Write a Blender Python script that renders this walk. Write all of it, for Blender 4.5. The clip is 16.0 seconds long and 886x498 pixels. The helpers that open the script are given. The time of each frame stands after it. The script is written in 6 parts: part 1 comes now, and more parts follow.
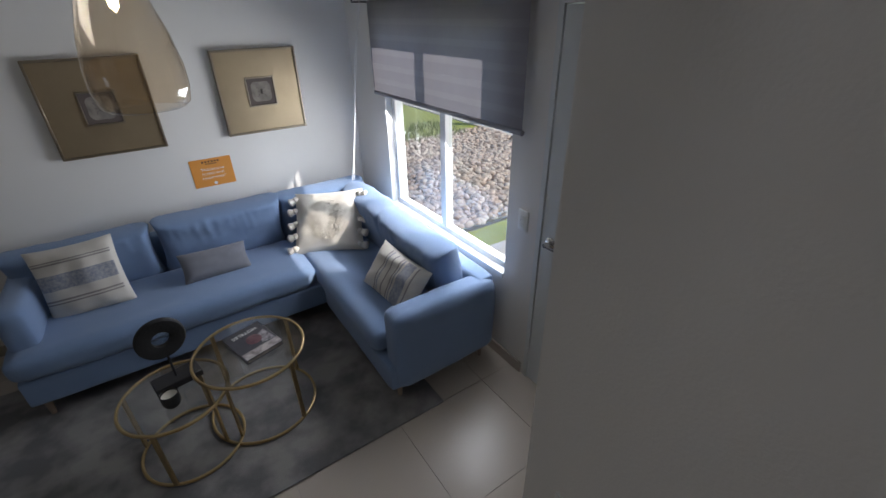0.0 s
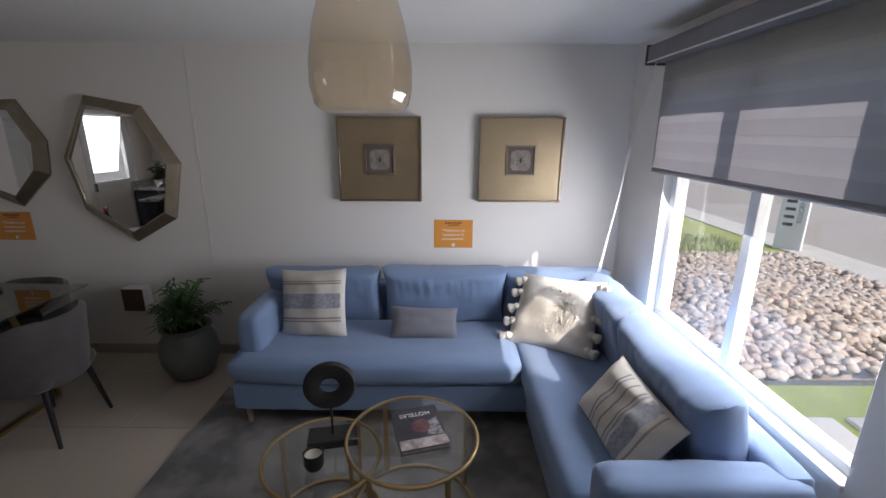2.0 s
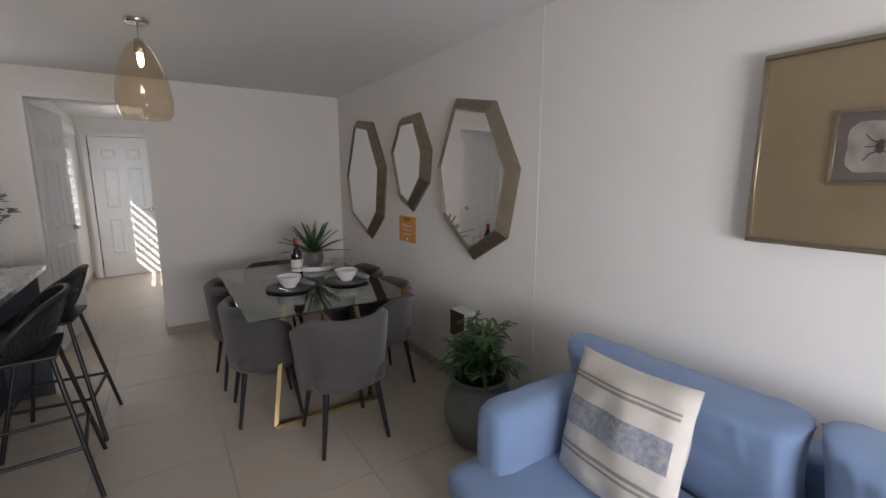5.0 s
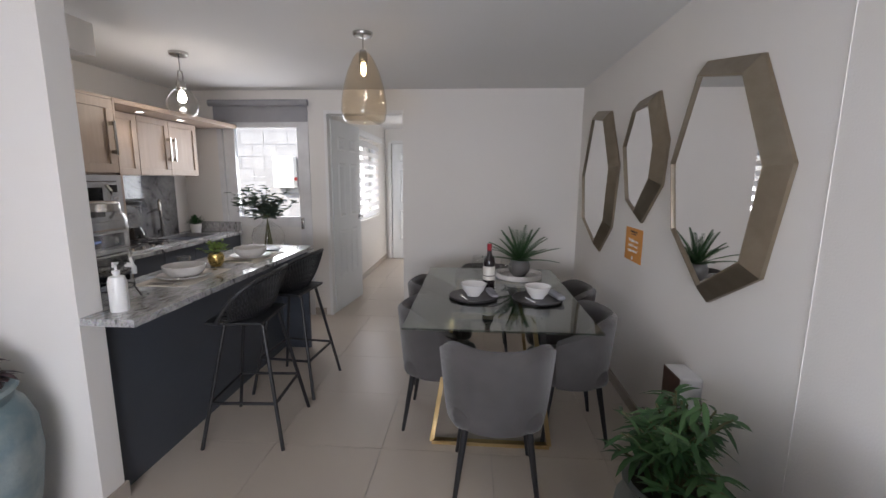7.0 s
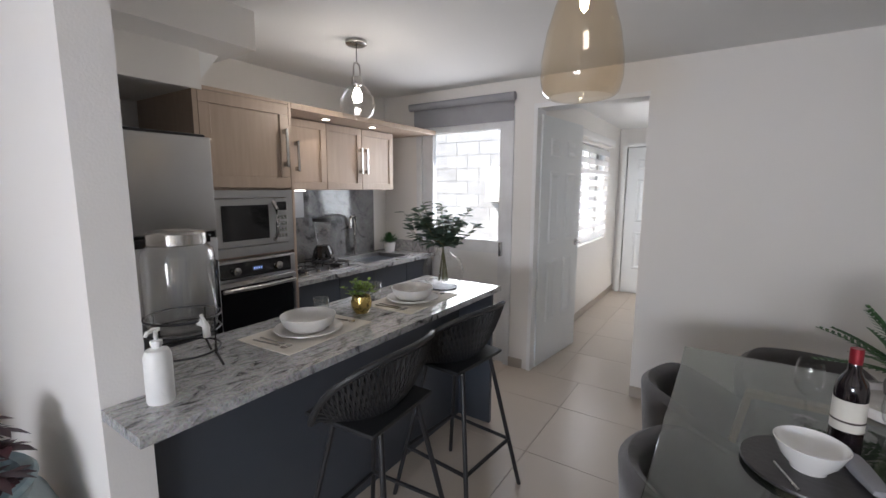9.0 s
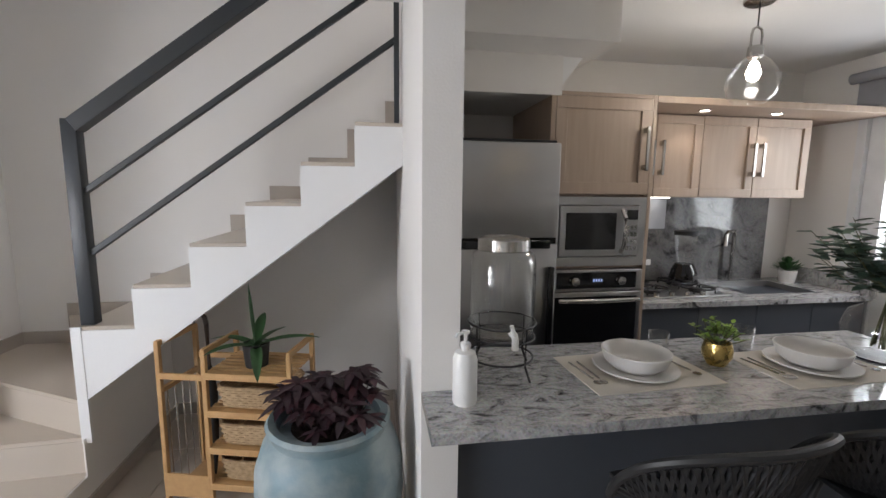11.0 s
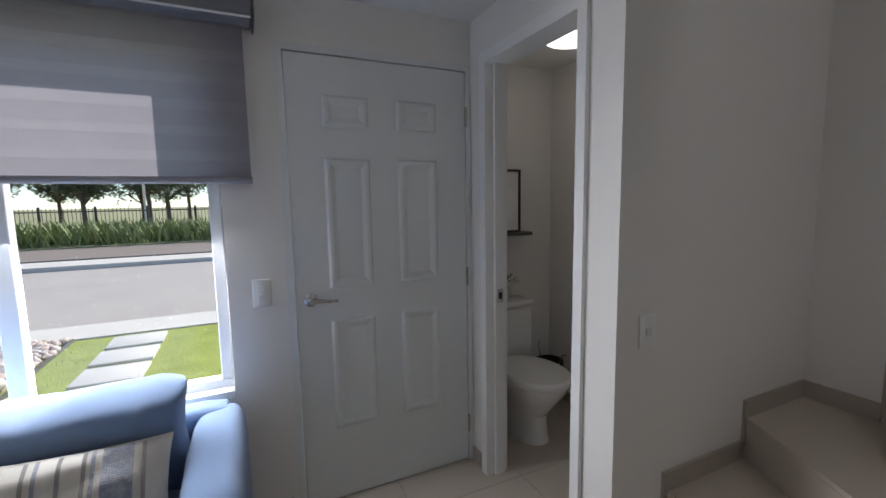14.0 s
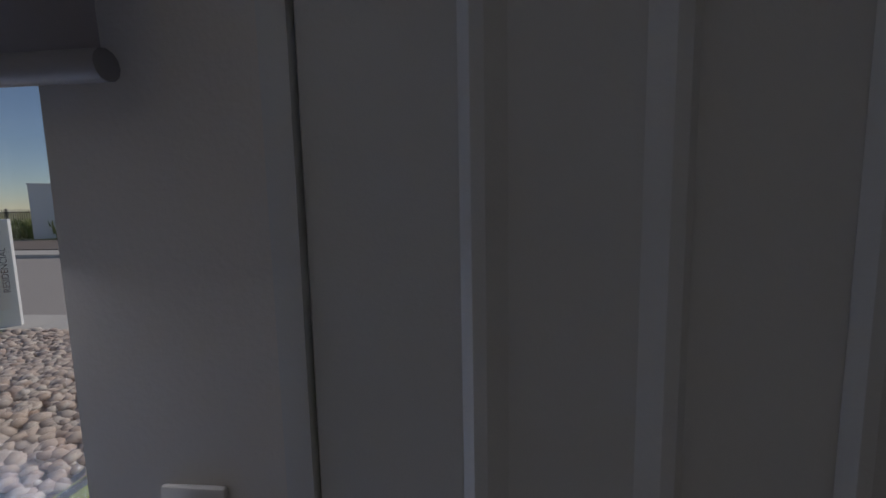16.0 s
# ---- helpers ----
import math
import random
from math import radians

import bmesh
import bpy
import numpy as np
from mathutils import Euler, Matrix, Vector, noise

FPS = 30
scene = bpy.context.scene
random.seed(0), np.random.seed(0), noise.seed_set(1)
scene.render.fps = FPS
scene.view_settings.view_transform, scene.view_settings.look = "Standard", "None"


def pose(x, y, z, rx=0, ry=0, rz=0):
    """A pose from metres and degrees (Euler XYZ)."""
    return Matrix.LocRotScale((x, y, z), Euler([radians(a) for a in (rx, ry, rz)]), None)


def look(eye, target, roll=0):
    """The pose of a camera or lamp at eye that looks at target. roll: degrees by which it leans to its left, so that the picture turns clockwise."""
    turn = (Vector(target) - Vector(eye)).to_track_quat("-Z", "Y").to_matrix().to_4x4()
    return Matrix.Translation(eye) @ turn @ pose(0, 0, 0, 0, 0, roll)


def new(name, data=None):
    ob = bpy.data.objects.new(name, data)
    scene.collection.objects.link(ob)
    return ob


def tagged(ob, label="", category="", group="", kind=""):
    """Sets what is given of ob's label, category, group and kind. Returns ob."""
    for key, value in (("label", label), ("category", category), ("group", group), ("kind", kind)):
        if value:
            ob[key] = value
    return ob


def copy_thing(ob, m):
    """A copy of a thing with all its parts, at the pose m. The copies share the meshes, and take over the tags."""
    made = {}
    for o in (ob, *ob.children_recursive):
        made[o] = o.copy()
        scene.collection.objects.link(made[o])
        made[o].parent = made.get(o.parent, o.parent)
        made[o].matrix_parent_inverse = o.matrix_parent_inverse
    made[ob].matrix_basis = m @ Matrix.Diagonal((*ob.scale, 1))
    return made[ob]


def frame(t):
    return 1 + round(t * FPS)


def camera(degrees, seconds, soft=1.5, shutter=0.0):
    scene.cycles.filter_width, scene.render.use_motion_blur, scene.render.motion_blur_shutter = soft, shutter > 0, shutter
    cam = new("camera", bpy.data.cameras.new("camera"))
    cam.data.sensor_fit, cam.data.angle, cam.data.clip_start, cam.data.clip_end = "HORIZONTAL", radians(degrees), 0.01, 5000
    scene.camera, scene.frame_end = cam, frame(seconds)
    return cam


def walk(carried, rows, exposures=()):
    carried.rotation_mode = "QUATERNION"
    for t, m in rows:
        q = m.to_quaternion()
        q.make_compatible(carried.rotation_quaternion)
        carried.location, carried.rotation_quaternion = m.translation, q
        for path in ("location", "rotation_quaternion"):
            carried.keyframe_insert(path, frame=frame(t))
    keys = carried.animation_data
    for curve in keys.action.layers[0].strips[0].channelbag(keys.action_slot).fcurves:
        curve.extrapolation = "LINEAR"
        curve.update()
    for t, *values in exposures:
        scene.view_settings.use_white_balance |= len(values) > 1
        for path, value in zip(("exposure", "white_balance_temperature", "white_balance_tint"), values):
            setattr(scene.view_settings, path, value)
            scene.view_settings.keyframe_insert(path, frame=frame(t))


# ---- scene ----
# ---- camera and walk ----
cam = camera(92.1, 16.0)
PATH = [
    (0, (-1.547, -3.639, 2.068), (-0.574, -2.187, 1.095), -1.1),
    (0.5, (-1.429, -3.547, 1.975), (-0.693, -1.872, 1.168), -0.8),
    (1, (-1.429, -3.441, 1.882), (-0.896, -1.614, 1.266), -0.1),
    (1.5, (-1.407, -3.296, 1.839), (-1.115, -1.393, 1.299), 0.2),
    (2, (-1.3, -3.14, 1.752), (-1.309, -1.211, 1.224), 0.3),
    (2.5, (-1.352, -2.962, 1.632), (-1.601, -1.042, 1.13), 0.1),
    (3, (-1.391, -2.765, 1.568), (-1.828, -0.868, 1.112), 0.4),
    (3.5, (-1.37, -2.494, 1.475), (-2.073, -0.672, 1.043), 0.0),
    (4, (-1.414, -2.203, 1.475), (-2.496, -0.569, 1.074), -0.5),
    (4.2, (-1.419, -2.102, 1.47), (-2.647, -0.568, 1.095), -0.5),
    (6.3, (-1.494, -1.153, 1.484), (-3.445, -0.868, 1.151), 0.5),
    (6.5, (-1.545, -1.095, 1.484), (-3.512, -0.942, 1.158), 0.6),
    (7, (-1.74, -1.043, 1.469), (-3.708, -1.179, 1.142), 0.4),
    (7.5, (-2.059, -1.114, 1.48), (-3.999, -1.471, 1.152), 0.4),
    (8, (-2.351, -1.104, 1.493), (-4.238, -1.676, 1.157), 0.6),
    (8.2, (-2.475, -1.128, 1.49), (-4.352, -1.768, 1.166), 0.5),
    (10.3, (-3.202, -1.385, 1.505), (-3.974, -3.214, 1.227), 0.6),
    (10.5, (-3.197, -1.388, 1.507), (-3.831, -3.264, 1.228), 0.7),
    (11, (-3.154, -1.415, 1.494), (-3.466, -3.372, 1.228), 0.6),
    (11.5, (-3.113, -1.431, 1.484), (-3.101, -3.415, 1.235), 0.3),
    (12, (-3.045, -1.453, 1.489), (-2.701, -3.408, 1.244), -0.0),
    (12.5, (-2.859, -1.56, 1.47), (-2.143, -3.413, 1.235), -0.1),
    (13, (-2.56, -1.692, 1.477), (-1.49, -3.364, 1.23), -0.3),
    (13.5, (-2.287, -1.893, 1.465), (-0.808, -3.217, 1.223), -0.6),
    (14, (-1.982, -2.073, 1.446), (-0.182, -2.915, 1.219), -1.0),
    (14.5, (-1.595, -2.251, 1.434), (0.332, -2.744, 1.225), -0.9),
    (15, (-1.182, -2.424, 1.449), (0.798, -2.591, 1.222), -1.1),
    (15.5, (-0.77, -2.425, 1.393), (1.222, -2.358, 1.228), -1.3),
    (15.7, (-0.612, -2.44, 1.417), (1.371, -2.281, 1.211), -1.2),
    (16, (-0.403, -2.443, 1.419), (1.574, -2.249, 1.191), -1.2),
]
EXPOSURES = [(0.0, -0.22, 6400, 13), (1.0, 0.08, 6400, 14), (2.5, 0.05, 6800, 18), (3.5, 0.0, 6850, 17), (4.0, 0.4, 6850, 17), (6.5, 1.2, 6650, 18), (7.5, 1.48, 6500, 17), (8.0, 1.5, 6450, 17),
             (10.5, 1.55, 6600, 13), (11.5, 1.52, 6650, 15), (12.5, 1.5, 6650, 14), (13.3, 1.35, 6450, 14), (14.0, 0.4, 6450, 14), (14.5, 0.08, 6600, 16), (15.5, 0.02, 6750, 18), (16.0, -1.4, 6650, 19)]
walk(cam, [(t, look(eye, target, roll)) for t, eye, target, roll in PATH], EXPOSURES)

# ---- world, sun, large lights ----
world = bpy.data.worlds.new("sky")
scene.world = world
world.use_nodes = True
wn = world.node_tree.nodes
sky = wn.new("ShaderNodeTexSky")
sky.sky_type = 'NISHITA'
sky.sun_disc = False
sky.sun_elevation = radians(39.7)
sky.sun_rotation = radians(134.3)
sky.altitude, sky.dust_density, sky.ozone_density = 1900, 0.05, 3.0
world.node_tree.links.new(sky.outputs[0], wn["Background"].inputs[0])
wn["Background"].inputs[1].default_value = 0.15

sun_data = bpy.data.lights.new("sun", 'SUN')
sun_data.energy, sun_data.angle, sun_data.color = 5.0, radians(0.5), (1.0, 0.95, 0.86)
sun = new("sun", sun_data)
sun.matrix_world = look((4, -3.9, 4.64), (0, 0, 0))


def area_lamp(name, place, target, w, h, power, colour):
    d = bpy.data.lights.new(name, 'AREA')
    d.shape, d.size, d.size_y, d.energy, d.color = 'RECTANGLE', w, h, power, colour
    ob = new(name, d)
    ob.matrix_world = look(place, target)
    return ob


def bulb_lamp(name, place, power, colour, radius=0.03):
    d = bpy.data.lights.new(name, 'POINT')
    d.energy, d.color, d.shadow_soft_size = power, colour, radius
    ob = new(name, d)
    ob.location = place
    return ob


DAY = (0.91, 0.95, 1.0)
area_lamp("front_window_daylight", (0.16, -1.28, 1.12), (-1.2, -1.25, 0.3), 1.4, 0.85, 44, DAY)
area_lamp("kitchen_window_daylight", (-6.2, -3.2, 1.55), (-4, -3.0, 1.0), 0.6, 0.8, 4, DAY)
area_lamp("hall_window_daylight", (-8.14, -2.72, 1.45), (-8.14, -1.8, 1.0), 0.9, 1.0, 6.5, DAY)
# added fill for light from the upper floor; no window is known there
area_lamp("stairwell_fill", (-3.9, -3.95, 4.6), (-2.2, -3.9, 1.2), 1.3, 0.7, 7.5, (1.0, 0.97, 0.93))


# ---- materials ----
def mat(name, base, rough=0.5, metal=0.0, dark=None, scale=8.0, mix=0.5, bump=0.0, bump_scale=60.0, spread=0.0, coat=0.0, sheen=0.0, spec=0.5):
    """A surface with large stains, fine grain and relief; spread: how far single pieces differ."""
    m = bpy.data.materials.new(name)
    m.use_nodes = True
    n, l = m.node_tree.nodes, m.node_tree.links
    b = n["Principled BSDF"]
    co = n.new("ShaderNodeTexCoord")
    dark = dark or tuple(c * 0.86 for c in base)
    big = n.new("ShaderNodeTexNoise")
    big.inputs["Scale"].default_value, big.inputs["Detail"].default_value = scale, 6
    l.new(co.outputs["Object"], big.inputs["Vector"])
    ramp = n.new("ShaderNodeValToRGB")
    ramp.color_ramp.elements[0].position, ramp.color_ramp.elements[1].position = 0.5 - mix / 2, 0.5 + mix / 2
    ramp.color_ramp.elements[0].color, ramp.color_ramp.elements[1].color = (*dark, 1), (*base, 1)
    l.new(big.outputs["Fac"], ramp.inputs["Fac"])
    out = ramp.outputs["Color"]
    if spread:
        info = n.new("ShaderNodeObjectInfo")
        hsv = n.new("ShaderNodeHueSaturation")
        mr = n.new("ShaderNodeMapRange")
        mr.inputs["To Min"].default_value, mr.inputs["To Max"].default_value = 1 - spread, 1 + spread
        l.new(info.outputs["Random"], mr.inputs["Value"])
        l.new(mr.outputs["Result"], hsv.inputs["Value"])
        l.new(out, hsv.inputs["Color"])
        out = hsv.outputs["Color"]
    l.new(out, b.inputs["Base Color"])
    b.inputs["Roughness"].default_value, b.inputs["Metallic"].default_value = rough, metal
    b.inputs["Coat Weight"].default_value, b.inputs["Sheen Weight"].default_value = coat, sheen
    b.inputs["Specular IOR Level"].default_value = spec
    fine = n.new("ShaderNodeTexNoise")
    fine.inputs["Scale"].default_value, fine.inputs["Detail"].default_value = bump_scale, 4
    l.new(co.outputs["Object"], fine.inputs["Vector"])
    rr = n.new("ShaderNodeMapRange")
    rr.inputs["To Min"].default_value, rr.inputs["To Max"].default_value = max(0.02, rough - 0.07), min(1, rough + 0.07)
    l.new(fine.outputs["Fac"], rr.inputs["Value"])
    l.new(rr.outputs["Result"], b.inputs["Roughness"])
    if bump:
        bp = n.new("ShaderNodeBump")
        bp.inputs["Strength"].default_value, bp.inputs["Distance"].default_value = bump, 0.01
        l.new(fine.outputs["Fac"], bp.inputs["Height"])
        l.new(bp.outputs["Normal"], b.inputs["Normal"])
    return m


def island_mat(name, colours, rough=0.8, bump=0.3, bump_scale=30.0):
    """A surface whose loose pieces differ in colour."""
    m = mat(name, colours[0], rough, bump=bump, bump_scale=bump_scale)
    n, l = m.node_tree.nodes, m.node_tree.links
    geo = n.new("ShaderNodeNewGeometry")
    ramp = n.new("ShaderNodeValToRGB")
    e = ramp.color_ramp.elements
    while len(e) < len(colours):
        e.new(0.5)
    for i, c in enumerate(colours):
        e[i].position, e[i].color = i / max(1, len(colours) - 1), (*c, 1)
    l.new(geo.outputs["Random Per Island"], ramp.inputs["Fac"])
    mul = n.new("ShaderNodeMixRGB")
    mul.blend_type, mul.inputs["Fac"].default_value = 'MULTIPLY', 0.35
    noise_tex = n.new("ShaderNodeTexNoise")
    noise_tex.inputs["Scale"].default_value = 14
    l.new(ramp.outputs["Color"], mul.inputs["Color1"])
    l.new(noise_tex.outputs["Fac"], mul.inputs["Color2"])
    l.new(mul.outputs["Color"], n["Principled BSDF"].inputs["Base Color"])
    return m


def glass_mat(name, colour=(1, 1, 1), rough=0.0, ior=1.45, thin=False, gloss=0.04):
    m = bpy.data.materials.new(name)
    m.use_nodes = True
    n, l = m.node_tree.nodes, m.node_tree.links
    if not thin:
        b = n["Principled BSDF"]
        b.inputs["Base Color"].default_value = (*colour, 1)
        b.inputs["Transmission Weight"].default_value, b.inputs["Roughness"].default_value, b.inputs["IOR"].default_value = 1.0, rough, ior
        return m
    n.remove(n["Principled BSDF"])
    t, g, mx, fr = n.new("ShaderNodeBsdfTransparent"), n.new("ShaderNodeBsdfGlossy"), n.new("ShaderNodeMixShader"), n.new("ShaderNodeLayerWeight")
    t.inputs["Color"].default_value = (*colour, 1)
    g.inputs["Roughness"].default_value = rough
    pw, ml = n.new("ShaderNodeMath"), n.new("ShaderNodeMath")
    pw.operation, pw.inputs[1].default_value = 'POWER', 3.0
    ml.operation, ml.inputs[1].default_value, ml.inputs[2].default_value = 'MULTIPLY_ADD', 0.75, gloss
    l.new(fr.outputs["Facing"], pw.inputs[0]); l.new(pw.outputs[0], ml.inputs[0]); l.new(ml.outputs[0], mx.inputs[0]); l.new(t.outputs[0], mx.inputs[1]); l.new(g.outputs[0], mx.inputs[2])
    l.new(mx.outputs[0], n["Material Output"].inputs["Surface"])
    return m


def glow_mat(name, colour, strength):
    m = bpy.data.materials.new(name)
    m.use_nodes = True
    b = m.node_tree.nodes["Principled BSDF"]
    b.inputs["Emission Color"].default_value, b.inputs["Emission Strength"].default_value = (*colour, 1), strength
    return m


def grain_mat(name, base, dark, rough=0.45, stretch=(3, 3, 40), scale=2.0, coat=0.0):
    """Wood with grain along z of the object."""
    m = mat(name, base, rough, dark=dark, scale=scale, mix=0.6, coat=coat)
    n, l = m.node_tree.nodes, m.node_tree.links
    mp = n.new("ShaderNodeMapping")
    mp.inputs["Scale"].default_value = stretch
    tex = [q for q in n if q.type == 'TEX_NOISE'][0]
    co = [q for q in n if q.type == 'TEX_COORD'][0]
    l.new(co.outputs["Object"], mp.inputs["Vector"])
    l.new(mp.outputs["Vector"], tex.inputs["Vector"])
    return m


def granite_mat(name, shade=1.0, scale=8.0):
    m = mat(name, (0.5, 0.5, 0.49), 0.12, coat=0.3)
    n, l = m.node_tree.nodes, m.node_tree.links
    co = [q for q in n if q.type == 'TEX_COORD'][0]
    wv = n.new("ShaderNodeTexNoise")
    wv.inputs["Scale"].default_value, wv.inputs["Detail"].default_value, wv.inputs["Distortion"].default_value = scale, 12, 1.8
    wv.inputs["Roughness"].default_value = 0.68
    drift = n.new("ShaderNodeMapping")
    drift.inputs["Rotation"].default_value, drift.inputs["Scale"].default_value = (0, 0, 0.5), (1.0, 2.4, 1.0)
    l.new(co.outputs["Object"], drift.inputs["Vector"])
    l.new(drift.outputs["Vector"], wv.inputs["Vector"])
    rp = n.new("ShaderNodeValToRGB")
    e = rp.color_ramp.elements
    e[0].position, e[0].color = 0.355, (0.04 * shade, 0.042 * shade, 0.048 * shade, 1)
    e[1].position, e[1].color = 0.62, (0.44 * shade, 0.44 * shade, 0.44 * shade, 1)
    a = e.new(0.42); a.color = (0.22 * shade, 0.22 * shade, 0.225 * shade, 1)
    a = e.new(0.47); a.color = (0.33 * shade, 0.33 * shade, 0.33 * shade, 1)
    l.new(wv.outputs["Fac"], rp.inputs["Fac"])
    sp = n.new("ShaderNodeTexVoronoi")
    sp.inputs["Scale"].default_value = 160
    l.new(co.outputs["Object"], sp.inputs["Vector"])
    mx = n.new("ShaderNodeMixRGB")
    mx.blend_type, mx.inputs["Fac"].default_value = 'OVERLAY', 0.3
    l.new(rp.outputs["Color"], mx.inputs["Color1"]); l.new(sp.outputs["Color"], mx.inputs["Color2"])
    hs = n.new("ShaderNodeHueSaturation")
    hs.inputs["Saturation"].default_value = 0.25
    l.new(mx.outputs["Color"], hs.inputs["Color"])
    l.new(hs.outputs["Color"], n["Principled BSDF"].inputs["Base Color"])
    return m


WALL = mat("wall_paint", (0.78, 0.758, 0.725), 0.75, dark=(0.755, 0.733, 0.70), scale=1.3, bump=0.09, bump_scale=140)
WHITE = mat("white_paint", (0.8, 0.8, 0.79), 0.5, dark=(0.77, 0.77, 0.76), scale=2, bump=0.04, bump_scale=90)
CEIL = mat("ceiling_paint", (0.8, 0.8, 0.79), 0.8, dark=(0.78, 0.78, 0.77), scale=1.1, bump=0.12, bump_scale=110)
TILE = mat("beige_porcelain_tile", (0.52, 0.455, 0.385), 0.3, dark=(0.503, 0.438, 0.368), scale=2.2, mix=0.9, bump=0.0, bump_scale=9, spread=0.03)
GROUT = mat("grout", (0.45, 0.405, 0.35), 0.9)
SKIRT = mat("skirting_tile", (0.43, 0.38, 0.33), 0.35, dark=(0.39, 0.34, 0.29), scale=5)
DOORW = mat("door_paint", (0.72, 0.74, 0.74), 0.42, dark=(0.69, 0.71, 0.71), scale=3, bump=0.05, bump_scale=220)
CHROME = mat("brushed_nickel", (0.55, 0.54, 0.52), 0.25, 1.0)
STEEL = grain_mat("brushed_steel", (0.46, 0.455, 0.45), (0.4, 0.395, 0.39), 0.32, (1, 60, 1), 3)
STEEL.node_tree.nodes["Principled BSDF"].inputs["Metallic"].default_value = 1.0
BLACKM = mat("black_painted_steel", (0.018, 0.018, 0.02), 0.42, bump=0.03)
RAILM = mat("charcoal_rail_paint", (0.028, 0.032, 0.036), 0.45, bump=0.04, bump_scale=120)
BLACKG = mat("black_gloss", (0.01, 0.01, 0.011), 0.08)
PLAST = mat("black_plastic", (0.016, 0.017, 0.019), 0.5, bump=0.03)
SOFA = mat("blue_sofa_fabric", (0.2, 0.295, 0.47), 0.9, dark=(0.175, 0.262, 0.425), scale=3, bump=0.45, bump_scale=420, sheen=0.25)
GREYF = mat("grey_velvet", (0.082, 0.075, 0.073), 0.85, dark=(0.06, 0.055, 0.054), scale=9, bump=0.25, bump_scale=300, sheen=0.3)
CREAM = mat("cream_woven_cotton", (0.72, 0.68, 0.61), 0.95, dark=(0.64, 0.6, 0.53), scale=14, bump=0.35, bump_scale=520, sheen=0.2)
GREYP = mat("slate_grey_cushion_cloth", (0.19, 0.195, 0.225), 0.9, bump=0.4, bump_scale=350, sheen=0.2)
STRIPE = mat("blue_grey_woven_stripe", (0.27, 0.29, 0.35), 0.95, dark=(0.45, 0.45, 0.46), scale=60, mix=0.3, bump=0.6, bump_scale=300)
TAUPE = mat("taupe_woven_stripe", (0.36, 0.33, 0.31), 0.95, bump=0.5, bump_scale=300)
GOLD = mat("brushed_champagne_gold", (0.6, 0.44, 0.22), 0.3, 1.0, dark=(0.52, 0.38, 0.19), scale=12, bump=0.03, bump_scale=200)
FRAMEG = mat("antique_champagne_frame", (0.36, 0.305, 0.235), 0.36, 0.9, dark=(0.29, 0.245, 0.185), scale=14, bump=0.06, bump_scale=150)
ARTG = mat("gold_leaf_panel", (0.42, 0.33, 0.215), 0.42, 0.8, dark=(0.35, 0.275, 0.178), scale=5, bump=0.08, bump_scale=240)
ARTD = mat("dark_shadow_box_lining", (0.12, 0.095, 0.085), 0.8)
PAPER = mat("aged_parchment", (0.3, 0.27, 0.235), 0.85, dark=(0.16, 0.14, 0.125), scale=22, mix=0.5)
INK = mat("dark_brown_ink", (0.06, 0.045, 0.04), 0.8)
ORANGE = mat("orange_card", (0.72, 0.3, 0.055), 0.55, dark=(0.68, 0.28, 0.05))
WHITEP = mat("white_print", (0.85, 0.84, 0.82), 0.6)
MIRROR = mat("mirror_silver", (0.88, 0.88, 0.88), 0.02, 1.0, dark=(0.87, 0.87, 0.87))
MIRROR.node_tree.nodes["Principled BSDF"].inputs["Roughness"].default_value = 0.01
for even in (MIRROR, TILE):
    for lk in list(even.node_tree.links):
        if lk.to_socket.name == "Roughness":
            even.node_tree.links.remove(lk)
GRANITE = granite_mat("grey_granite")
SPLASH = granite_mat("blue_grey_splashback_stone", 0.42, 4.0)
NAVY = mat("slate_blue_cabinet_laminate", (0.062, 0.072, 0.088), 0.4, dark=(0.055, 0.064, 0.08), scale=4, bump=0.02)
OAK = grain_mat("pale_greige_oak", (0.44, 0.34, 0.265), (0.36, 0.275, 0.21), 0.45, (14, 14, 1.2), 3)
BAMBOO = grain_mat("bamboo", (0.56, 0.34, 0.15), (0.45, 0.26, 0.11), 0.4, (12, 12, 12), 3)
WICKER = mat("seagrass_weave", (0.5, 0.35, 0.2), 0.85, dark=(0.33, 0.22, 0.12), scale=45, mix=0.4, bump=0.6, bump_scale=160)
RUG = mat("grey_faded_rug", (0.34, 0.325, 0.31), 0.98, dark=(0.17, 0.165, 0.17), scale=4.5, mix=0.22, bump=0.8, bump_scale=240)
TEALPOT = mat("weathered_blue_glaze", (0.165, 0.25, 0.275), 0.5, dark=(0.32, 0.375, 0.38), scale=8, mix=0.28, bump=0.3, bump_scale=30)
GREYPOT = mat("grey_green_ceramic", (0.2, 0.22, 0.21), 0.4, dark=(0.14, 0.155, 0.15), scale=6, bump=0.1, bump_scale=30)
SOIL = mat("dark_soil", (0.03, 0.022, 0.016), 1.0, bump=0.8, bump_scale=80)
LEAF = island_mat("green_leaves", [(0.025, 0.085, 0.03), (0.05, 0.14, 0.045), (0.08, 0.18, 0.06)], 0.45, 0.1)
SAGE = island_mat("eucalyptus_leaves", [(0.045, 0.1, 0.065), (0.08, 0.145, 0.095), (0.12, 0.19, 0.13)], 0.55, 0.1)
LIME = island_mat("lime_leaves", [(0.14, 0.26, 0.03), (0.24, 0.38, 0.05), (0.1, 0.2, 0.03)], 0.5, 0.1)
PURPLE = island_mat("burgundy_leaves", [(0.018, 0.009, 0.013), (0.045, 0.016, 0.025), (0.028, 0.014, 0.02), (0.09, 0.022, 0.03)], 0.5, 0.1)
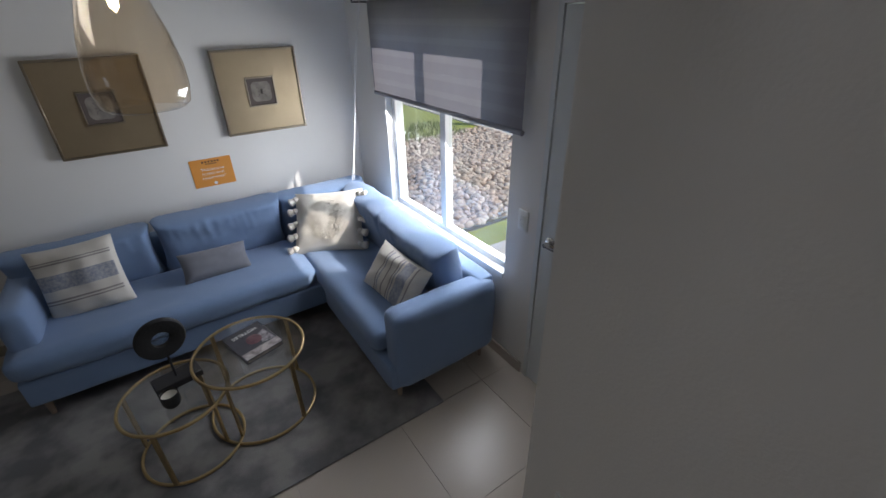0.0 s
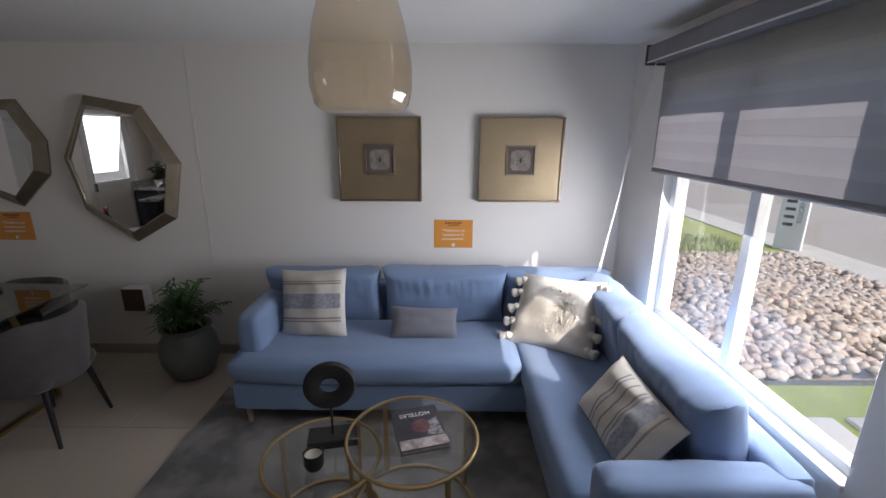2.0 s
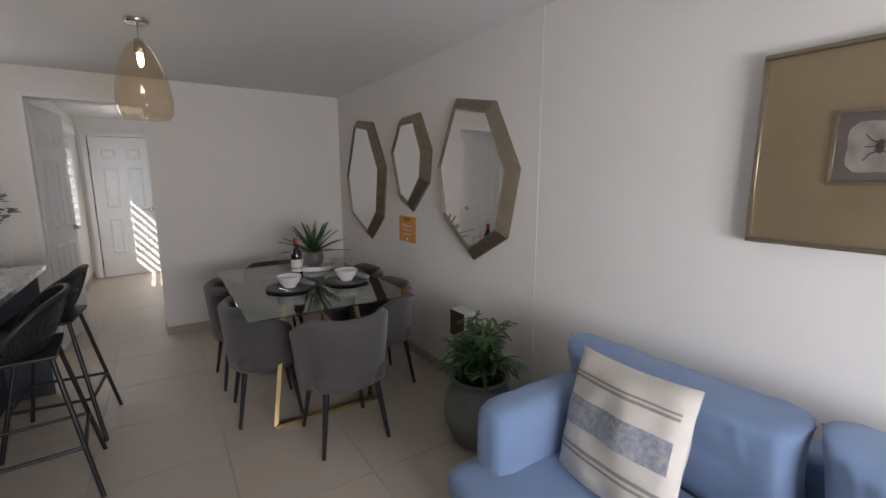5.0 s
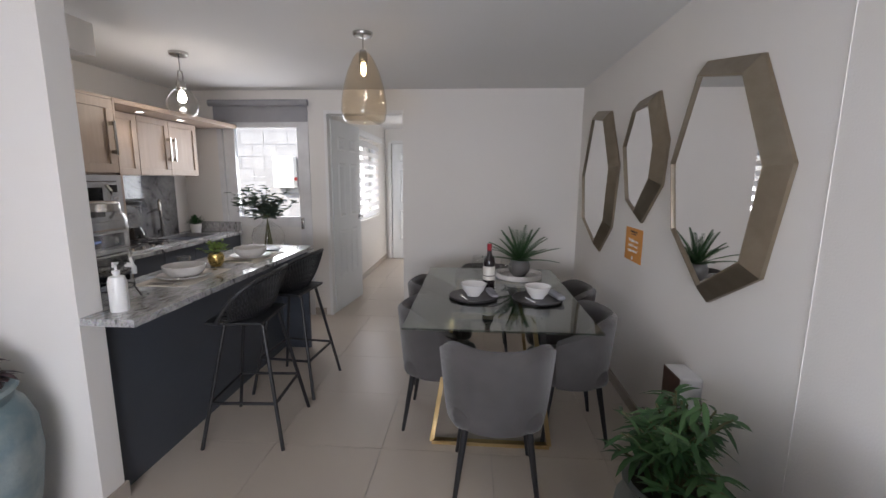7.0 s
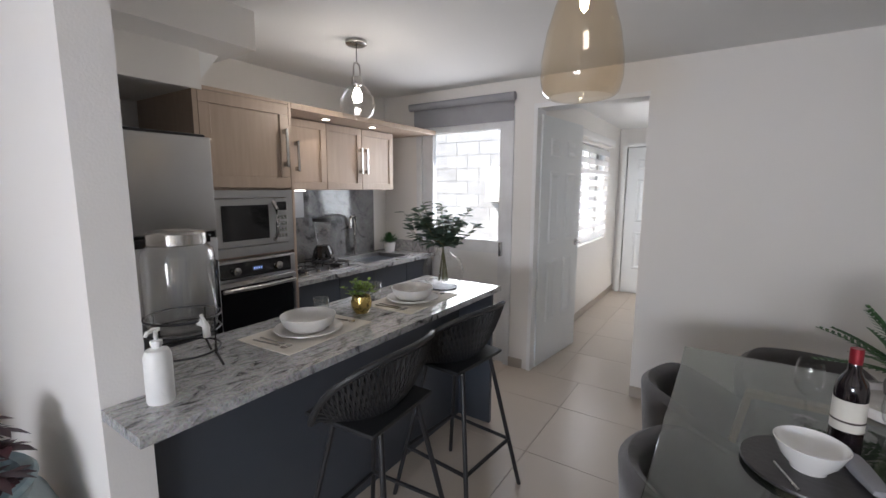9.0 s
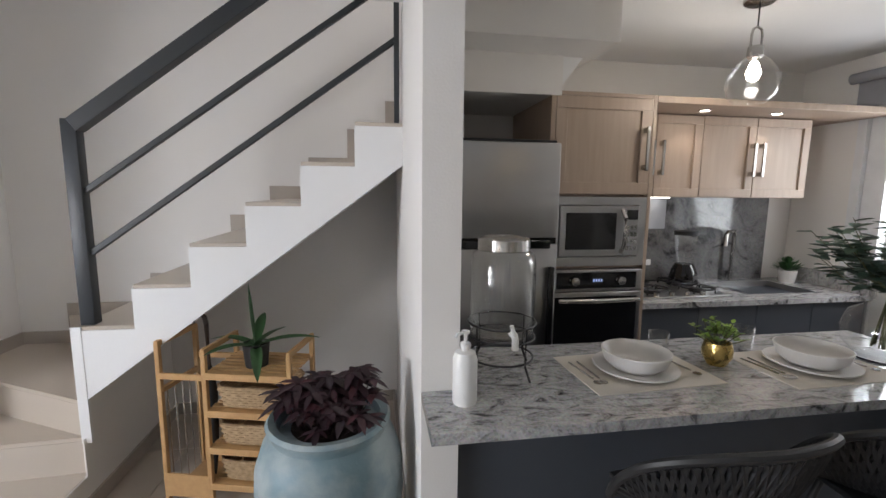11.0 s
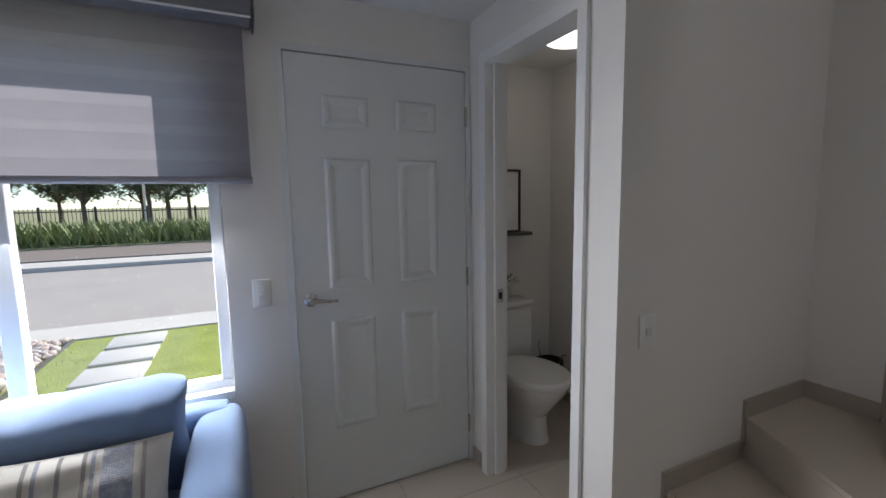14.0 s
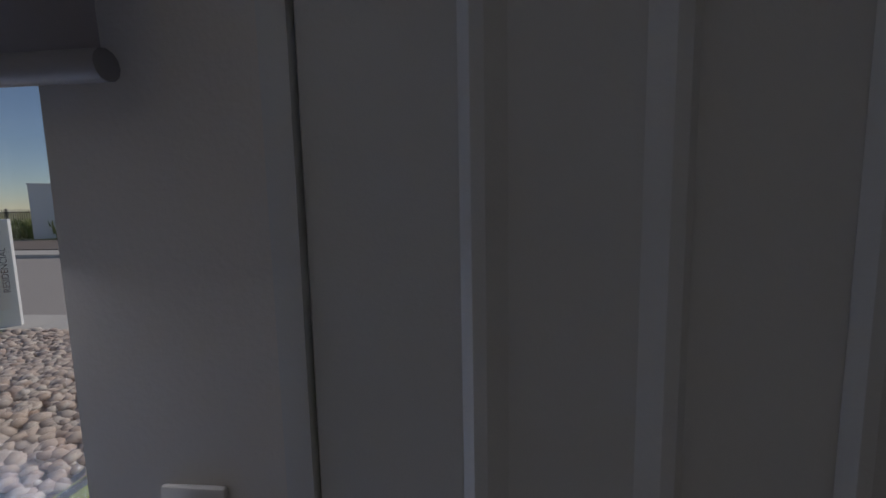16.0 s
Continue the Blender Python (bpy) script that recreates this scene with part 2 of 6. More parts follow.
STEM = mat("plant_stem", (0.1, 0.1, 0.04), 0.7)
PORC = mat("white_glazed_ceramic", (0.82, 0.81, 0.79), 0.12, dark=(0.8, 0.79, 0.77), coat=0.4)
STONEW = mat("matte_stoneware", (0.66, 0.64, 0.61), 0.35)
SLATE = mat("dark_slate_plate", (0.035, 0.032, 0.034), 0.4, bump=0.15, bump_scale=50)
MARBLE = mat("white_marble", (0.75, 0.73, 0.7), 0.25, dark=(0.5, 0.47, 0.44), scale=6, mix=0.3)
LINEN = mat("beige_placemat_weave", (0.7, 0.65, 0.57), 0.9, bump=0.6, bump_scale=320)
NAPKIN = mat("grey_napkin", (0.3, 0.3, 0.32), 0.9, bump=0.3, bump_scale=200)
BLINDF = mat("grey_blind_fabric", (0.21, 0.205, 0.23), 0.9, bump=0.3, bump_scale=300)
BLINDS = mat("pale_blind_band", (0.36, 0.36, 0.38), 0.9, bump=0.3, bump_scale=300)
ALU = mat("white_aluminium", (0.78, 0.79, 0.8), 0.35)
PANE = glass_mat("window_glass", (0.97, 0.99, 0.98), 0.0, 1.45, True, 0.015)
TTOP = glass_mat("smoked_table_glass", (0.62, 0.68, 0.64), 0.0, 1.5, True, 0.09)
CLEAR = glass_mat("clear_glass", (0.985, 0.99, 0.988), 0.0, 1.45, True, 0.06)
AMBER = glass_mat("amber_glass", (0.965, 0.88, 0.755), 0.0, 1.5, True, 0.08)
BOTTLE = mat("dark_wine_glass", (0.012, 0.008, 0.01), 0.05, coat=0.5)
REDFOIL = mat("red_foil", (0.3, 0.02, 0.03), 0.35, 0.4)
BRASSPOT = mat("brushed_gold_pot", (0.62, 0.45, 0.16), 0.28, 1.0)
FROST = mat("frosted_plastic", (0.8, 0.8, 0.78), 0.3)
BULB = glow_mat("lit_bulb", (1.0, 0.95, 0.85), 14)
WARMBULB = glow_mat("lit_filament", (1.0, 0.8, 0.5), 10)
CANDLE = mat("candle_wax", (0.75, 0.7, 0.6), 0.5)
LAMPG = glow_mat("lit_panel", (1.0, 0.97, 0.9), 7)
GRASS = mat("lawn", (0.36, 0.41, 0.085), 0.95, dark=(0.27, 0.32, 0.06), scale=4, bump=0.8, bump_scale=150)
DRY = mat("dry_grass", (0.3, 0.29, 0.15), 0.95, dark=(0.24, 0.23, 0.11), scale=2, bump=0.8, bump_scale=120)
CONC = mat("pale_concrete", (0.58, 0.55, 0.51), 0.85, dark=(0.52, 0.49, 0.45), scale=2.5, bump=0.2, bump_scale=60, spread=0.05)
ASPH = mat("sunlit_road", (0.4, 0.365, 0.335), 0.9, dark=(0.36, 0.325, 0.3), scale=0.8, bump=0.3, bump_scale=90)
MULCH = mat("dark_gravel_bed", (0.26, 0.21, 0.18), 0.95, dark=(0.15, 0.125, 0.11), scale=18, mix=0.4, bump=1.0, bump_scale=24)
STONES = island_mat("tumbled_stones", [(0.6, 0.44, 0.35), (0.72, 0.59, 0.5), (0.52, 0.42, 0.36), (0.78, 0.69, 0.6), (0.63, 0.48, 0.38)], 0.8, 0.3)
BLADES = island_mat("strap_leaves", [(0.19, 0.26, 0.07), (0.3, 0.36, 0.12), (0.42, 0.45, 0.2), (0.12, 0.18, 0.06)], 0.7, 0.1)
FOLI = island_mat("tree_foliage", [(0.11, 0.15, 0.07), (0.17, 0.2, 0.11), (0.09, 0.12, 0.06)], 0.8, 0.1)
BARK = mat("bark", (0.13, 0.1, 0.075), 0.95, bump=0.8, bump_scale=30)
STUCCO = mat("white_stucco", (0.84, 0.83, 0.81), 0.85, dark=(0.8, 0.79, 0.77), scale=1.5, bump=0.2, bump_scale=50)
BLOCK = mat("concrete_block", (0.31, 0.305, 0.31), 0.95, dark=(0.25, 0.245, 0.25), scale=6, bump=0.5, bump_scale=40, spread=0.1)
YELLOW = mat("yellow_sign_paint", (0.75, 0.45, 0.03), 0.5)
DARKGL = mat("dark_window", (0.03, 0.035, 0.045), 0.1)


# ---- mesh helpers ----
def box(bm, x0, x1, y0, y1, z0, z1, bevel=0.0, seg=2):
    r = bmesh.ops.create_cube(bm, size=1)
    bmesh.ops.scale(bm, vec=(x1 - x0, y1 - y0, z1 - z0), verts=r["verts"])
    bmesh.ops.translate(bm, vec=((x0 + x1) / 2, (y0 + y1) / 2, (z0 + z1) / 2), verts=r["verts"])
    if bevel:
        es = list({e for v in r["verts"] for e in v.link_edges})
        bmesh.ops.bevel(bm, geom=es, offset=bevel, segments=seg, affect='EDGES', profile=0.5)
    return bm


def B(x0, x1, y0, y1, z0, z1, bevel=0.0, seg=2):
    return box(bmesh.new(), x0, x1, y0, y1, z0, z1, bevel, seg)


def lathe(bm, profile, seg=24, at=(0, 0, 0), cap=True):
    rings = []
    for r, z in profile:
        rings.append([bm.verts.new((at[0] + r * math.cos(a), at[1] + r * math.sin(a), at[2] + z)) for a in (2 * math.pi * i / seg for i in range(seg))])
    for a, b in zip(rings, rings[1:]):
        for i in range(seg):
            bm.faces.new((a[i], a[(i + 1) % seg], b[(i + 1) % seg], b[i]))
    if cap:
        if profile[0][0] > 1e-4:
            bm.faces.new(rings[0][::-1])
        if profile[-1][0] > 1e-4:
            bm.faces.new(rings[-1])
    return bm


def LA(profile, seg=24, at=(0, 0, 0), cap=True):
    return lathe(bmesh.new(), profile, seg, at, cap)


def tube(bm, pts, r, seg=8, r2=None, closed=False):
    pts = [Vector(p) for p in pts]
    rings = []
    n = len(pts)
    for i, p in enumerate(pts):
        if closed:
            d = pts[(i + 1) % n] - pts[i - 1]
        else:
            d = pts[min(i + 1, n - 1)] - pts[max(i - 1, 0)]
        q = d.to_track_quat('Z', 'Y')
        rad = r if r2 is None else r + (r2 - r) * i / (n - 1)
        rings.append([bm.verts.new(p + q @ Vector((rad * math.cos(a), rad * math.sin(a), 0))) for a in (2 * math.pi * k / seg for k in range(seg))])
    pairs = list(zip(rings, rings[1:])) + ([(rings[-1], rings[0])] if closed else [])
    for a, b in pairs:
        for i in range(seg):
            bm.faces.new((a[i], a[(i + 1) % seg], b[(i + 1) % seg], b[i]))
    if not closed:
        bm.faces.new(rings[0][::-1]); bm.faces.new(rings[-1])
    return bm


def T(pts, r, seg=8, r2=None, closed=False):
    return tube(bmesh.new(), pts, r, seg, r2, closed)


def prism(poly, axis, a0, a1, bm=None):
    """A flat outline pushed through along an axis; the outline's pairs are the two other axes in order."""
    bm = bm or bmesh.new()
    def p(u, v, a):
        return (a, u, v) if axis == 'x' else (u, a, v) if axis == 'y' else (u, v, a)
    lo = [bm.verts.new(p(u, v, a0)) for u, v in poly]
    hi = [bm.verts.new(p(u, v, a1)) for u, v in poly]
    bm.faces.new(lo); bm.faces.new(hi[::-1])
    for i in range(len(poly)):
        j = (i + 1) % len(poly)
        bm.faces.new((lo[j], lo[i], hi[i], hi[j]))
    bmesh.ops.recalc_face_normals(bm, faces=bm.faces)
    return bm


def finish(bm, name, material, smooth=40):
    me = bpy.data.meshes.new(name)
    bm.normal_update()
    bm.to_mesh(me); bm.free()
    if smooth:
        me.shade_smooth()
        me.set_sharp_from_angle(angle=radians(smooth))
    me.materials.append(material)
    return me


def part(name, bm, material, parent, label="", smooth=40):
    ob = new(name, finish(bm, name, material, smooth))
    ob.parent = parent
    if label:
        ob["label"] = label
    return ob


def thing(name, label, category, at=(0, 0, 0), rz=0, group="", kind=""):
    ob = new(name)
    ob.matrix_world = pose(*at, 0, 0, rz)
    ob.empty_display_size = 0.05
    return tagged(ob, label, category, group, kind)


def solid(name, bm, material, label, category, at=(0, 0, 0), rz=0, group="", kind="", smooth=40):
    ob = new(name, finish(bm, name, material, smooth))
    ob.matrix_world = pose(*at, 0, 0, rz)
    return tagged(ob, label, category, group, kind)


def setting(name, bm, material, label, smooth=0):
    return solid(name, bm, material, label, name.split("_")[0], kind="structure", smooth=smooth)


def pillow(bm, w, h, d, n=14, power=2.6, crumple=0.0, seed=0.0):
    """A stuffed cushion lying in x-z, d thick along y."""
    grid = {}
    for s in (1, -1):
        for i in range(n + 1):
            for j in range(n + 1):
                u, v = 2 * i / n - 1, 2 * j / n - 1
                edge = i in (0, n) or j in (0, n)
                t = ((1 - abs(u) ** power) * (1 - abs(v) ** power)) ** 0.5
                pinch = 1 - 0.06 * (1 - u * u) * (abs(v) > 0.0) * abs(v) ** 3 - 0.0
                pinch2 = 1 - 0.06 * (1 - v * v) * abs(u) ** 3
                f = crumple * noise.noise(Vector((u * 2.2, v * 2.2, seed + s)))
                p = (u * w / 2 * pinch2, s * (t * d / 2 + f * t), v * h / 2 * pinch)
                if edge:
                    if s == 1:
                        grid[1, i, j] = bm.verts.new((p[0], 0, p[2]))
                    grid[-1, i, j] = grid[1, i, j]
                else:
                    grid[s, i, j] = bm.verts.new(p)
        for i in range(n):
            for j in range(n):
                q = [grid[s, i, j], grid[s, i + 1, j], grid[s, i + 1, j + 1], grid[s, i, j + 1]]
                bm.faces.new(q if s == -1 else q[::-1])
    return bm


def soft_box(x0, x1, y0, y1, z0, z1, r=0.05, puff=0.015, crumple=0.006, seed=0.0, cell=0.06):
    """An upholstered block: rounded edges, bulging faces, slight creases."""
    bm = B(x0, x1, y0, y1, z0, z1)
    longest = max(x1 - x0, y1 - y0, z1 - z0)
    bmesh.ops.subdivide_edges(bm, edges=bm.edges, cuts=max(6, min(22, int(longest / cell))), use_grid_fill=True)
    c, hs = Vector(((x0 + x1) / 2, (y0 + y1) / 2, (z0 + z1) / 2)), Vector(((x1 - x0) / 2, (y1 - y0) / 2, (z1 - z0) / 2))
    for v in bm.verts:
        p = v.co - c
        inner = Vector([max(-h + r, min(h - r, q)) for q, h in zip(p, hs)])
        d = p - inner
        if d.length > 1e-6:
            k = max(abs(d.x), abs(d.y), abs(d.z))
            d = d.normalized() * k
        nrm = d.normalized() if d.length > 1e-6 else Vector()
        u = [1 - (q / h) ** 2 for q, h in zip(inner, hs)]
        bulge = puff * (u[0] * u[1] + u[1] * u[2] + u[0] * u[2]) / 2
        f = crumple * noise.noise((v.co + Vector((seed, 0, 0))) * 9) + crumple * 1.5 * noise.noise((v.co + Vector((0, seed, 0))) * 3)
        v.co = c + inner + d + nrm * (bulge + f)
    return bm


def leaf(bm, base, tip_dir, length, width, droop=0.3, segs=4, fold=0.15, up=Vector((0, 0, 1)), tip=0.05):
    """One leaf blade with a folded midrib."""
    d = Vector(tip_dir).normalized()
    side = d.cross(up)
    side = side.normalized() if side.length > 1e-3 else Vector((1, 0, 0))
    nrm = side.cross(d)
    prev = None
    for i in range(segs + 1):
        t = i / segs
        p = Vector(base) + d * (length * t) - Vector((0, 0, 1)) * (droop * length * t * t)
        w = width * (math.sin(math.pi * min(1, 0.12 + 0.88 * t)) ** 0.7 if t < 1 else tip)
        a, m, b = bm.verts.new(p - side * w / 2), bm.verts.new(p - nrm * w * fold), bm.verts.new(p + side * w / 2)
        if prev:
            bm.faces.new((prev[0], prev[1], m, a)); bm.faces.new((prev[1], prev[2], b, m))
        prev = (a, m, b)


def words(name, text, size, material, parent, m, label=""):
    cu = bpy.data.curves.new(name, 'FONT')
    cu.body, cu.size, cu.align_x, cu.align_y, cu.extrude = text, size, 'CENTER', 'CENTER', 0.0006
    ob = new(name, cu)
    ob.data.materials.append(material)
    ob.parent = parent
    ob.matrix_local = m
    return ob

# ---- the large structure ----
H = 2.33      # ceiling height


def pieces(*boxes):
    bm = bmesh.new()
    for b in boxes:
        box(bm, *b)
    return bm


setting("wall_long", pieces((-9.6, 0.15, 0.0, 0.15, -0.2, 2.5)), WALL, "plain painted party wall behind sofa and dining table")
setting("wall_front", pieces((0.0, 0.15, -0.575, 0.0, -0.2, 2.5), (0.0, 0.15, -2.0, -0.575, -0.2, 0.64), (0.0, 0.15, -2.0, -0.575, 2.08, 2.5),
                             (0.0, 0.15, -2.25, -2.0, -0.2, 2.5), (0.0, 0.15, -3.15, -2.25, 2.1, 2.5), (0.0, 0.15, -3.17, -3.15, -0.2, 2.5)),
        WALL, "painted front wall with window and entrance door")
setting("wall_bath", pieces((-0.155, 0.65, -3.27, -3.17, -0.2, 2.5), (-0.80, -0.155, -3.27, -3.17, 2.1, 2.5), (-0.98, -0.80, -3.27, -3.17, -0.2, 2.5)),
        WALL, "painted bathroom wall with a doorway")
setting("wall_bath_end", pieces((0.5, 0.65, -4.35, -3.27, -0.2, 2.5), (-0.88, 0.5, -4.35, -4.1, -0.2, 2.5)), WALL, "painted end wall of the bathroom")
setting("wall_stair_side", pieces((-0.98, -0.88, -4.35, -3.27, -0.2, 2.5), (-0.98, -0.88, -4.35, -3.36, 2.5, 4.9)), WALL, "painted wall beside the winding steps")
setting("wall_south", pieces((-6.25, 0.65, -4.5, -4.35, -0.2, 2.5), (-4.5, -0.88, -4.5, -4.35, 2.5, 4.9), (-6.1, -3.40, -4.35, -4.07, 0, 1.6), (-4.06, -3.40, -4.35, -4.07, 1.6, 1.965)), WALL, "tall painted wall behind the stairs and kitchen")
setting("wall_kitchen_upper", pieces((-6.1, -4.06, -4.35, -4.07, 1.6, 2.33)), WALL, "painted kitchen wall above the cabinets")
setting("wall_partition", pieces((-3.40, -3.285, -4.07, -2.62, 0.0, 2.33)), WALL, "narrow painted partition between stairs and kitchen")
# unseen walls added to close the stairwell; their end opening is invented
setting("wall_landing", pieces((-4.4, -0.98, -3.46, -3.36, 2.5, 4.9), (-4.5, -4.4, -4.35, -4.2, 2.5, 4.9), (-4.5, -4.4, -3.6, -3.36, 2.5, 4.9),
                               (-4.5, -4.4, -4.2, -3.6, 2.5, 3.2), (-4.5, -4.4, -4.2, -3.6, 4.6, 4.9)), WALL, "unseen painted walls added to close the stairwell above")
setting("wall_back", pieces((-6.25, -6.1, -1.758, 0.0, -0.2, 2.5), (-6.25, -6.1, -2.55, -1.758, 2.1, 2.5), (-6.25, -6.1, -2.72, -2.55, -0.2, 2.5),
                            (-6.25, -6.1, -3.68, -2.72, 2.1, 2.5), (-6.25, -6.1, -4.35, -3.68, -0.2, 2.5)), WALL, "painted back wall with corridor opening and patio door")
setting("wall_corridor", pieces((-9.5, -6.25, -1.758, -1.66, -0.2, 2.5), (-7.4, -6.25, -2.76, -2.63, -0.2, 2.5), (-8.88, -7.4, -2.76, -2.63, -0.2, 0.85),
                                (-8.88, -7.4, -2.76, -2.63, 2.0, 2.5), (-9.5, -8.88, -2.76, -2.63, -0.2, 2.5), (-9.6, -9.5, -2.76, -1.66, -0.2, 2.5)), WALL, "painted corridor walls with a side window")
setting("ceiling", pieces((-6.1, 0.0, -3.17, 0.0, H, 2.5), (-6.1, -0.98, -3.46, -3.17, H, 2.5), (-6.1, -4.06, -4.07, -3.46, H, 2.5), (-0.88, 0.5, -4.1, -3.27, H, 2.5),
                          (-9.5, -6.25, -2.63, -1.758, H, 2.5), (-4.5, -0.88, -4.5, -3.36, 4.9, 5.05)), CEIL, "smooth white painted ceiling")

slab = setting("floor", pieces((-9.6, 0.75, -4.4, 0.0, -0.2, -0.006)), GROUT, "large beige porcelain floor tiles with thin joints")

# skirting tiles
def skirting(*boxes):
    return setting("baseboard", pieces(*boxes), SKIRT, "beige tile skirting along the wall")


skirting((-6.1, 0.0, -0.012, 0.0, 0, 0.078))
skirting((-0.012, 0.0, -2.21, -0.012, 0, 0.078))
skirting((-6.1, -6.088, -1.758, -0.012, 0, 0.078), (-6.1, -6.088, -2.72, -2.60, 0, 0.078))
skirting((-3.412, -3.268, -2.62, -2.608, 0, 0.078), (-3.28, -3.268, -4.35, -2.62, 0, 0.078), (-3.268, -1.832, -4.35, -4.338, 0, 0.078), (-1.846, -1.833, -4.338, -3.22, 0, 0.078))
skirting((-0.992, -0.86, -3.17, -3.158, 0, 0.078), (-0.095, -0.012, -3.17, -3.158, 0, 0.078), (-0.992, -0.98, -3.2, -3.17, 0, 0.078))
skirting((0.488, 0.5, -4.1, -3.27, 0, 0.07), (-0.88, 0.488, -4.1, -4.088, 0, 0.07))
skirting((-9.5, -6.25, -2.63, -2.618, 0, 0.078), (-9.5, -6.25, -1.77, -1.758, 0, 0.078))

# ---- stairs ----
RISE, RUN, SX, SY = 0.186, 0.2478, -1.824, -3.48
stairs = thing("staircase", "white plastered winding staircase with beige tile treads", "stairs", kind="structure")
under = lambda x: 1.604 + 0.752 * (-3.271 - x)


def flight(first, last, low):
    """The stepped side of some steps, closed below by the points in low."""
    outline = []
    for k in range(first, last):
        outline += [(SX - RUN * k, 0.862 + RISE * k), (SX - RUN * (k + 1), 0.862 + RISE * k)]
    return prism(outline + low, 'y', SY, -4.35)


X6, X7, X10 = SX - RUN * 6, SX - RUN * 7, SX - RUN * 10
part("flight_body", flight(0, 6, [(X6, under(X6)), (SX, under(SX))]), WHITE, stairs, "white plastered stepped flight", 0)
part("flight_body", B(-3.399, X6, -4.07, SY, 1.72, 1.977), WHITE, stairs, "", 0)
part("flight_body", flight(7, 10, [(X10, 2.33), (-4.07, 2.02), (X7, 2.02)]), WHITE, stairs, "white plastered stepped flight", 0)
for k in range(10):
    x1, z = SX - RUN * k, 0.862 + RISE * k
    part("tread", B(x1 - RUN, x1 - 0.003, -4.35, SY - 0.004, z, z + 0.018, 0.003, 1), TILE, stairs)
    part("riser", B(x1 - 0.012, x1 - 0.0005, -4.35, SY - 0.004, z - RISE + 0.02, z - 0.001), TILE, stairs)
    part("stair_skirting", B(x1 - RUN + 0.085, x1 + 0.085, -4.35, -4.338, z, z + 0.1), SKIRT, stairs)
    part("stair_skirting", B(x1, x1 + 0.085, -4.35, -4.338, z - RISE, z), SKIRT, stairs)
NW = (SX, -3.49)
turn = [([(-0.98, -3.22), (SX, -3.22), NW, (-0.98, -3.44)], 0.177),
        ([(-0.98, -3.44), NW, (-0.98, -3.92)], 0.352),
        ([(-0.98, -3.92), NW, (-1.25, -4.35), (-0.98, -4.35)], 0.527),
        ([(-1.25, -4.35), NW, (SX, -4.35)], 0.704)]
for outline, z in turn:
    part("winder_block", prism(outline, 'z', -0.002, z - 0.02), TILE, stairs, "", 0)
    cx, cy = sum(p[0] for p in outline) / len(outline), sum(p[1] for p in outline) / len(outline)
    part("tread", prism(outline, 'z', z - 0.019, z), TILE, stairs, "", 0)
part("stringer_end", B(SX - 0.03, SX + 0.012, SY - 0.012, SY + 0.004, 0.33, 0.88), WHITE, stairs, "white plaster stringer edge", 0)
part("side_cheek", prism([(-3.222, 0.0), (-4.33, 0.0), (-4.33, 0.70), (-3.49, 0.70), (-3.49, 0.352), (-3.46, 0.352), (-3.46, 0.175), (-3.222, 0.175)], 'x', SX - 0.008, SX - 0.001), WALL, stairs, "painted plaster cheek under the steps", 0)
for y0, y1, z in ((-3.42, -3.19, 0.255), (-3.9, -3.42, 0.43), (-4.35, -3.9, 0.604)):
    part("stair_skirting", B(-0.992, -0.98, y0, y1, z - 0.19, z), SKIRT, stairs)
part("stair_skirting", B(-1.25, -0.992, -4.35, -4.338, 0.4, 0.604), SKIRT, stairs)
part("stair_skirting", B(-1.84, -1.25, -4.35, -4.338, 0.55, 0.78), SKIRT, stairs)

rail = thing("stair_railing", "charcoal painted square steel stair railing", "railing")
RY = -3.525
part("newel_post", B(-1.903, -1.843, RY - 0.027, RY + 0.027, 0.882, 1.785, 0.004), RAILM, rail)
part("upper_post", B(-3.272, -3.248, RY - 0.018, RY + 0.018, 1.815, 2.9), RAILM, rail)


def bar(x0, z0, x1, z1, w, h):
    a, b = Vector((x0, RY, z0)), Vector((x1, RY, z1))
    bm = B(0, (b - a).length, -w / 2, w / 2, -h / 2, h / 2, 0.003, 1)
    bmesh.ops.rotate(bm, cent=(0, 0, 0), matrix=Matrix.Rotation(math.atan2(b.z - a.z, -(b.x - a.x)), 3, 'Y') @ Matrix.Rotation(math.pi, 3, 'Z'), verts=bm.verts)
    bmesh.ops.translate(bm, vec=a, verts=bm.verts)
    return bm


part("handrail", bar(-1.885, 1.758, -3.26, 2.803, 0.06, 0.064), RAILM, rail)
part("mid_rail", bar(-1.9, 1.478, -3.26, 2.468, 0.025, 0.026), RAILM, rail)
part("mid_rail", bar(-1.9, 1.205, -3.26, 2.195, 0.025, 0.026), RAILM, rail)

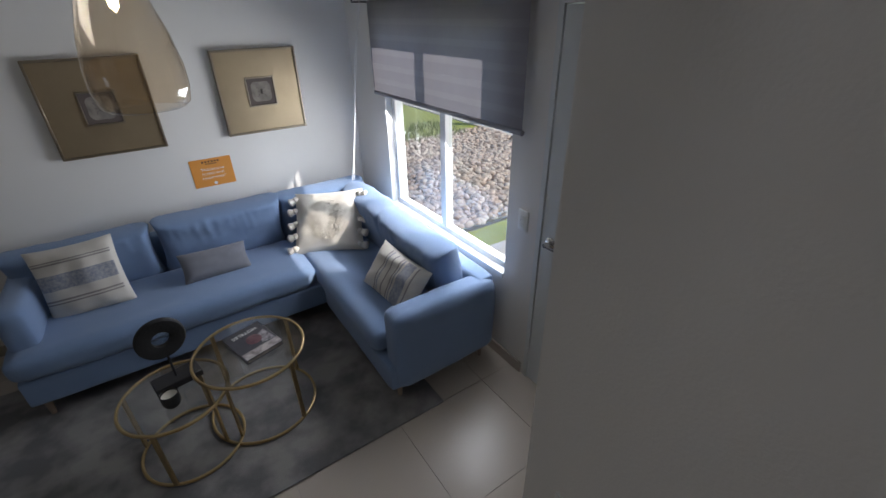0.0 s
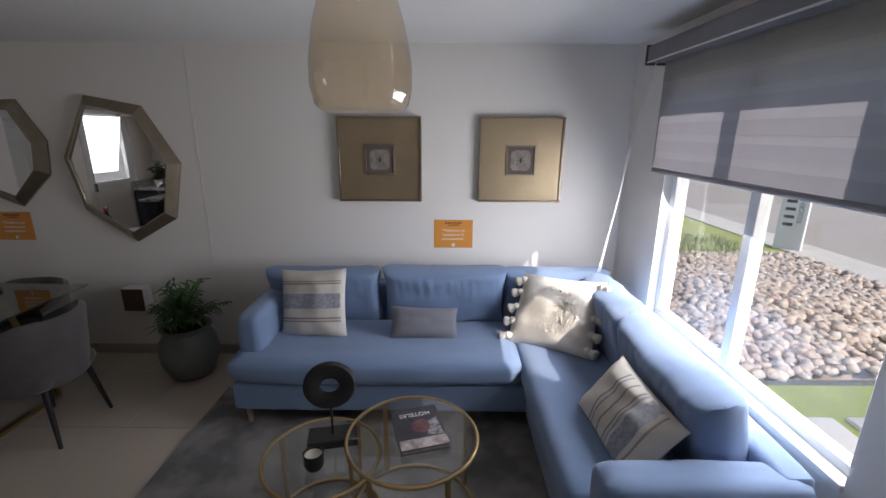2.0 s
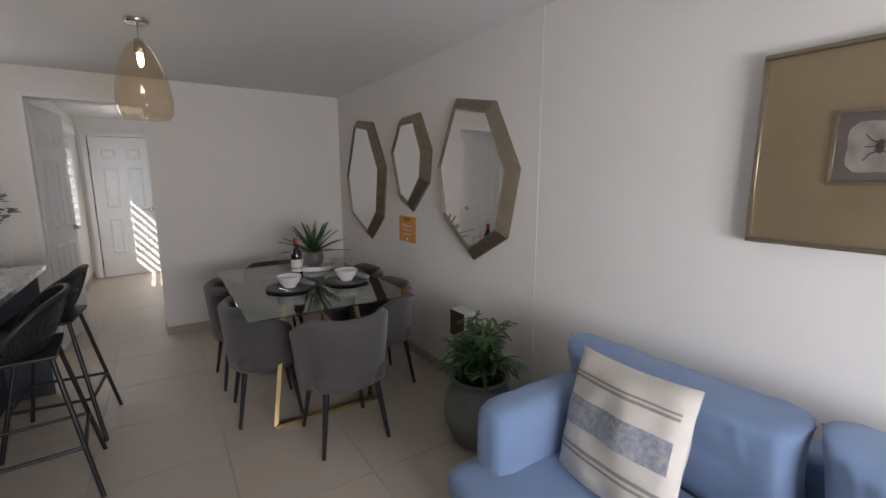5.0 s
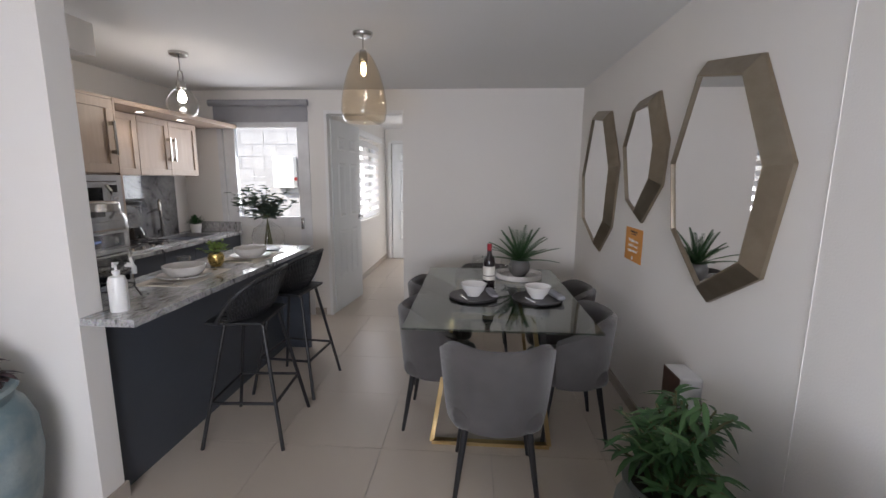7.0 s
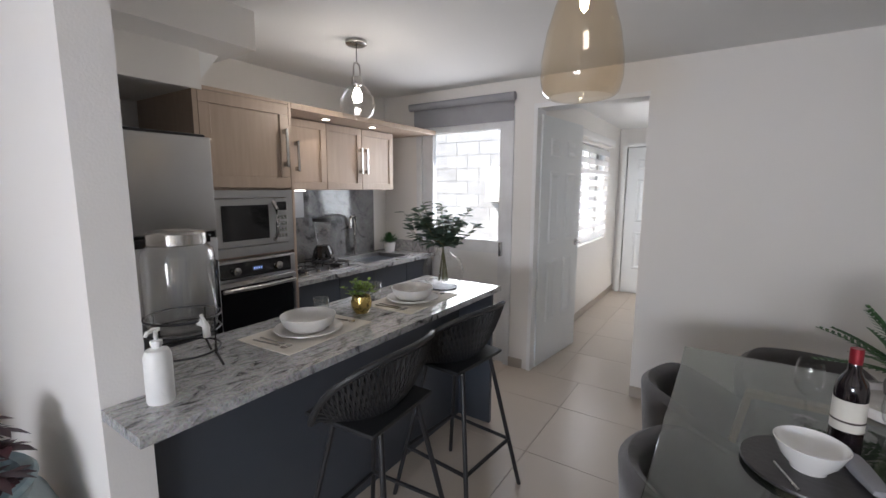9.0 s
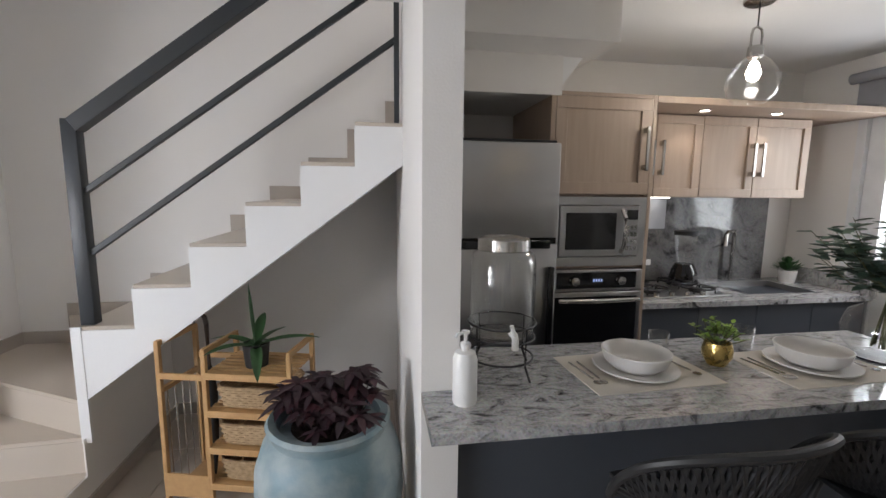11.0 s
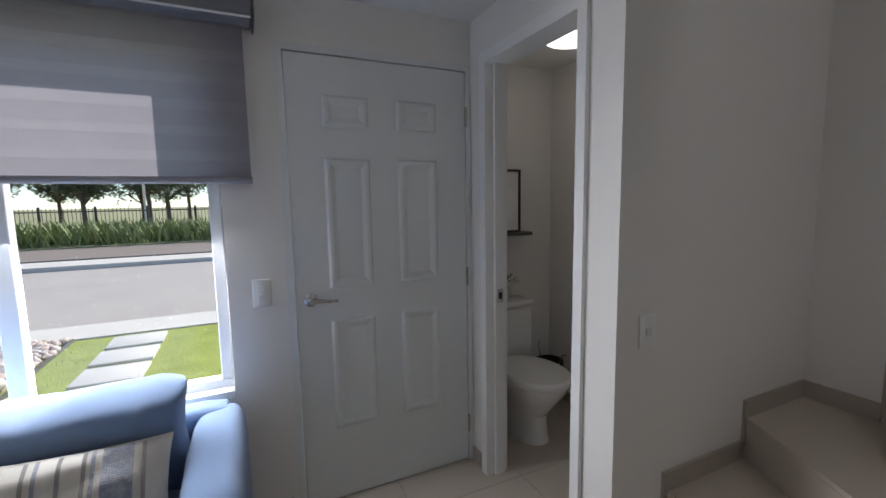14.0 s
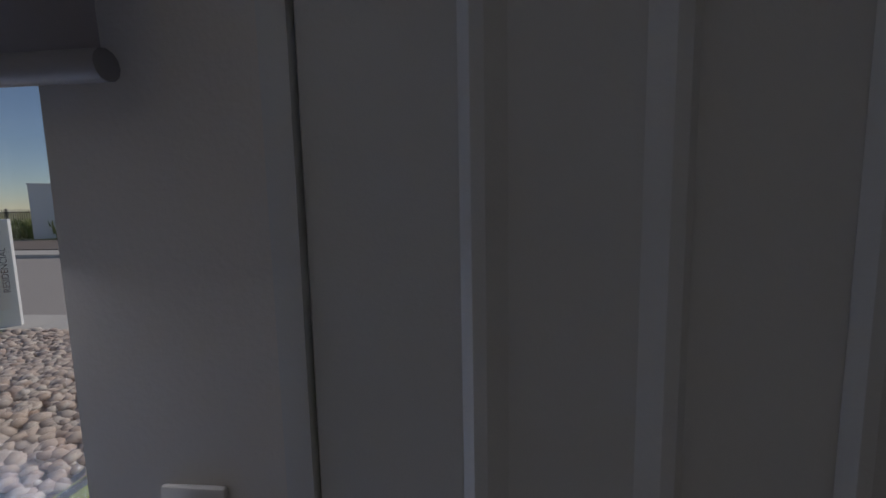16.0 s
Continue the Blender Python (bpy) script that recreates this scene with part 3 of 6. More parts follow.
# ---- doors ----
def panel_door(name, label, w, h, thick=0.042, at=(0, 0, 0), rz=0.0, lever=True):
    """A six-panel door: local x along its width, faces along y."""
    d = thing(name, label, "door", at, rz, kind="structure")
    bm = B(0, w, -thick / 2, thick / 2, 0.006, h, 0.002, 1)
    part("leaf", bm, DOORW, d)
    cols = ((0.175, 0.417), (0.573, 0.81))
    rows = ((0.852, 0.92), (0.503, 0.788), (0.175, 0.432))
    for c0, c1 in cols:
        for r0, r1 in rows:
            x0, x1, z0, z1 = c0 * w, c1 * w, r0 * h, r1 * h
            for s in (-1, 1):
                y = s * thick / 2
                bm = bmesh.new()
                ring = []
                for inset, dep in ((0.0, 0.0005), (0.011, 0.012), (0.024, 0.012), (0.045, 0.002)):
                    ring.append([bm.verts.new((X, y + s * dep * 0.9, Z)) for X, Z in ((x0 + inset, z0 + inset), (x1 - inset, z0 + inset), (x1 - inset, z1 - inset), (x0 + inset, z1 - inset))])
                for a, b in zip(ring, ring[1:]):
                    for i in range(4):
                        bm.faces.new((a[i], a[(i + 1) % 4], b[(i + 1) % 4], b[i]))
                bm.faces.new(ring[-1])
                bmesh.ops.recalc_face_normals(bm, faces=bm.faces)
                part("door_panel", bm, DOORW, d, "", 0)
    if lever:
        for s in (-1, 1):
            hnd = part("lever_handle", LA([(0.032, 0), (0.032, 0.006), (0.026, 0.012), (0.014, 0.016), (0.011, 0.05), (0, 0.05)], 20), CHROME, d, "brushed nickel lever handle")
            hnd.matrix_local = pose(0.065, s * thick / 2, 1.005, -90 * s)
            part("lever", T([(0.0, 0, 0), (0.03, 0, -0.001), (0.075, 0.003, -0.006), (0.115, 0.008, -0.008)], 0.0095, 10, 0.006), CHROME, d, "brushed nickel lever").matrix_local = pose(0.065, s * (thick / 2 + 0.045), 1.005)
    for z in (0.22, h / 2, h - 0.22):
        part("hinge", LA([(0.007, -0.05), (0.007, 0.05)], 8, (w + 0.004, -thick / 2 - 0.004, z)), CHROME, d)
    return d


# entrance door opens towards the bathroom side
panel_door("door_1", "closed pale grey-white six-panel entrance door", 0.868, 2.085, at=(0.022, -2.268, 0.0), rz=-90)
jamb = setting("trim_entrance", pieces((-0.006, 0.12, -2.264, -2.235, 0, 2.09), (-0.006, 0.12, -3.163, -3.139, 0, 2.09), (-0.006, 0.12, -3.163, -2.235, 2.09, 2.118)), DOORW, "pale steel entrance door frame")
setting("trim_bath", pieces((-0.17, -0.12, -3.28, -3.152, 0, 2.088), (-0.835, -0.79, -3.28, -3.152, 0, 2.088), (-0.835, -0.12, -3.28, -3.152, 2.088, 2.14),
                            (-0.186, -0.17, -3.255, -3.2, 0, 2.088)), WHITE, "white painted bathroom door frame")
strike = thing("strike_plate", "dark steel strike plate on the bathroom door frame", "strike plate")
part("plate", B(-0.189, -0.186, -3.245, -3.21, 0.93, 0.995), CHROME, strike)
part("latch_hole", B(-0.1905, -0.189, -3.236, -3.218, 0.945, 0.98), BLACKG, strike)
panel_door("door_2", "open white six-panel corridor door", 0.76, 2.06, at=(-6.93, -2.44, 0.0), rz=-7)
setting("trim_corridor", pieces((-6.26, -6.085, -2.555, -2.525, 0, 2.13), (-6.26, -6.085, -2.525, -1.75, 2.098, 2.13)), WHITE, "white painted corridor door frame")
panel_door("door_3", "white six-panel door at the corridor end", 0.72, 2.06, at=(-9.46, -1.775, 0.0), rz=-88)
setting("trim_corridor_end", pieces((-9.5, -9.43, -2.57, -2.51, 0, 2.09), (-9.5, -9.43, -2.51, -1.77, 2.068, 2.12)), WHITE, "white painted door frame at the corridor end")

# ---- windows ----
def window(name, label, x, y0, y1, z0, z1, mulls, t=0.045, along='y'):
    w = thing(name, label, "window", kind="structure")
    def bx(a0, a1, b0, b1, d0=0.0, d1=0.06):
        return B(x + d0, x + d1, a0, a1, b0, b1, 0.004, 1) if along == 'y' else B(a0, a1, x + d0, x + d1, b0, b1, 0.004, 1)
    part("window_frame", bx(y0, y1, z0, z0 + t), ALU, w)
    part("window_frame", bx(y0, y1, z1 - t, z1), ALU, w)
    part("window_frame", bx(y0, y0 + t, z0 + t, z1 - t), ALU, w)
    part("window_frame", bx(y1 - t, y1, z0 + t, z1 - t), ALU, w)
    edges = [y0 + t] + [q for m in mulls for q in (m - 0.03, m + 0.03)] + [y1 - t]
    for m in mulls:
        part("mullion", bx(m - 0.03, m + 0.03, z0 + t, z1 - t, -0.01, 0.05), ALU, w)
    for a, b in zip(edges[::2], edges[1::2]):
        g = part("pane", bx(a, b, z0 + t, z1 - t, 0.022, 0.028), PANE, w, "", 0)
        g.visible_shadow = False
    return w


w1 = window("window_1", "white aluminium sliding window facing the street", 0.05, -1.995, -0.58, 0.642, 2.075, [-1.29])
part("window_sill", B(-0.012, 0.049, -1.998, -0.577, 0.618, 0.65, 0.003, 1), WHITE, w1)
w2 = window("window_2", "white corridor window", -2.73, -8.875, -7.405, 0.855, 1.995, [-8.14], along='x')

# patio door, glazed above
pd = thing("door_4", "white aluminium patio door glazed in its upper half", "door", kind="structure")
part("door_frame", pieces((-6.19, -6.085, -3.68, -3.63, 0, 2.13), (-6.19, -6.085, -2.77, -2.72, 0, 2.13), (-6.19, -6.085, -3.63, -2.77, 2.06, 2.13)), ALU, pd)
part("leaf_frame", pieces((-6.16, -6.11, -3.625, -3.512, 0.01, 2.055), (-6.16, -6.11, -2.848, -2.775, 0.01, 2.055), (-6.16, -6.11, -3.512, -2.848, 1.968, 2.055),
                          (-6.16, -6.11, -3.512, -2.848, 0.95, 1.055), (-6.16, -6.11, -3.512, -2.848, 0.01, 0.1)), ALU, pd)
part("lower_panel", B(-6.145, -6.125, -3.512, -2.848, 0.1, 0.95), WHITE, pd)
g = part("pane", B(-6.14, -6.134, -3.512, -2.848, 1.055, 1.968), PANE, pd)
g.visible_shadow = False
part("latch_handle", B(-6.11, -6.075, -2.83, -2.805, 0.93, 1.05, 0.006), CHROME, pd)

for ix in range(11):
    for iy in range(8):
        x0, y1 = -6.1 + 0.6 * ix - 0.15, -0.32 + 0.6 - 0.6 * iy
        xa, xb, ya, yb = max(x0, -6.1) + 0.0015, min(x0 + 0.6, 0.75) - 0.0015, max(y1 - 0.6, -4.35) + 0.0015, min(y1, 0.0) - 0.0015
        if xb - xa > 0.03 and yb - ya > 0.03:
            ob = part("tile", B(xa, xb, ya, yb, -0.012, 0.0), TILE, slab, "", 0)
for ix in range(6):
    for iy in range(2):
        part("tile", B(-6.1015 - 0.6 * ix - 0.597, -6.1015 - 0.6 * ix, -2.86 + iy * 0.55 + 0.0015, -2.86 + iy * 0.55 + 0.5485, -0.012, 0.0), TILE, slab, "", 0)
setting("wall_bulkhead", pieces((-4.06, -3.40, -3.478, -3.462, 1.966, 2.15), (-4.22, -3.40, -4.07, -3.24, 2.15, 2.329), (-4.06, -3.40, -4.07, -3.479, 1.966, 1.976)), WALL, "white boxed bulkhead and dropped ceiling above the refrigerator")

# ---- living area ----
rug = solid("area_rug", B(-2.82, -0.55, -2.13, -0.5, 0.0, 0.012, 0.004, 1), RUG, "worn grey patterned area rug under the coffee tables", "rug")

sofa = thing("corner_sofa", "blue fabric corner sofa with loose back cushions, partly sunlit", "sofa")
part("seat_base", soft_box(-2.56, -0.06, -0.93, -0.06, 0.13, 0.315, 0.025, 0.0, 0.003, 1.0), SOFA, sofa)
part("seat_base", soft_box(-0.82, -0.06, -2.0, -0.935, 0.13, 0.315, 0.025, 0.0, 0.003, 2.0), SOFA, sofa)
part("seat_cushion", soft_box(-2.57, -0.84, -0.955, -0.34, 0.315, 0.47, 0.06, 0.012, 0.006, 3.0), SOFA, sofa)
part("seat_cushion", soft_box(-0.845, -0.30, -1.86, -0.34, 0.315, 0.47, 0.06, 0.012, 0.006, 4.0), SOFA, sofa)
part("back_frame", soft_box(-2.53, -0.06, -0.2, -0.05, 0.30, 0.68, 0.04, 0.0, 0.003, 5.0), SOFA, sofa)
part("back_frame", soft_box(-0.19, -0.05, -1.98, -0.2, 0.30, 0.66, 0.04, 0.0, 0.003, 6.0), SOFA, sofa)
part("armrest", soft_box(-2.54, -2.39, -0.84, -0.08, 0.44, 0.70, 0.05, 0.006, 0.004, 7.0), SOFA, sofa)
part("armrest", soft_box(-0.78, -0.07, -2.03, -1.86, 0.13, 0.645, 0.055, 0.008, 0.004, 8.0), SOFA, sofa)


def back_cushion(w, h, d, place, rz, lean, seed):
    bm = pillow(bmesh.new(), w, h, d, 64, 13.0, 0.012, seed)
    for v in bm.verts:
        up = min(1.0, max(0.0, 0.35 + 2.2 * v.co.z / h))
        fold = noise.noise(Vector((v.co.x * 27 + 3 * v.co.z, seed, v.co.z * 1.2)))
        v.co.y += 0.008 * fold * up ** 1.5
        v.co.z += 0.006 * noise.noise(Vector((v.co.x * 9, seed + 4, 0))) * max(0.0, v.co.z / h)
    c = part("back_cushion", bm, SOFA, sofa)
    c.matrix_local = pose(*place, 0, 0, rz) @ pose(0, 0, 0, lean)
    return c


back_cushion(0.80, 0.41, 0.19, (-2.14, -0.29, 0.64), 0, 12, 1.3)
back_cushion(0.87, 0.42, 0.21, (-1.30, -0.29, 0.645), 0, 12, 2.9)
back_cushion(0.74, 0.40, 0.2, (-0.52, -0.27, 0.64), 0, 12, 4.1)
back_cushion(0.72, 0.41, 0.22, (-0.27, -0.78, 0.65), 90, -12, 5.7)
back_cushion(0.80, 0.42, 0.22, (-0.28, -1.47, 0.645), 90, -14, 7.7)
for x, y in ((-2.5, -0.86), (-2.5, -0.14), (-0.74, -1.93), (-0.12, -1.93), (-0.12, -0.12), (-1.4, -0.86)):
    part("leg", LA([(0.014, 0.0), (0.022, 0.13)], 12, (x, y, 0.012 if y < -0.5 and x < -0.6 else 0)), OAK, sofa, "short tapered wooden leg")


def throw(name, label, w, h, d, place, turn, material, stripes=(), seed=0.0, power=2.6, crumple=0.02, turned=False):
    """A cushion; stripes run across its height, or across its width if turned."""
    def lay(m):
        if turned:
            for v in m.verts:
                v.co = Vector((v.co.z, v.co.y, v.co.x))
            bmesh.ops.reverse_faces(m, faces=m.faces)
        return m
    if turned:
        w, h = h, w
    c = thing(name, label, "cushion", place)
    c.matrix_world = pose(*place, 0, 0, turn[2]) @ pose(0, 0, 0, turn[0], turn[1])
    bm = pillow(bmesh.new(), w, h, d, 22, power, crumple, seed)
    part("cover", lay(bm), material, c)
    for z0, z1, m in stripes:
        bs = bmesh.new()
        for s in (-1, 1):
            cols = []
            n = 22
            for i in range(1, n):
                u = 2 * i / n - 1
                row = []
                for v in (z0, (z0 + z1) / 2, z1):
                    t = ((1 - abs(u) ** power) * (1 - abs(v) ** power)) ** 0.5
                    f = crumple * noise.noise(Vector((u * 2.2, v * 2.2, seed + s)))
                    row.append(bs.verts.new((u * w / 2 * (1 - 0.06 * (1 - v * v) * abs(u) ** 3), s * (t * d / 2 + f * t + 0.003), v * h / 2)))
                cols.append(row)
            for a, b in zip(cols, cols[1:]):
                for j in range(2):
                    q = (a[j], b[j], b[j + 1], a[j + 1])
                    bs.faces.new(q if s == -1 else q[::-1])
        part("stripe", lay(bs), m, c)
    return c


ST1 = ((0.56, 0.6, TAUPE), (0.63, 0.66, TAUPE), (-0.12, 0.3, STRIPE), (-0.42, -0.37, TAUPE), (-0.5, -0.46, TAUPE))
throw("throw_pillow", "cream woven cushion with blue-grey stripes on the sofa", 0.45, 0.45, 0.15, (-2.15, -0.555, 0.672), (-17, -4, -8), CREAM, ST1, 1.0)
throw("throw_pillow", "slate grey oblong cushion lying on the sofa seat", 0.44, 0.21, 0.11, (-1.43, -0.6, 0.56), (-38, 4, 5), GREYP, (), 3.0, 2.6, 0.008)
throw("throw_pillow", "cream striped cushion leaning by the sofa arm", 0.50, 0.32, 0.14, (-0.53, -1.58, 0.60), (-36, 4, -84), CREAM,
      ((0.3, 0.6, STRIPE), (0.12, 0.16, TAUPE), (0.2, 0.24, STRIPE), (-0.1, -0.06, TAUPE), (-0.3, -0.26, STRIPE), (-0.4, -0.36, TAUPE), (0.68, 0.72, TAUPE)), 5.0, turned=True)
shag = throw("throw_pillow", "cream shaggy cushion with cotton tassels in the sunlit sofa corner", 0.54, 0.5, 0.16, (-0.60, -0.64, 0.655), (-42, -4, -33), CREAM, (), 8.0)
bm = bmesh.new()
random.seed(5)
for i in range(650):
    a, r = random.uniform(0, 6.283), 0.145 * math.sqrt(random.random())
    u, v = r * math.cos(a), r * math.sin(a)
    leaf(bm, (u, -0.072 + 0.3 * (u * u + v * v), v), (math.cos(a) * 0.8 + random.uniform(-.5, .5), -0.55, math.sin(a) * 0.8 + random.uniform(-.5, .5)), 0.03, 0.005, 0.5, 2)
part("fringe", bm, CREAM, shag, "tufted cream shag rosette")
for i in range(5):
    for s in (-1, 1):
        z = -0.2 + 0.1 * i
        bm = LA([(0.006, 0), (0.02, -0.014), (0.025, -0.03), (0.02, -0.04), (0.032, -0.072), (0.024, -0.084), (0.0, -0.086)], 12)
        t = part("tassel", bm, CREAM, shag, "knotted cotton tassel")
        t.matrix_local = pose(s * 0.225, -0.03, z, 0, -70 * s + 15 * math.sin(i * 3), 0)

# nested round coffee tables
def coffee_table(label, place, r, h, turn):
    t = thing("coffee_table", label, "coffee table", place, turn, "nested coffee tables")
    ring = [(r * math.cos(a), r * math.sin(a)) for a in (2 * math.pi * i / 48 for i in range(48))]
    part("top_ring", T([(x, y, h - 0.012) for x, y in ring], 0.0085, 8, None, True), GOLD, t)
    part("base_ring", T([(x, y, 0.011) for x, y in ring], 0.0085, 8, None, True), GOLD, t)
    part("glass_top", LA([(0, h - 0.008), (r - 0.008, h - 0.008), (r - 0.008, h - 0.002), (0, h - 0.002)], 48, cap=False), CLEAR, t)
    for i in range(4):
        a = 2 * math.pi * i / 4 + 0.4
        part("leg", B(-0.011, 0.011, -0.005, 0.005, 0.015, h - 0.015), GOLD, t).matrix_local = pose(r * math.cos(a), r * math.sin(a), 0, 0, 0, math.degrees(a) + 90)
    return t


coffee_table("round gold-framed glass coffee table, the taller of two", (-1.44, -1.52, 0.012), 0.29, 0.44, 10)
coffee_table("round gold-framed glass coffee table, the lower of two", (-1.83, -1.58, 0.012), 0.25, 0.385, 40)

bk = thing("magazine_book", "hotel coffee-table book with a dark photo cover", "book", (-1.41, -1.50, 0.452), 16)
part("pages", B(-0.115, 0.115, -0.148, 0.148, 0.003, 0.022), PAPER, bk)
part("cover", pieces((-0.12, 0.12, -0.152, 0.152, 0.0, 0.003), (-0.12, 0.12, -0.152, 0.152, 0.022, 0.025), (-0.123, -0.12, -0.152, 0.152, 0.0, 0.025)), mat("book_cover", (0.06, 0.062, 0.075), 0.3, dark=(0.035, 0.035, 0.045), scale=16), bk)
part("cover_photo", LA([(0.05, 0.0), (0.045, 0.0008), (0.0, 0.001)], 24, (0.01, 0.0, 0.0252)), mat("photo_plum", (0.2, 0.09, 0.1), 0.3, dark=(0.09, 0.04, 0.05), scale=30), bk)
part("photo_band", B(-0.118, 0.118, -0.15, -0.085, 0.025, 0.0256), mat("photo_pale", (0.5, 0.45, 0.44), 0.3, dark=(0.2, 0.17, 0.17), scale=26, mix=0.3), bk)
part("photo_shape", prism([(0.03, -0.07), (0.11, -0.08), (0.1, 0.05), (0.05, 0.03)], 'z', 0.025, 0.0256), mat("photo_grey", (0.4, 0.38, 0.4), 0.3, dark=(0.12, 0.11, 0.12), scale=40, mix=0.25), bk)
bk.scale = (0.88, 0.9, 1)
words("title", "HOTELES", 0.04, WHITEP, bk, pose(-0.005, 0.095, 0.0258, 0, 0, 180))

ds = thing("disc_sculpture", "black ring sculpture on a short stand", "ornament", (-1.80, -1.50, 0.397), 12)
part("base_block", B(-0.11, 0.11, -0.055, 0.055, 0.0, 0.04, 0.004, 1), BLACKM, ds)
part("stem", T([(0, 0, 0.04), (0, 0, 0.18)], 0.006), BLACKM, ds)
rg = LA([(0.042, -0.014), (0.05, -0.018), (0.105, -0.016), (0.112, -0.008), (0.112, 0.008), (0.105, 0.016), (0.05, 0.018), (0.042, 0.014), (0.042, -0.014)], 40, cap=False)
part("ring", rg, mat("black_mango_wood", (0.012, 0.012, 0.013), 0.75, bump=0.3, bump_scale=60), ds).matrix_local = pose(0, 0, 0.285, 90)
cn = thing("candle", "white candle in a dark glass holder", "candle", (-1.84, -1.66, 0.397))
part("holder", LA([(0.032, 0.0), (0.042, 0.02), (0.042, 0.075), (0.039, 0.075), (0.038, 0.02), (0, 0.012)], 20), BLACKG, cn)
part("wax", LA([(0.0365, 0.02), (0.0365, 0.062), (0, 0.06)], 20), CANDLE, cn)

# framed insect pictures
def picture(label, x0):
    p = thing("framed_picture", label, "picture", (x0, 0, 1.262), 0, "gold framed pictures")
    W = 0.595
    part("panel", B(0.012, W - 0.012, -0.036, -0.002, 0.012, W - 0.012), ARTG, p, "brushed gold-leaf panel")
    for b in ((0, W, 0, 0.014), (0, W, W - 0.014, W), (0, 0.014, 0.014, W - 0.014), (W - 0.014, W, 0.014, W - 0.014)):
        part("frame_edge", B(b[0], b[1], -0.05, -0.002, b[2], b[3], 0.002, 1), FRAMEG, p)
    c, h = W / 2, 0.105
    for b in ((c - h, c + h, c - h, c - h + 0.01), (c - h, c + h, c + h - 0.01, c + h), (c - h, c - h + 0.01, c - h + 0.01, c + h - 0.01), (c + h - 0.01, c + h, c - h + 0.01, c + h - 0.01)):
        part("inner_frame", B(b[0], b[1], -0.046, -0.036, b[2], b[3], 0.001, 1), FRAMEG, p)
    part("box_lining", B(c - h + 0.01, c + h - 0.01, -0.0385, -0.0362, c - h + 0.01, c + h - 0.01), ARTD, p)
    part("parchment", prism([(c + 0.078 * math.cos(a) * (1 + 0.12 * math.cos(4 * a + 3.14)), c + 0.078 * math.sin(a) * (1 + 0.12 * math.cos(4 * a + 3.14))) for a in (2 * math.pi * i / 20 for i in range(20))], 'y', -0.0395, -0.0386), PAPER, p)
    bm = bmesh.new()
    prism([(c + 0.008 * math.cos(a), c + 0.02 * math.sin(a)) for a in (2 * math.pi * i / 12 for i in range(12))], 'y', -0.0415, -0.0396, bm)
    for s in (-1, 1):
        for dz in (-0.02, 0.0, 0.018):
            tube(bm, [(c, -0.041, c + dz * 0.5), (c + s * 0.02, -0.041, c + dz), (c + s * 0.032, -0.041, c + dz * 1.9)], 0.0013, 5)
    part("insect_drawing", bm, INK, p)
    return p


picture("gold shadow-box picture of a bee above the sofa", -2.066)
picture("gold shadow-box picture of a beetle above the sofa", -1.062)


def card(label, x0, z0, w, h, lines):
    c = thing("notice_card", label, "sign", (x0, 0, z0), 0, "orange notice cards")
    part("board", B(0, w, -0.005, -0.001, 0, h, 0.001, 1), ORANGE, c)
    bm = bmesh.new()
    for i in range(6):
        box(bm, w * (0.29 + 0.074 * i), w * (0.29 + 0.074 * i) + w * 0.045, -0.0062, -0.005, h * 0.86, h * 0.92)
    box(bm, w * 0.36, w * 0.64, -0.0062, -0.005, h * 0.8, h * 0.825)
    part("heading_bar", bm, INK, c, "dark printed heading bars", 0)
    for i, t in enumerate(lines):
        words("notice_line", t, h * 0.135, WHITEP, c, pose(w / 2, -0.0056, h * (0.62 - 0.15 * i), 90))
    part("crest", LA([(0.013, 0), (0.013, 0.001)], 14), WHITEP, c).matrix_local = pose(w / 2, -0.005, h * 0.1, 90)
    return c


card("orange notice card with white lettering above the sofa", -1.382, 0.905, 0.29, 0.215, ("\u201cMobiliario no", "incluido en el", "equipamiento\u201d"))

# window blind
def cloth(name, colour, trans, through_part):
    m = mat(name, colour, 0.9, bump=0.2, bump_scale=400)
    n, l = m.node_tree.nodes, m.node_tree.links
    b, tr, mx = n["Principled BSDF"], n.new("ShaderNodeBsdfTranslucent"), n.new("ShaderNodeMixShader")
    tr.inputs["Color"].default_value, mx.inputs[0].default_value = (*trans, 1), through_part
    l.new(b.outputs[0], mx.inputs[1]); l.new(tr.outputs[0], mx.inputs[2]); l.new(mx.outputs[0], n["Material Output"].inputs["Surface"])
    return m


ZDARK = cloth("zebra_blind_dense", (0.3, 0.292, 0.32), (0.46, 0.445, 0.5), 0.4)
ZSHEER = cloth("zebra_blind_sheer", (0.315, 0.306, 0.335), (0.5, 0.483, 0.54), 0.41)
ZWHITE = cloth("zebra_blind_white", (0.8, 0.8, 0.8), (0.8, 0.8, 0.8), 0.4)
bl = thing("zebra_blind", "grey zebra roller blind half lowered over the street window", "blind")
part("cassette", B(-0.145, -0.005, -2.16, -0.47, 2.14, 2.235, 0.02, 3), mat("grey_cassette", (0.2, 0.2, 0.225), 0.5), bl)
part("cassette_trim", B(-0.148, -0.145, -2.15, -0.49, 2.138, 2.146), ALU, bl)
for side in (-2.163, -0.47):
    part("end_cap", B(-0.15, -0.002, side, side + 0.006, 2.13, 2.24, 0.002, 1), mat("dark_cap", (0.08, 0.08, 0.09), 0.5), bl)
z = 1.553
i = 0
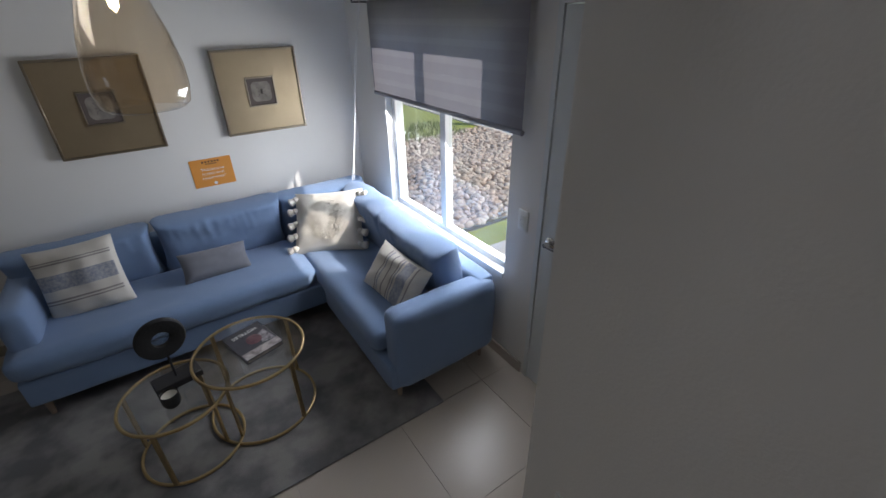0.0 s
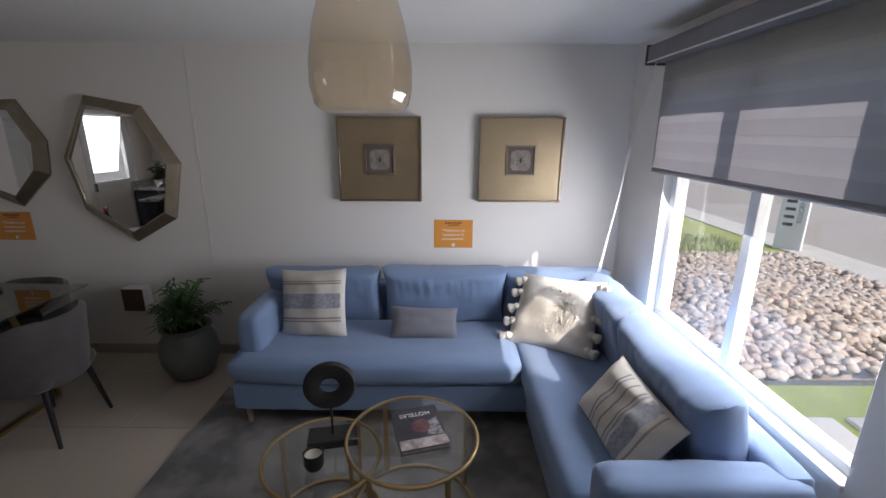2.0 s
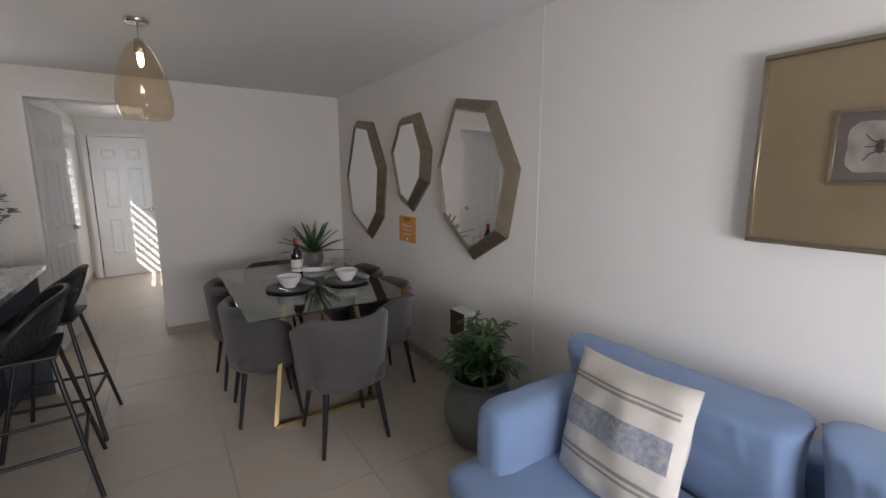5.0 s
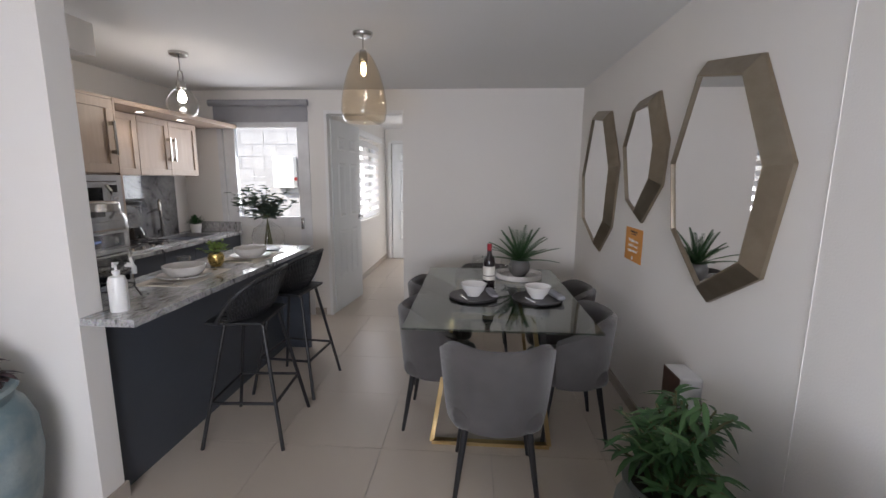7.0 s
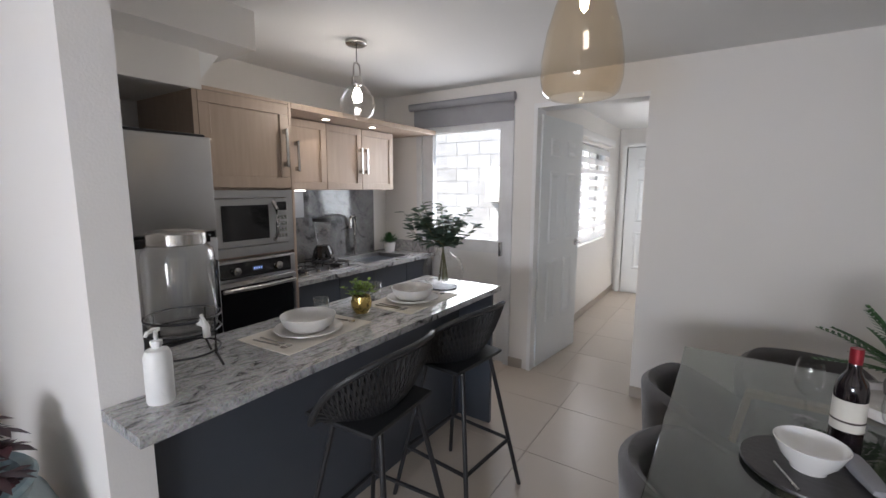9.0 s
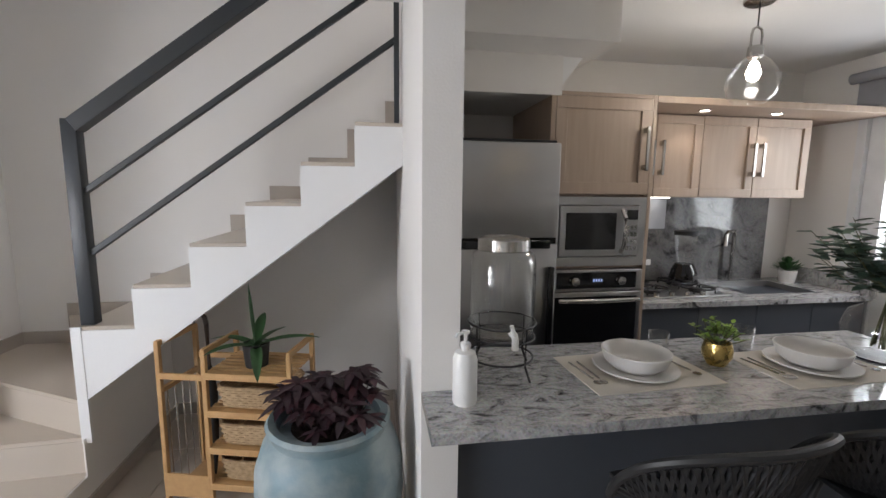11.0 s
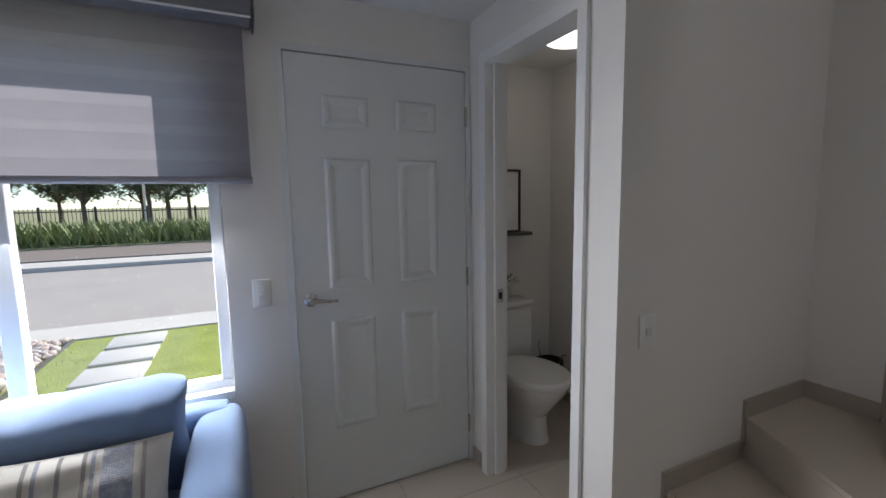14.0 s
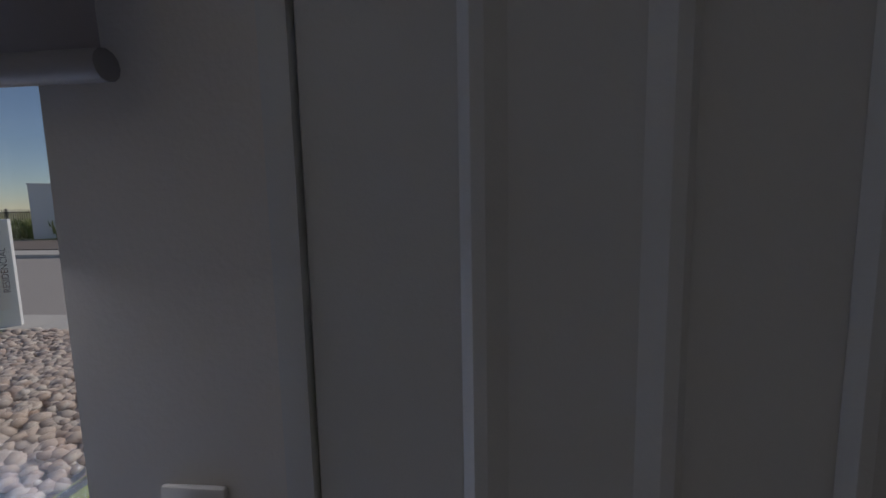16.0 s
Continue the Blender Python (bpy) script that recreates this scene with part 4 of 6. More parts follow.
while z < 2.14:
    hgt = 0.062 if i % 2 == 0 else 0.034
    z1 = min(z + hgt, 2.14)
    bm = bmesh.new()
    off = 0.002 * math.sin(i * 1.7)
    for k in range(2):
        yy = (-2.118, -0.51)[k]
        for q, zz in ((0.0, z), (0.0015 if i % 2 == 0 else 0.0008, (z + z1) / 2), (0.0, z1)):
            bm.verts.new((-0.05 - q + off * 0.3, yy, zz))
    bm.verts.ensure_lookup_table()
    v = bm.verts
    bm.faces.new((v[0], v[1], v[4], v[3])); bm.faces.new((v[1], v[2], v[5], v[4]))
    part("dense_band" if i % 2 == 0 else "sheer_band", bm, ZDARK if i % 2 == 0 else ZSHEER, bl)
    z, i = z1, i + 1
part("bottom_bar", T([(-0.05, -2.122, 1.54), (-0.05, -0.53, 1.54)], 0.014, 12), mat("grey_bar", (0.3, 0.3, 0.33), 0.45), bl)
cord = thing("blind_cord", "white beaded blind cord drawn towards the sofa", "cord")
part("cord_strand", T([(-0.1, -0.5, 2.14), (-0.16, -0.47, 1.75), (-0.21, -0.43, 1.3), (-0.265, -0.38, 0.84)], 0.003, 6), WHITEP, cord)
part("cord_strand", T([(-0.1, -0.5, 2.14), (-0.17, -0.465, 1.75), (-0.205, -0.42, 1.3), (-0.245, -0.37, 0.84)], 0.003, 6), WHITEP, cord)
part("cord_weight", T([(-0.197, -0.435, 1.4), (-0.25, -0.385, 0.9)], 0.006, 6), WHITEP, cord)

# wall switches
def switch(name, label, m, gangs=2):
    s = thing(name, label, "switch")
    s.matrix_world = m
    part("plate", B(-0.037, 0.037, -0.009, 0.0, -0.06, 0.06, 0.004, 2), WHITE, s)
    for g in range(gangs):
        z = 0.018 if gangs == 2 and g == 0 else -0.022 if gangs == 2 else 0
        part("rocker", B(-0.014, 0.014, -0.014, -0.009, z - 0.014, z + 0.014, 0.002, 1), PORC, s)


switch("light_switch", "white two-gang light switch beside the entrance door", pose(0, -2.13, 1.06, 0, 0, -90))
switch("light_switch", "white blank wall plate beside the steps", pose(-0.98, -3.31, 0.985, 0, 0, -90), 1)

# pendant lamps
def amber_pendant(label, x, y):
    p = thing("pendant_lamp", label, "lamp", (x, y, H), 0, "amber glass pendants")
    part("canopy", LA([(0.0, 0), (0.06, 0), (0.06, -0.012), (0.052, -0.022), (0.012, -0.026), (0, -0.026)], 24), CHROME, p, "brushed nickel ceiling rose")
    part("rod", T([(0, 0, -0.02), (0, 0, -0.13)], 0.004), CHROME, p)
    part("socket", LA([(0.0, -0.1), (0.02, -0.1), (0.026, -0.125), (0.026, -0.175), (0, -0.175)], 16), CHROME, p)
    part("glass_shade", LA([(0.035, -0.115), (0.06, -0.145), (0.095, -0.22), (0.122, -0.31), (0.137, -0.40), (0.138, -0.46), (0.128, -0.508), (0.112, -0.522), (0.104, -0.525)], 40, cap=False), AMBER, p, "amber tinted open glass shade")
    b = part("bulb", LA([(0.0, -0.175), (0.012, -0.178), (0.016, -0.2), (0.013, -0.235), (0.0, -0.25)], 14), WARMBULB, p, "lit filament bulb")
    return p


amber_pendant("amber glass bell pendant over the coffee tables", -1.53, -1.90)
amber_pendant("amber glass bell pendant over the dining aisle", -4.45, -1.725)

# potted bush beside the sofa
def pot(profile, material, name, label, at, category="plant"):
    p = thing(name, label, category, at)
    part("pot", LA(profile, 40, cap=True), material, p)
    return p


bp = pot([(0.0, 0.0), (0.11, 0.0), (0.145, 0.03), (0.192, 0.14), (0.198, 0.2), (0.185, 0.29), (0.15, 0.345), (0.147, 0.36), (0.168, 0.385), (0.168, 0.395), (0.145, 0.395), (0.138, 0.35), (0, 0.34)], GREYPOT, "potted_fern", "bushy green potted plant in a grey-green ceramic jar", (-3.175, -0.31, 0))
part("soil", LA([(0.0, 0.362), (0.139, 0.357)], 24, cap=False), SOIL, bp)
random.seed(11)
bm, st = bmesh.new(), bmesh.new()
for i in range(54):
    a, r = random.uniform(0, 6.283), random.uniform(0.15, 1.0)
    h = random.uniform(0.14, 0.36) * (1.15 - 0.45 * r)
    top = Vector((0.2 * r * math.cos(a), 0.19 * r * math.sin(a), 0.37 + h))
    mid = Vector((0.09 * r * math.cos(a), 0.09 * r * math.sin(a), 0.37 + h * 0.7))
    tube(st, [(0.05 * math.cos(a), 0.05 * math.sin(a), 0.35), mid, top], 0.004, 5)
    for k in range(9):
        t = k / 8
        p = mid.lerp(top, t)
        b = random.uniform(0, 6.283)
        leaf(bm, p, (math.cos(b), math.sin(b), random.uniform(-0.2, 0.7)), random.uniform(0.07, 0.13), random.uniform(0.014, 0.024), 0.4, 3)
for sx, sy, sz in ((0.16, -0.1, 0.34), (0.3, 0.02, 0.22), (0.1, 0.12, 0.36), (-0.16, 0.05, 0.3)):
    pts = [(sx * t, sy * t, 0.36 + sz * (1.6 * t - 0.65 * t * t)) for t in (0, 0.3, 0.6, 0.85, 1.0)]
    tube(st, pts, 0.004, 5)
    for p in pts[2:]:
        for k in range(4):
            b = random.uniform(0, 6.283)
            leaf(bm, p, (math.cos(b), math.sin(b), 0.2), 0.06, 0.028, 0.3, 3)
part("leaves", bm, LEAF, bp)
part("stem", st, STEM, bp)

# wall box by the mirrors
wb = thing("wall_box", "small white steel wall box with a brown front below the mirrors", "wall box", (-3.77, 0, 0.405))
part("casing", B(0, 0.17, -0.1, 0.0, 0, 0.185, 0.012, 3), ALU, wb)
part("front_panel", B(0.004, 0.166, -0.104, -0.1, 0.004, 0.181, 0.0015, 1), mat("brown_panel", (0.1, 0.055, 0.04), 0.5), wb, "dark brown front panel")

# ---- dining area ----
def wall_mirror(label, outline):
    m = thing("wall_mirror", label, "mirror", (0, 0, 0), 0, "faceted wall mirrors")
    cx, cz = sum(p[0] for p in outline) / len(outline), sum(p[1] for p in outline) / len(outline)
    def ring(bm, off, y):
        out = []
        for x, z in outline:
            d = Vector((x - cx, z - cz))
            d = d * (1 - off / d.length)
            out.append(bm.verts.new((cx + d.x, y, cz + d.y)))
        return out
    n = len(outline)
    for i in range(n):
        j = (i + 1) % n
        bm = bmesh.new()
        rs = [ring(bm, 0.0, -0.001), ring(bm, 0.0, -0.016), ring(bm, 0.005, -0.02), ring(bm, 0.068, -0.066), ring(bm, 0.075, -0.066), ring(bm, 0.079, -0.053)]
        keep = set()
        for a, b in zip(rs, rs[1:]):
            bm.faces.new((a[i], a[j], b[j], b[i]))
            keep |= {a[i], a[j], b[j], b[i]}
        bmesh.ops.delete(bm, geom=[v for v in bm.verts if v not in keep], context='VERTS')
        bmesh.ops.recalc_face_normals(bm, faces=bm.faces)
        part("frame_facet", bm, FRAMEG, m, "champagne gold frame facet", 0)
    bm = bmesh.new()
    bm.faces.new(ring(bm, 0.079, -0.054))
    bm.normal_update()
    bmesh.ops.recalc_face_normals(bm, faces=bm.faces)
    part("mirror_glass", bm, MIRROR, m, "", 0)
    return m


wall_mirror("large faceted mirror in a champagne gold frame", [(-3.82, 1.99), (-3.435, 1.92), (-3.215, 1.525), (-3.305, 1.12), (-3.625, 0.94), (-3.97, 1.185), (-4.05, 1.565)])
wall_mirror("small faceted mirror in a champagne gold frame", [(-4.6, 1.95), (-4.31, 1.96), (-4.15, 1.68), (-4.18, 1.44), (-4.43, 1.205), (-4.62, 1.28), (-4.77, 1.70)])
wall_mirror("tall faceted mirror in a champagne gold frame", [(-5.52, 2.03), (-5.17, 1.98), (-4.91, 1.57), (-4.98, 1.115), (-5.25, 0.89), (-5.69, 1.075), (-5.8, 1.5)])
card("orange notice card between the mirrors", -4.69, 0.945, 0.28, 0.215, ("\u201cMobiliario no", "incluido en el", "equipamiento\u201d"))

tab = thing("dining_table", "rectangular glass dining table on gold steel frames", "table")
bm = B(-5.2, -3.735, -1.385, -0.4, 0.728, 0.74, 0.003, 1)
part("glass_top", bm, TTOP, tab, "smoky tempered glass top")
for x in (-3.93, -4.95):
    s = 1 if x > -4.4 else -1
    lx = x - s * 0.10
    for y0, y1 in ((-1.25, -1.14), (-0.6, -0.7)):
        part("leg", T([(x, y0, 0.012), (lx, y1, 0.715)], 0.017, 4), GOLD, tab)
    part("foot_bar", B(x - 0.02, x + 0.02, -1.25, -0.6, 0, 0.022, 0.002, 1), GOLD, tab)
    part("top_bar", B(lx - 0.02, lx + 0.02, -1.15, -0.69, 0.703, 0.727, 0.002, 1), GOLD, tab)


def barrel_chair():
    c = thing("dining_chair", "grey velvet barrel dining chair with tapered black legs", "chair", (0, 0, 0), 0, "chairs round the dining table")
    # faces -y, back at +y
    bm = bmesh.new()
    n, rows = 30, 7
    outer, inner = [], []
    for i in range(n + 1):
        a = radians(-118 + 236 * i / n)
        s, k = math.sin(a), math.cos(a)
        back = max(0.0, (k + 0.45) / 1.45)
        top = 0.625 + 0.125 * back ** 0.7 + 0.028 * math.exp(-((abs(a) - 0.95) / 0.45) ** 2)
        oc, ic = [], []
        for j in range(rows + 1):
            t = j / rows
            z = 0.36 + (top - 0.36) * t
            r = 0.245 + 0.04 * t ** 0.8
            x, y = s * (r + 0.005), k * r * 1.0 - 0.02
            oc.append(bm.verts.new((x, y, z)))
            ri = r - 0.06
            ic.append(bm.verts.new((s * ri, k * ri - 0.02, z - 0.0)))
        ctop = bm.verts.new((s * (0.285 - 0.028), k * (0.285 - 0.028) - 0.02, top + 0.022))
        outer.append(oc); inner.append((ic, ctop))
    for i in range(n):
        for j in range(rows):
            bm.faces.new((outer[i][j], outer[i + 1][j], outer[i + 1][j + 1], outer[i][j + 1]))
            bm.faces.new((inner[i + 1][0][j], inner[i][0][j], inner[i][0][j + 1], inner[i + 1][0][j + 1]))
        bm.faces.new((outer[i][rows], outer[i + 1][rows], inner[i + 1][1], inner[i][1]))
        bm.faces.new((inner[i][1], inner[i + 1][1], inner[i + 1][0][rows], inner[i][0][rows]))
        bm.faces.new((outer[i + 1][0], outer[i][0], inner[i][0][0], inner[i + 1][0][0]))
    for i in (0, n):
        loop = outer[i] + [inner[i][1]] + inner[i][0][::-1]
        bm.faces.new(loop if i == 0 else loop[::-1])
    bmesh.ops.recalc_face_normals(bm, faces=bm.faces)
    part("backrest", bm, GREYF, c, "", 60)
    bm = soft_box(-0.215, 0.215, -0.25, 0.19, 0.35, 0.47, 0.06, 0.012, 0.003, 3.3)
    part("seat", bm, GREYF, c)
    for sx, sy in ((-1, -1), (1, -1), (-1, 1), (1, 1)):
        part("leg", T([(sx * 0.15, sy * 0.14, 0.37), (sx * 0.2, sy * 0.2, 0.0)], 0.019, 12, 0.011), BLACKM, c)
    return c


chair = barrel_chair()
TRIM = Matrix.Diagonal((0.95, 0.95, 0.975, 1))
chair.matrix_basis = pose(-3.67, -0.915, 0, 0, 0, -90) @ TRIM
for x, y, r in ((-4.2, -1.24, 177), (-4.78, -1.27, 182), (-4.15, -0.46, 2), (-4.71, -0.42, -3), (-5.24, -0.92, 90)):
    copy_thing(chair, pose(x, y, 0, 0, 0, r) @ TRIM)


def bowl(place, label):
    b = thing("bowl", label, "bowl", place)
    part("body", LA([(0.0, 0.0), (0.04, 0.0), (0.042, 0.008), (0.065, 0.035), (0.082, 0.075), (0.079, 0.076), (0.06, 0.036), (0.035, 0.012), (0, 0.01)], 28), PORC, b)


for x, y, s in ((-4.32, -1.03, 1), (-4.30, -0.64, -1)):
    pl = thing("slate_plate", "round dark slate plate under a white bowl", "plate", (x, y, 0.74), 0, "slate plates")
    part("disc", LA([(0.0, 0.0), (0.14, 0.0), (0.152, 0.01), (0.15, 0.016), (0, 0.012)], 32), SLATE, pl)
    bowl((x, y, 0.753), "white ceramic bowl on a slate plate")
    nk = thing("napkin", "folded grey cloth napkin beside a bowl", "napkin", (x - 0.02, y + 0.115 * (-s if s > 0 else 1) * -1 * s, 0.757), 12)
    part("cloth", soft_box(-0.085, 0.085, -0.022, 0.022, 0.0, 0.022, 0.009, 0.003, 0.004, s * 2.0, 0.02), NAPKIN, nk)
    sp = thing("spoon", "steel spoon lying on the slate plate", "spoon", (x + 0.09, y - 0.05, 0.7555), 20)
    part("utensil", T([(-0.07, 0, 0.002), (0.0, 0, 0.003), (0.05, 0, 0.004)], 0.003, 6, 0.004), CHROME, sp)

wine = thing("wine_bottle", "dark red wine bottle with a cream label", "bottle", (-4.50, -0.93, 0.74))
part("glass_body", LA([(0.0, 0), (0.037, 0), (0.038, 0.01), (0.038, 0.19), (0.034, 0.215), (0.016, 0.245), (0.0145, 0.30), (0.0, 0.302)], 24), BOTTLE, wine)
part("label", LA([(0.0386, 0.075), (0.0386, 0.165)], 24, cap=False), mat("wine_label", (0.72, 0.69, 0.62), 0.7), wine, "cream paper label")
part("label_print", LA([(0.0388, 0.1), (0.0388, 0.106)], 24, cap=False), INK, wine)
part("foil", LA([(0.0152, 0.25), (0.0158, 0.3), (0.0155, 0.312), (0, 0.312)], 20), REDFOIL, wine, "red foil neck")


def wine_glass(x, y):
    g = thing("wine_glass", "clear stemmed wine glass on the dining table", "glass", (x, y, 0.74), 0, "wine glasses")
    part("foot", LA([(0.0, 0.0), (0.034, 0.0), (0.033, 0.002), (0.005, 0.006), (0.0035, 0.02), (0.0035, 0.085), (0, 0.085)], 20), CLEAR, g)
    part("cup", LA([(0.0, 0.085), (0.018, 0.09), (0.036, 0.115), (0.041, 0.145), (0.037, 0.185), (0.031, 0.205)], 24, cap=False), CLEAR, g)


wine_glass(-4.66, -1.0); wine_glass(-4.52, -0.82)
tray = thing("round_tray", "round white marble tray under a potted plant", "tray", (-4.90, -0.69, 0.74))
part("dish", LA([(0.0, 0.0), (0.165, 0.0), (0.17, 0.004), (0.17, 0.038), (0.162, 0.038), (0.16, 0.014), (0, 0.012)], 36), MARBLE, tray)


def spiky(label, name, place, potmat, prof, count, length, width, hz, lean, material, seed, serr=True, curve=1.0):
    p = pot(prof, potmat, name, label, place)
    part("soil", LA([(0.0, hz), (prof[-3][0] * 0.9, hz)], 16, cap=False), SOIL, p)
    random.seed(seed)
    for i in range(count):
        a = 2.4 * i
        el = lean[0] + (lean[1] - lean[0]) * (i / max(1, count - 1)) ** curve
        bm = bmesh.new()
        d = Vector((math.cos(a) * math.cos(el), math.sin(a) * math.cos(el), math.sin(el)))
        ln = length * random.uniform(0.85, 1.1)
        if serr:
            for k in range(15):
                t = k / 15
                b = d * (ln * t) + Vector((0, 0, -0.18 * ln * t * t))
                sd = d.cross(Vector((0, 0, 1))).normalized()
                for s in (-1, 1):
                    leaf(bm, b, d * 0.75 + sd * s * 0.8, width * (1.15 - t) * 1.1 + 0.008, 0.014, 0.1, 2)
            tube(bm, [d * (ln * t) + Vector((0, 0, -0.18 * ln * t * t)) for t in (0, 0.35, 0.7, 1)], 0.004, 5, 0.001)
        else:
            leaf(bm, (0, 0, 0), d, ln, width, 0.35 * math.cos(el), 8, 0.22)
        lf = part("leaf", bm, material, p, "", 50)
        lf.location = (0, 0, hz)
    return p


GREYV = mat("grey_stone_vase", (0.14, 0.135, 0.13), 0.5, dark=(0.1, 0.095, 0.09), scale=20)
spiky("spiky green fern in a round grey pot on a marble tray", "potted_fern", (-4.90, -0.69, 0.753), GREYV,
      [(0.0, 0.0), (0.045, 0.0), (0.075, 0.04), (0.08, 0.08), (0.068, 0.115), (0.062, 0.122), (0.055, 0.12), (0.05, 0.1), (0, 0.1)], 26, 0.33, 0.05, 0.11, (1.4, 0.2), LEAF, 21)

# ---- kitchen ----
top = thing("granite_worktop", "polished grey granite breakfast bar top", "worktop")
part("slab", B(-5.23, -3.403, -2.95, -2.385, 0.87, 0.9), GRANITE, top, "", 0)
part("slab_end", B(-3.403, -3.285, -2.617, -2.385, 0.87, 0.9), GRANITE, top, "", 0)
island = thing("breakfast_bar", "slate-blue panelled breakfast bar base", "counter")
part("front_panel", B(-5.19, -3.403, -2.68, -2.66, 0.0, 0.868), NAVY, island)
part("back_panel", B(-5.19, -3.403, -2.92, -2.9, 0.0, 0.868), NAVY, island)
part("end_panel", B(-5.22, -5.192, -2.93, -2.43, 0.0, 0.868, 0.002, 1), NAVY, island)
part("inner_shelf", B(-5.19, -3.403, -2.9, -2.68, 0.4, 0.42), NAVY, island)


def bar_stool():
    s = thing("bar_stool", "black lattice bucket bar stool with splayed steel legs", "stool", (0, 0, 0), 0, "stools at the breakfast bar")
    # faces -y, back at +y
    def surf(u, v):
        # u across -1..1, v front to back 0..1
        a = u * 1.9
        r = 0.06 + 0.15 * v
        lip = max(0.0, 1 - abs(u) ** 2.6)
        x = 0.268 * math.sin(a) * (0.35 + 0.65 * v)
        y = 0.19 * math.cos(a) * (0.25 + 0.75 * v) - 0.01
        z = 0.70 + (0.03 + 0.235 * lip) * v ** 2.0
        return Vector((x, y, z))
    bm = bmesh.new()
    n = 20
    for i in range(-n, n):
        for sgn in (-1, 1):
            pts = []
            for k in range(7):
                v = 0.25 + 0.72 * k / 6
                u = (i + 0.5) / n + sgn * 0.16 * k / 6
                if -1 <= u <= 1:
                    pts.append(surf(u, v))
            if len(pts) > 2:
                tube(bm, pts, 0.0085, 5)
    part("lattice_shell", bm, PLAST, s)
    rim = [surf(-1 + 2 * k / 36, 1.0) for k in range(37)]
    part("rim", T(rim, 0.012, 8), PLAST, s)
    part("seat", soft_box(-0.185, 0.185, -0.18, 0.13, 0.69, 0.712, 0.01, 0.0, 0.0, 1.0), PLAST, s)
    feet = {}
    for sx in (-1, 1):
        for sy in (-1, 1):
            part("leg", T([(sx * 0.11, sy * 0.1, 0.695), (sx * 0.225, sy * 0.22, 0.0)], 0.0105, 10), BLACKM, s)
            feet[sx, sy] = Vector((sx * 0.184, sy * 0.177, 0.25))
    for a, b in (((-1, -1), (1, -1)), ((1, -1), (1, 1)), ((1, 1), (-1, 1)), ((-1, 1), (-1, -1))):
        part("footrest", T([feet[a], feet[b]], 0.009, 8), BLACKM, s)
    return s


stool = bar_stool()
stool.matrix_basis = pose(-4.0, -2.285, 0, 0, 0, 4)
copy_thing(stool, pose(-4.57, -2.28, 0, 0, 0, -5))


def door_front(parent, x0, x1, z0, z1, y, material, rail=0.055, name="door", handle=None):
    """A shaker front facing +y at plane y."""
    d = part(name, B(x0, x1, y - 0.018, y - 0.006, z0, z1), material, parent)
    for a in ((x0, x1, z0, z0 + rail), (x0, x1, z1 - rail, z1), (x0, x0 + rail, z0 + rail, z1 - rail), (x1 - rail, x1, z0 + rail, z1 - rail)):
        part("rail", B(a[0], a[1], y - 0.006, y + 0.004, a[2], a[3], 0.0015, 1), material, d)
    if handle:
        hx, h0, h1 = handle
        bm = bmesh.new()
        box(bm, hx - 0.008, hx + 0.008, y + 0.03, y + 0.042, h0, h1, 0.002, 1)
        for hz in (h0 + 0.004, h1 - 0.03):
            box(bm, hx - 0.009, hx + 0.009, y + 0.004, y + 0.03, hz, hz + 0.026)
        part("handle", bm, CHROME, d, "brushed nickel bar handle")
    return d


KY = -3.467
tower = thing("oven_cabinet", "tall greige oak cabinet holding oven and microwave", "cabinet")
part("body", pieces((-4.578, -4.56, -4.065, KY, 0.0, 1.99), (-4.036, -4.012, -4.065, KY, 0.0, 1.99), (-4.56, -4.036, -4.065, KY - 0.002, 1.972, 1.99), (-4.56, -4.036, -4.065, KY - 0.03, 1.478, 1.49), (-4.56, -4.036, -4.065, KY - 0.03, 1.1, 1.115),
                    (-4.56, -4.036, -4.065, -4.05, 0.0, 1.97)), OAK, tower)
door_front(tower, -4.558, -4.038, 1.49, 1.97, KY - 0.004, OAK, 0.06, handle=(-4.52, 1.61, 1.83))
part("lower_drawer", B(-4.558, -4.038, -4.0, KY - 0.004, 0.1, 0.5), NAVY, tower)
part("plinth", B(-4.558, -4.038, -4.0, KY - 0.05, 0.0, 0.098), NAVY, tower)

mw = thing("microwave", "built-in stainless microwave with a glass door", "microwave")
part("trim_frame", pieces((-4.555, -4.04, KY - 0.02, KY + 0.004, 1.118, 1.165), (-4.555, -4.04, KY - 0.02, KY + 0.004, 1.435, 1.476), (-4.555, -4.515, KY - 0.02, KY + 0.004, 1.165, 1.435), (-4.075, -4.04, KY - 0.02, KY + 0.004, 1.165, 1.435)), STEEL, mw)
part("door", B(-4.43, -4.077, KY - 0.3, KY + 0.012, 1.17, 1.43, 0.003, 1), STEEL, mw)
part("door_glass", B(-4.385, -4.11, KY + 0.012, KY + 0.015, 1.205, 1.395), BLACKG, mw)
part("control_panel", B(-4.513, -4.432, KY - 0.3, KY + 0.012, 1.17, 1.43, 0.003, 1), STEEL, mw)
part("display", B(-4.505, -4.442, KY + 0.012, KY + 0.014, 1.36, 1.41), BLACKG, mw)
for r in range(4):
    for c in range(3):
        part("button", B(-4.503 + 0.021 * c, -4.488 + 0.021 * c, KY + 0.012, KY + 0.0145, 1.2 + 0.036 * r, 1.222 + 0.036 * r), CHROME, mw)
part("handle", T([(-4.418, KY + 0.012, 1.19), (-4.418, KY + 0.045, 1.23), (-4.418, KY + 0.05, 1.3), (-4.418, KY + 0.045, 1.37), (-4.418, KY + 0.012, 1.41)], 0.011, 10), CHROME, mw)

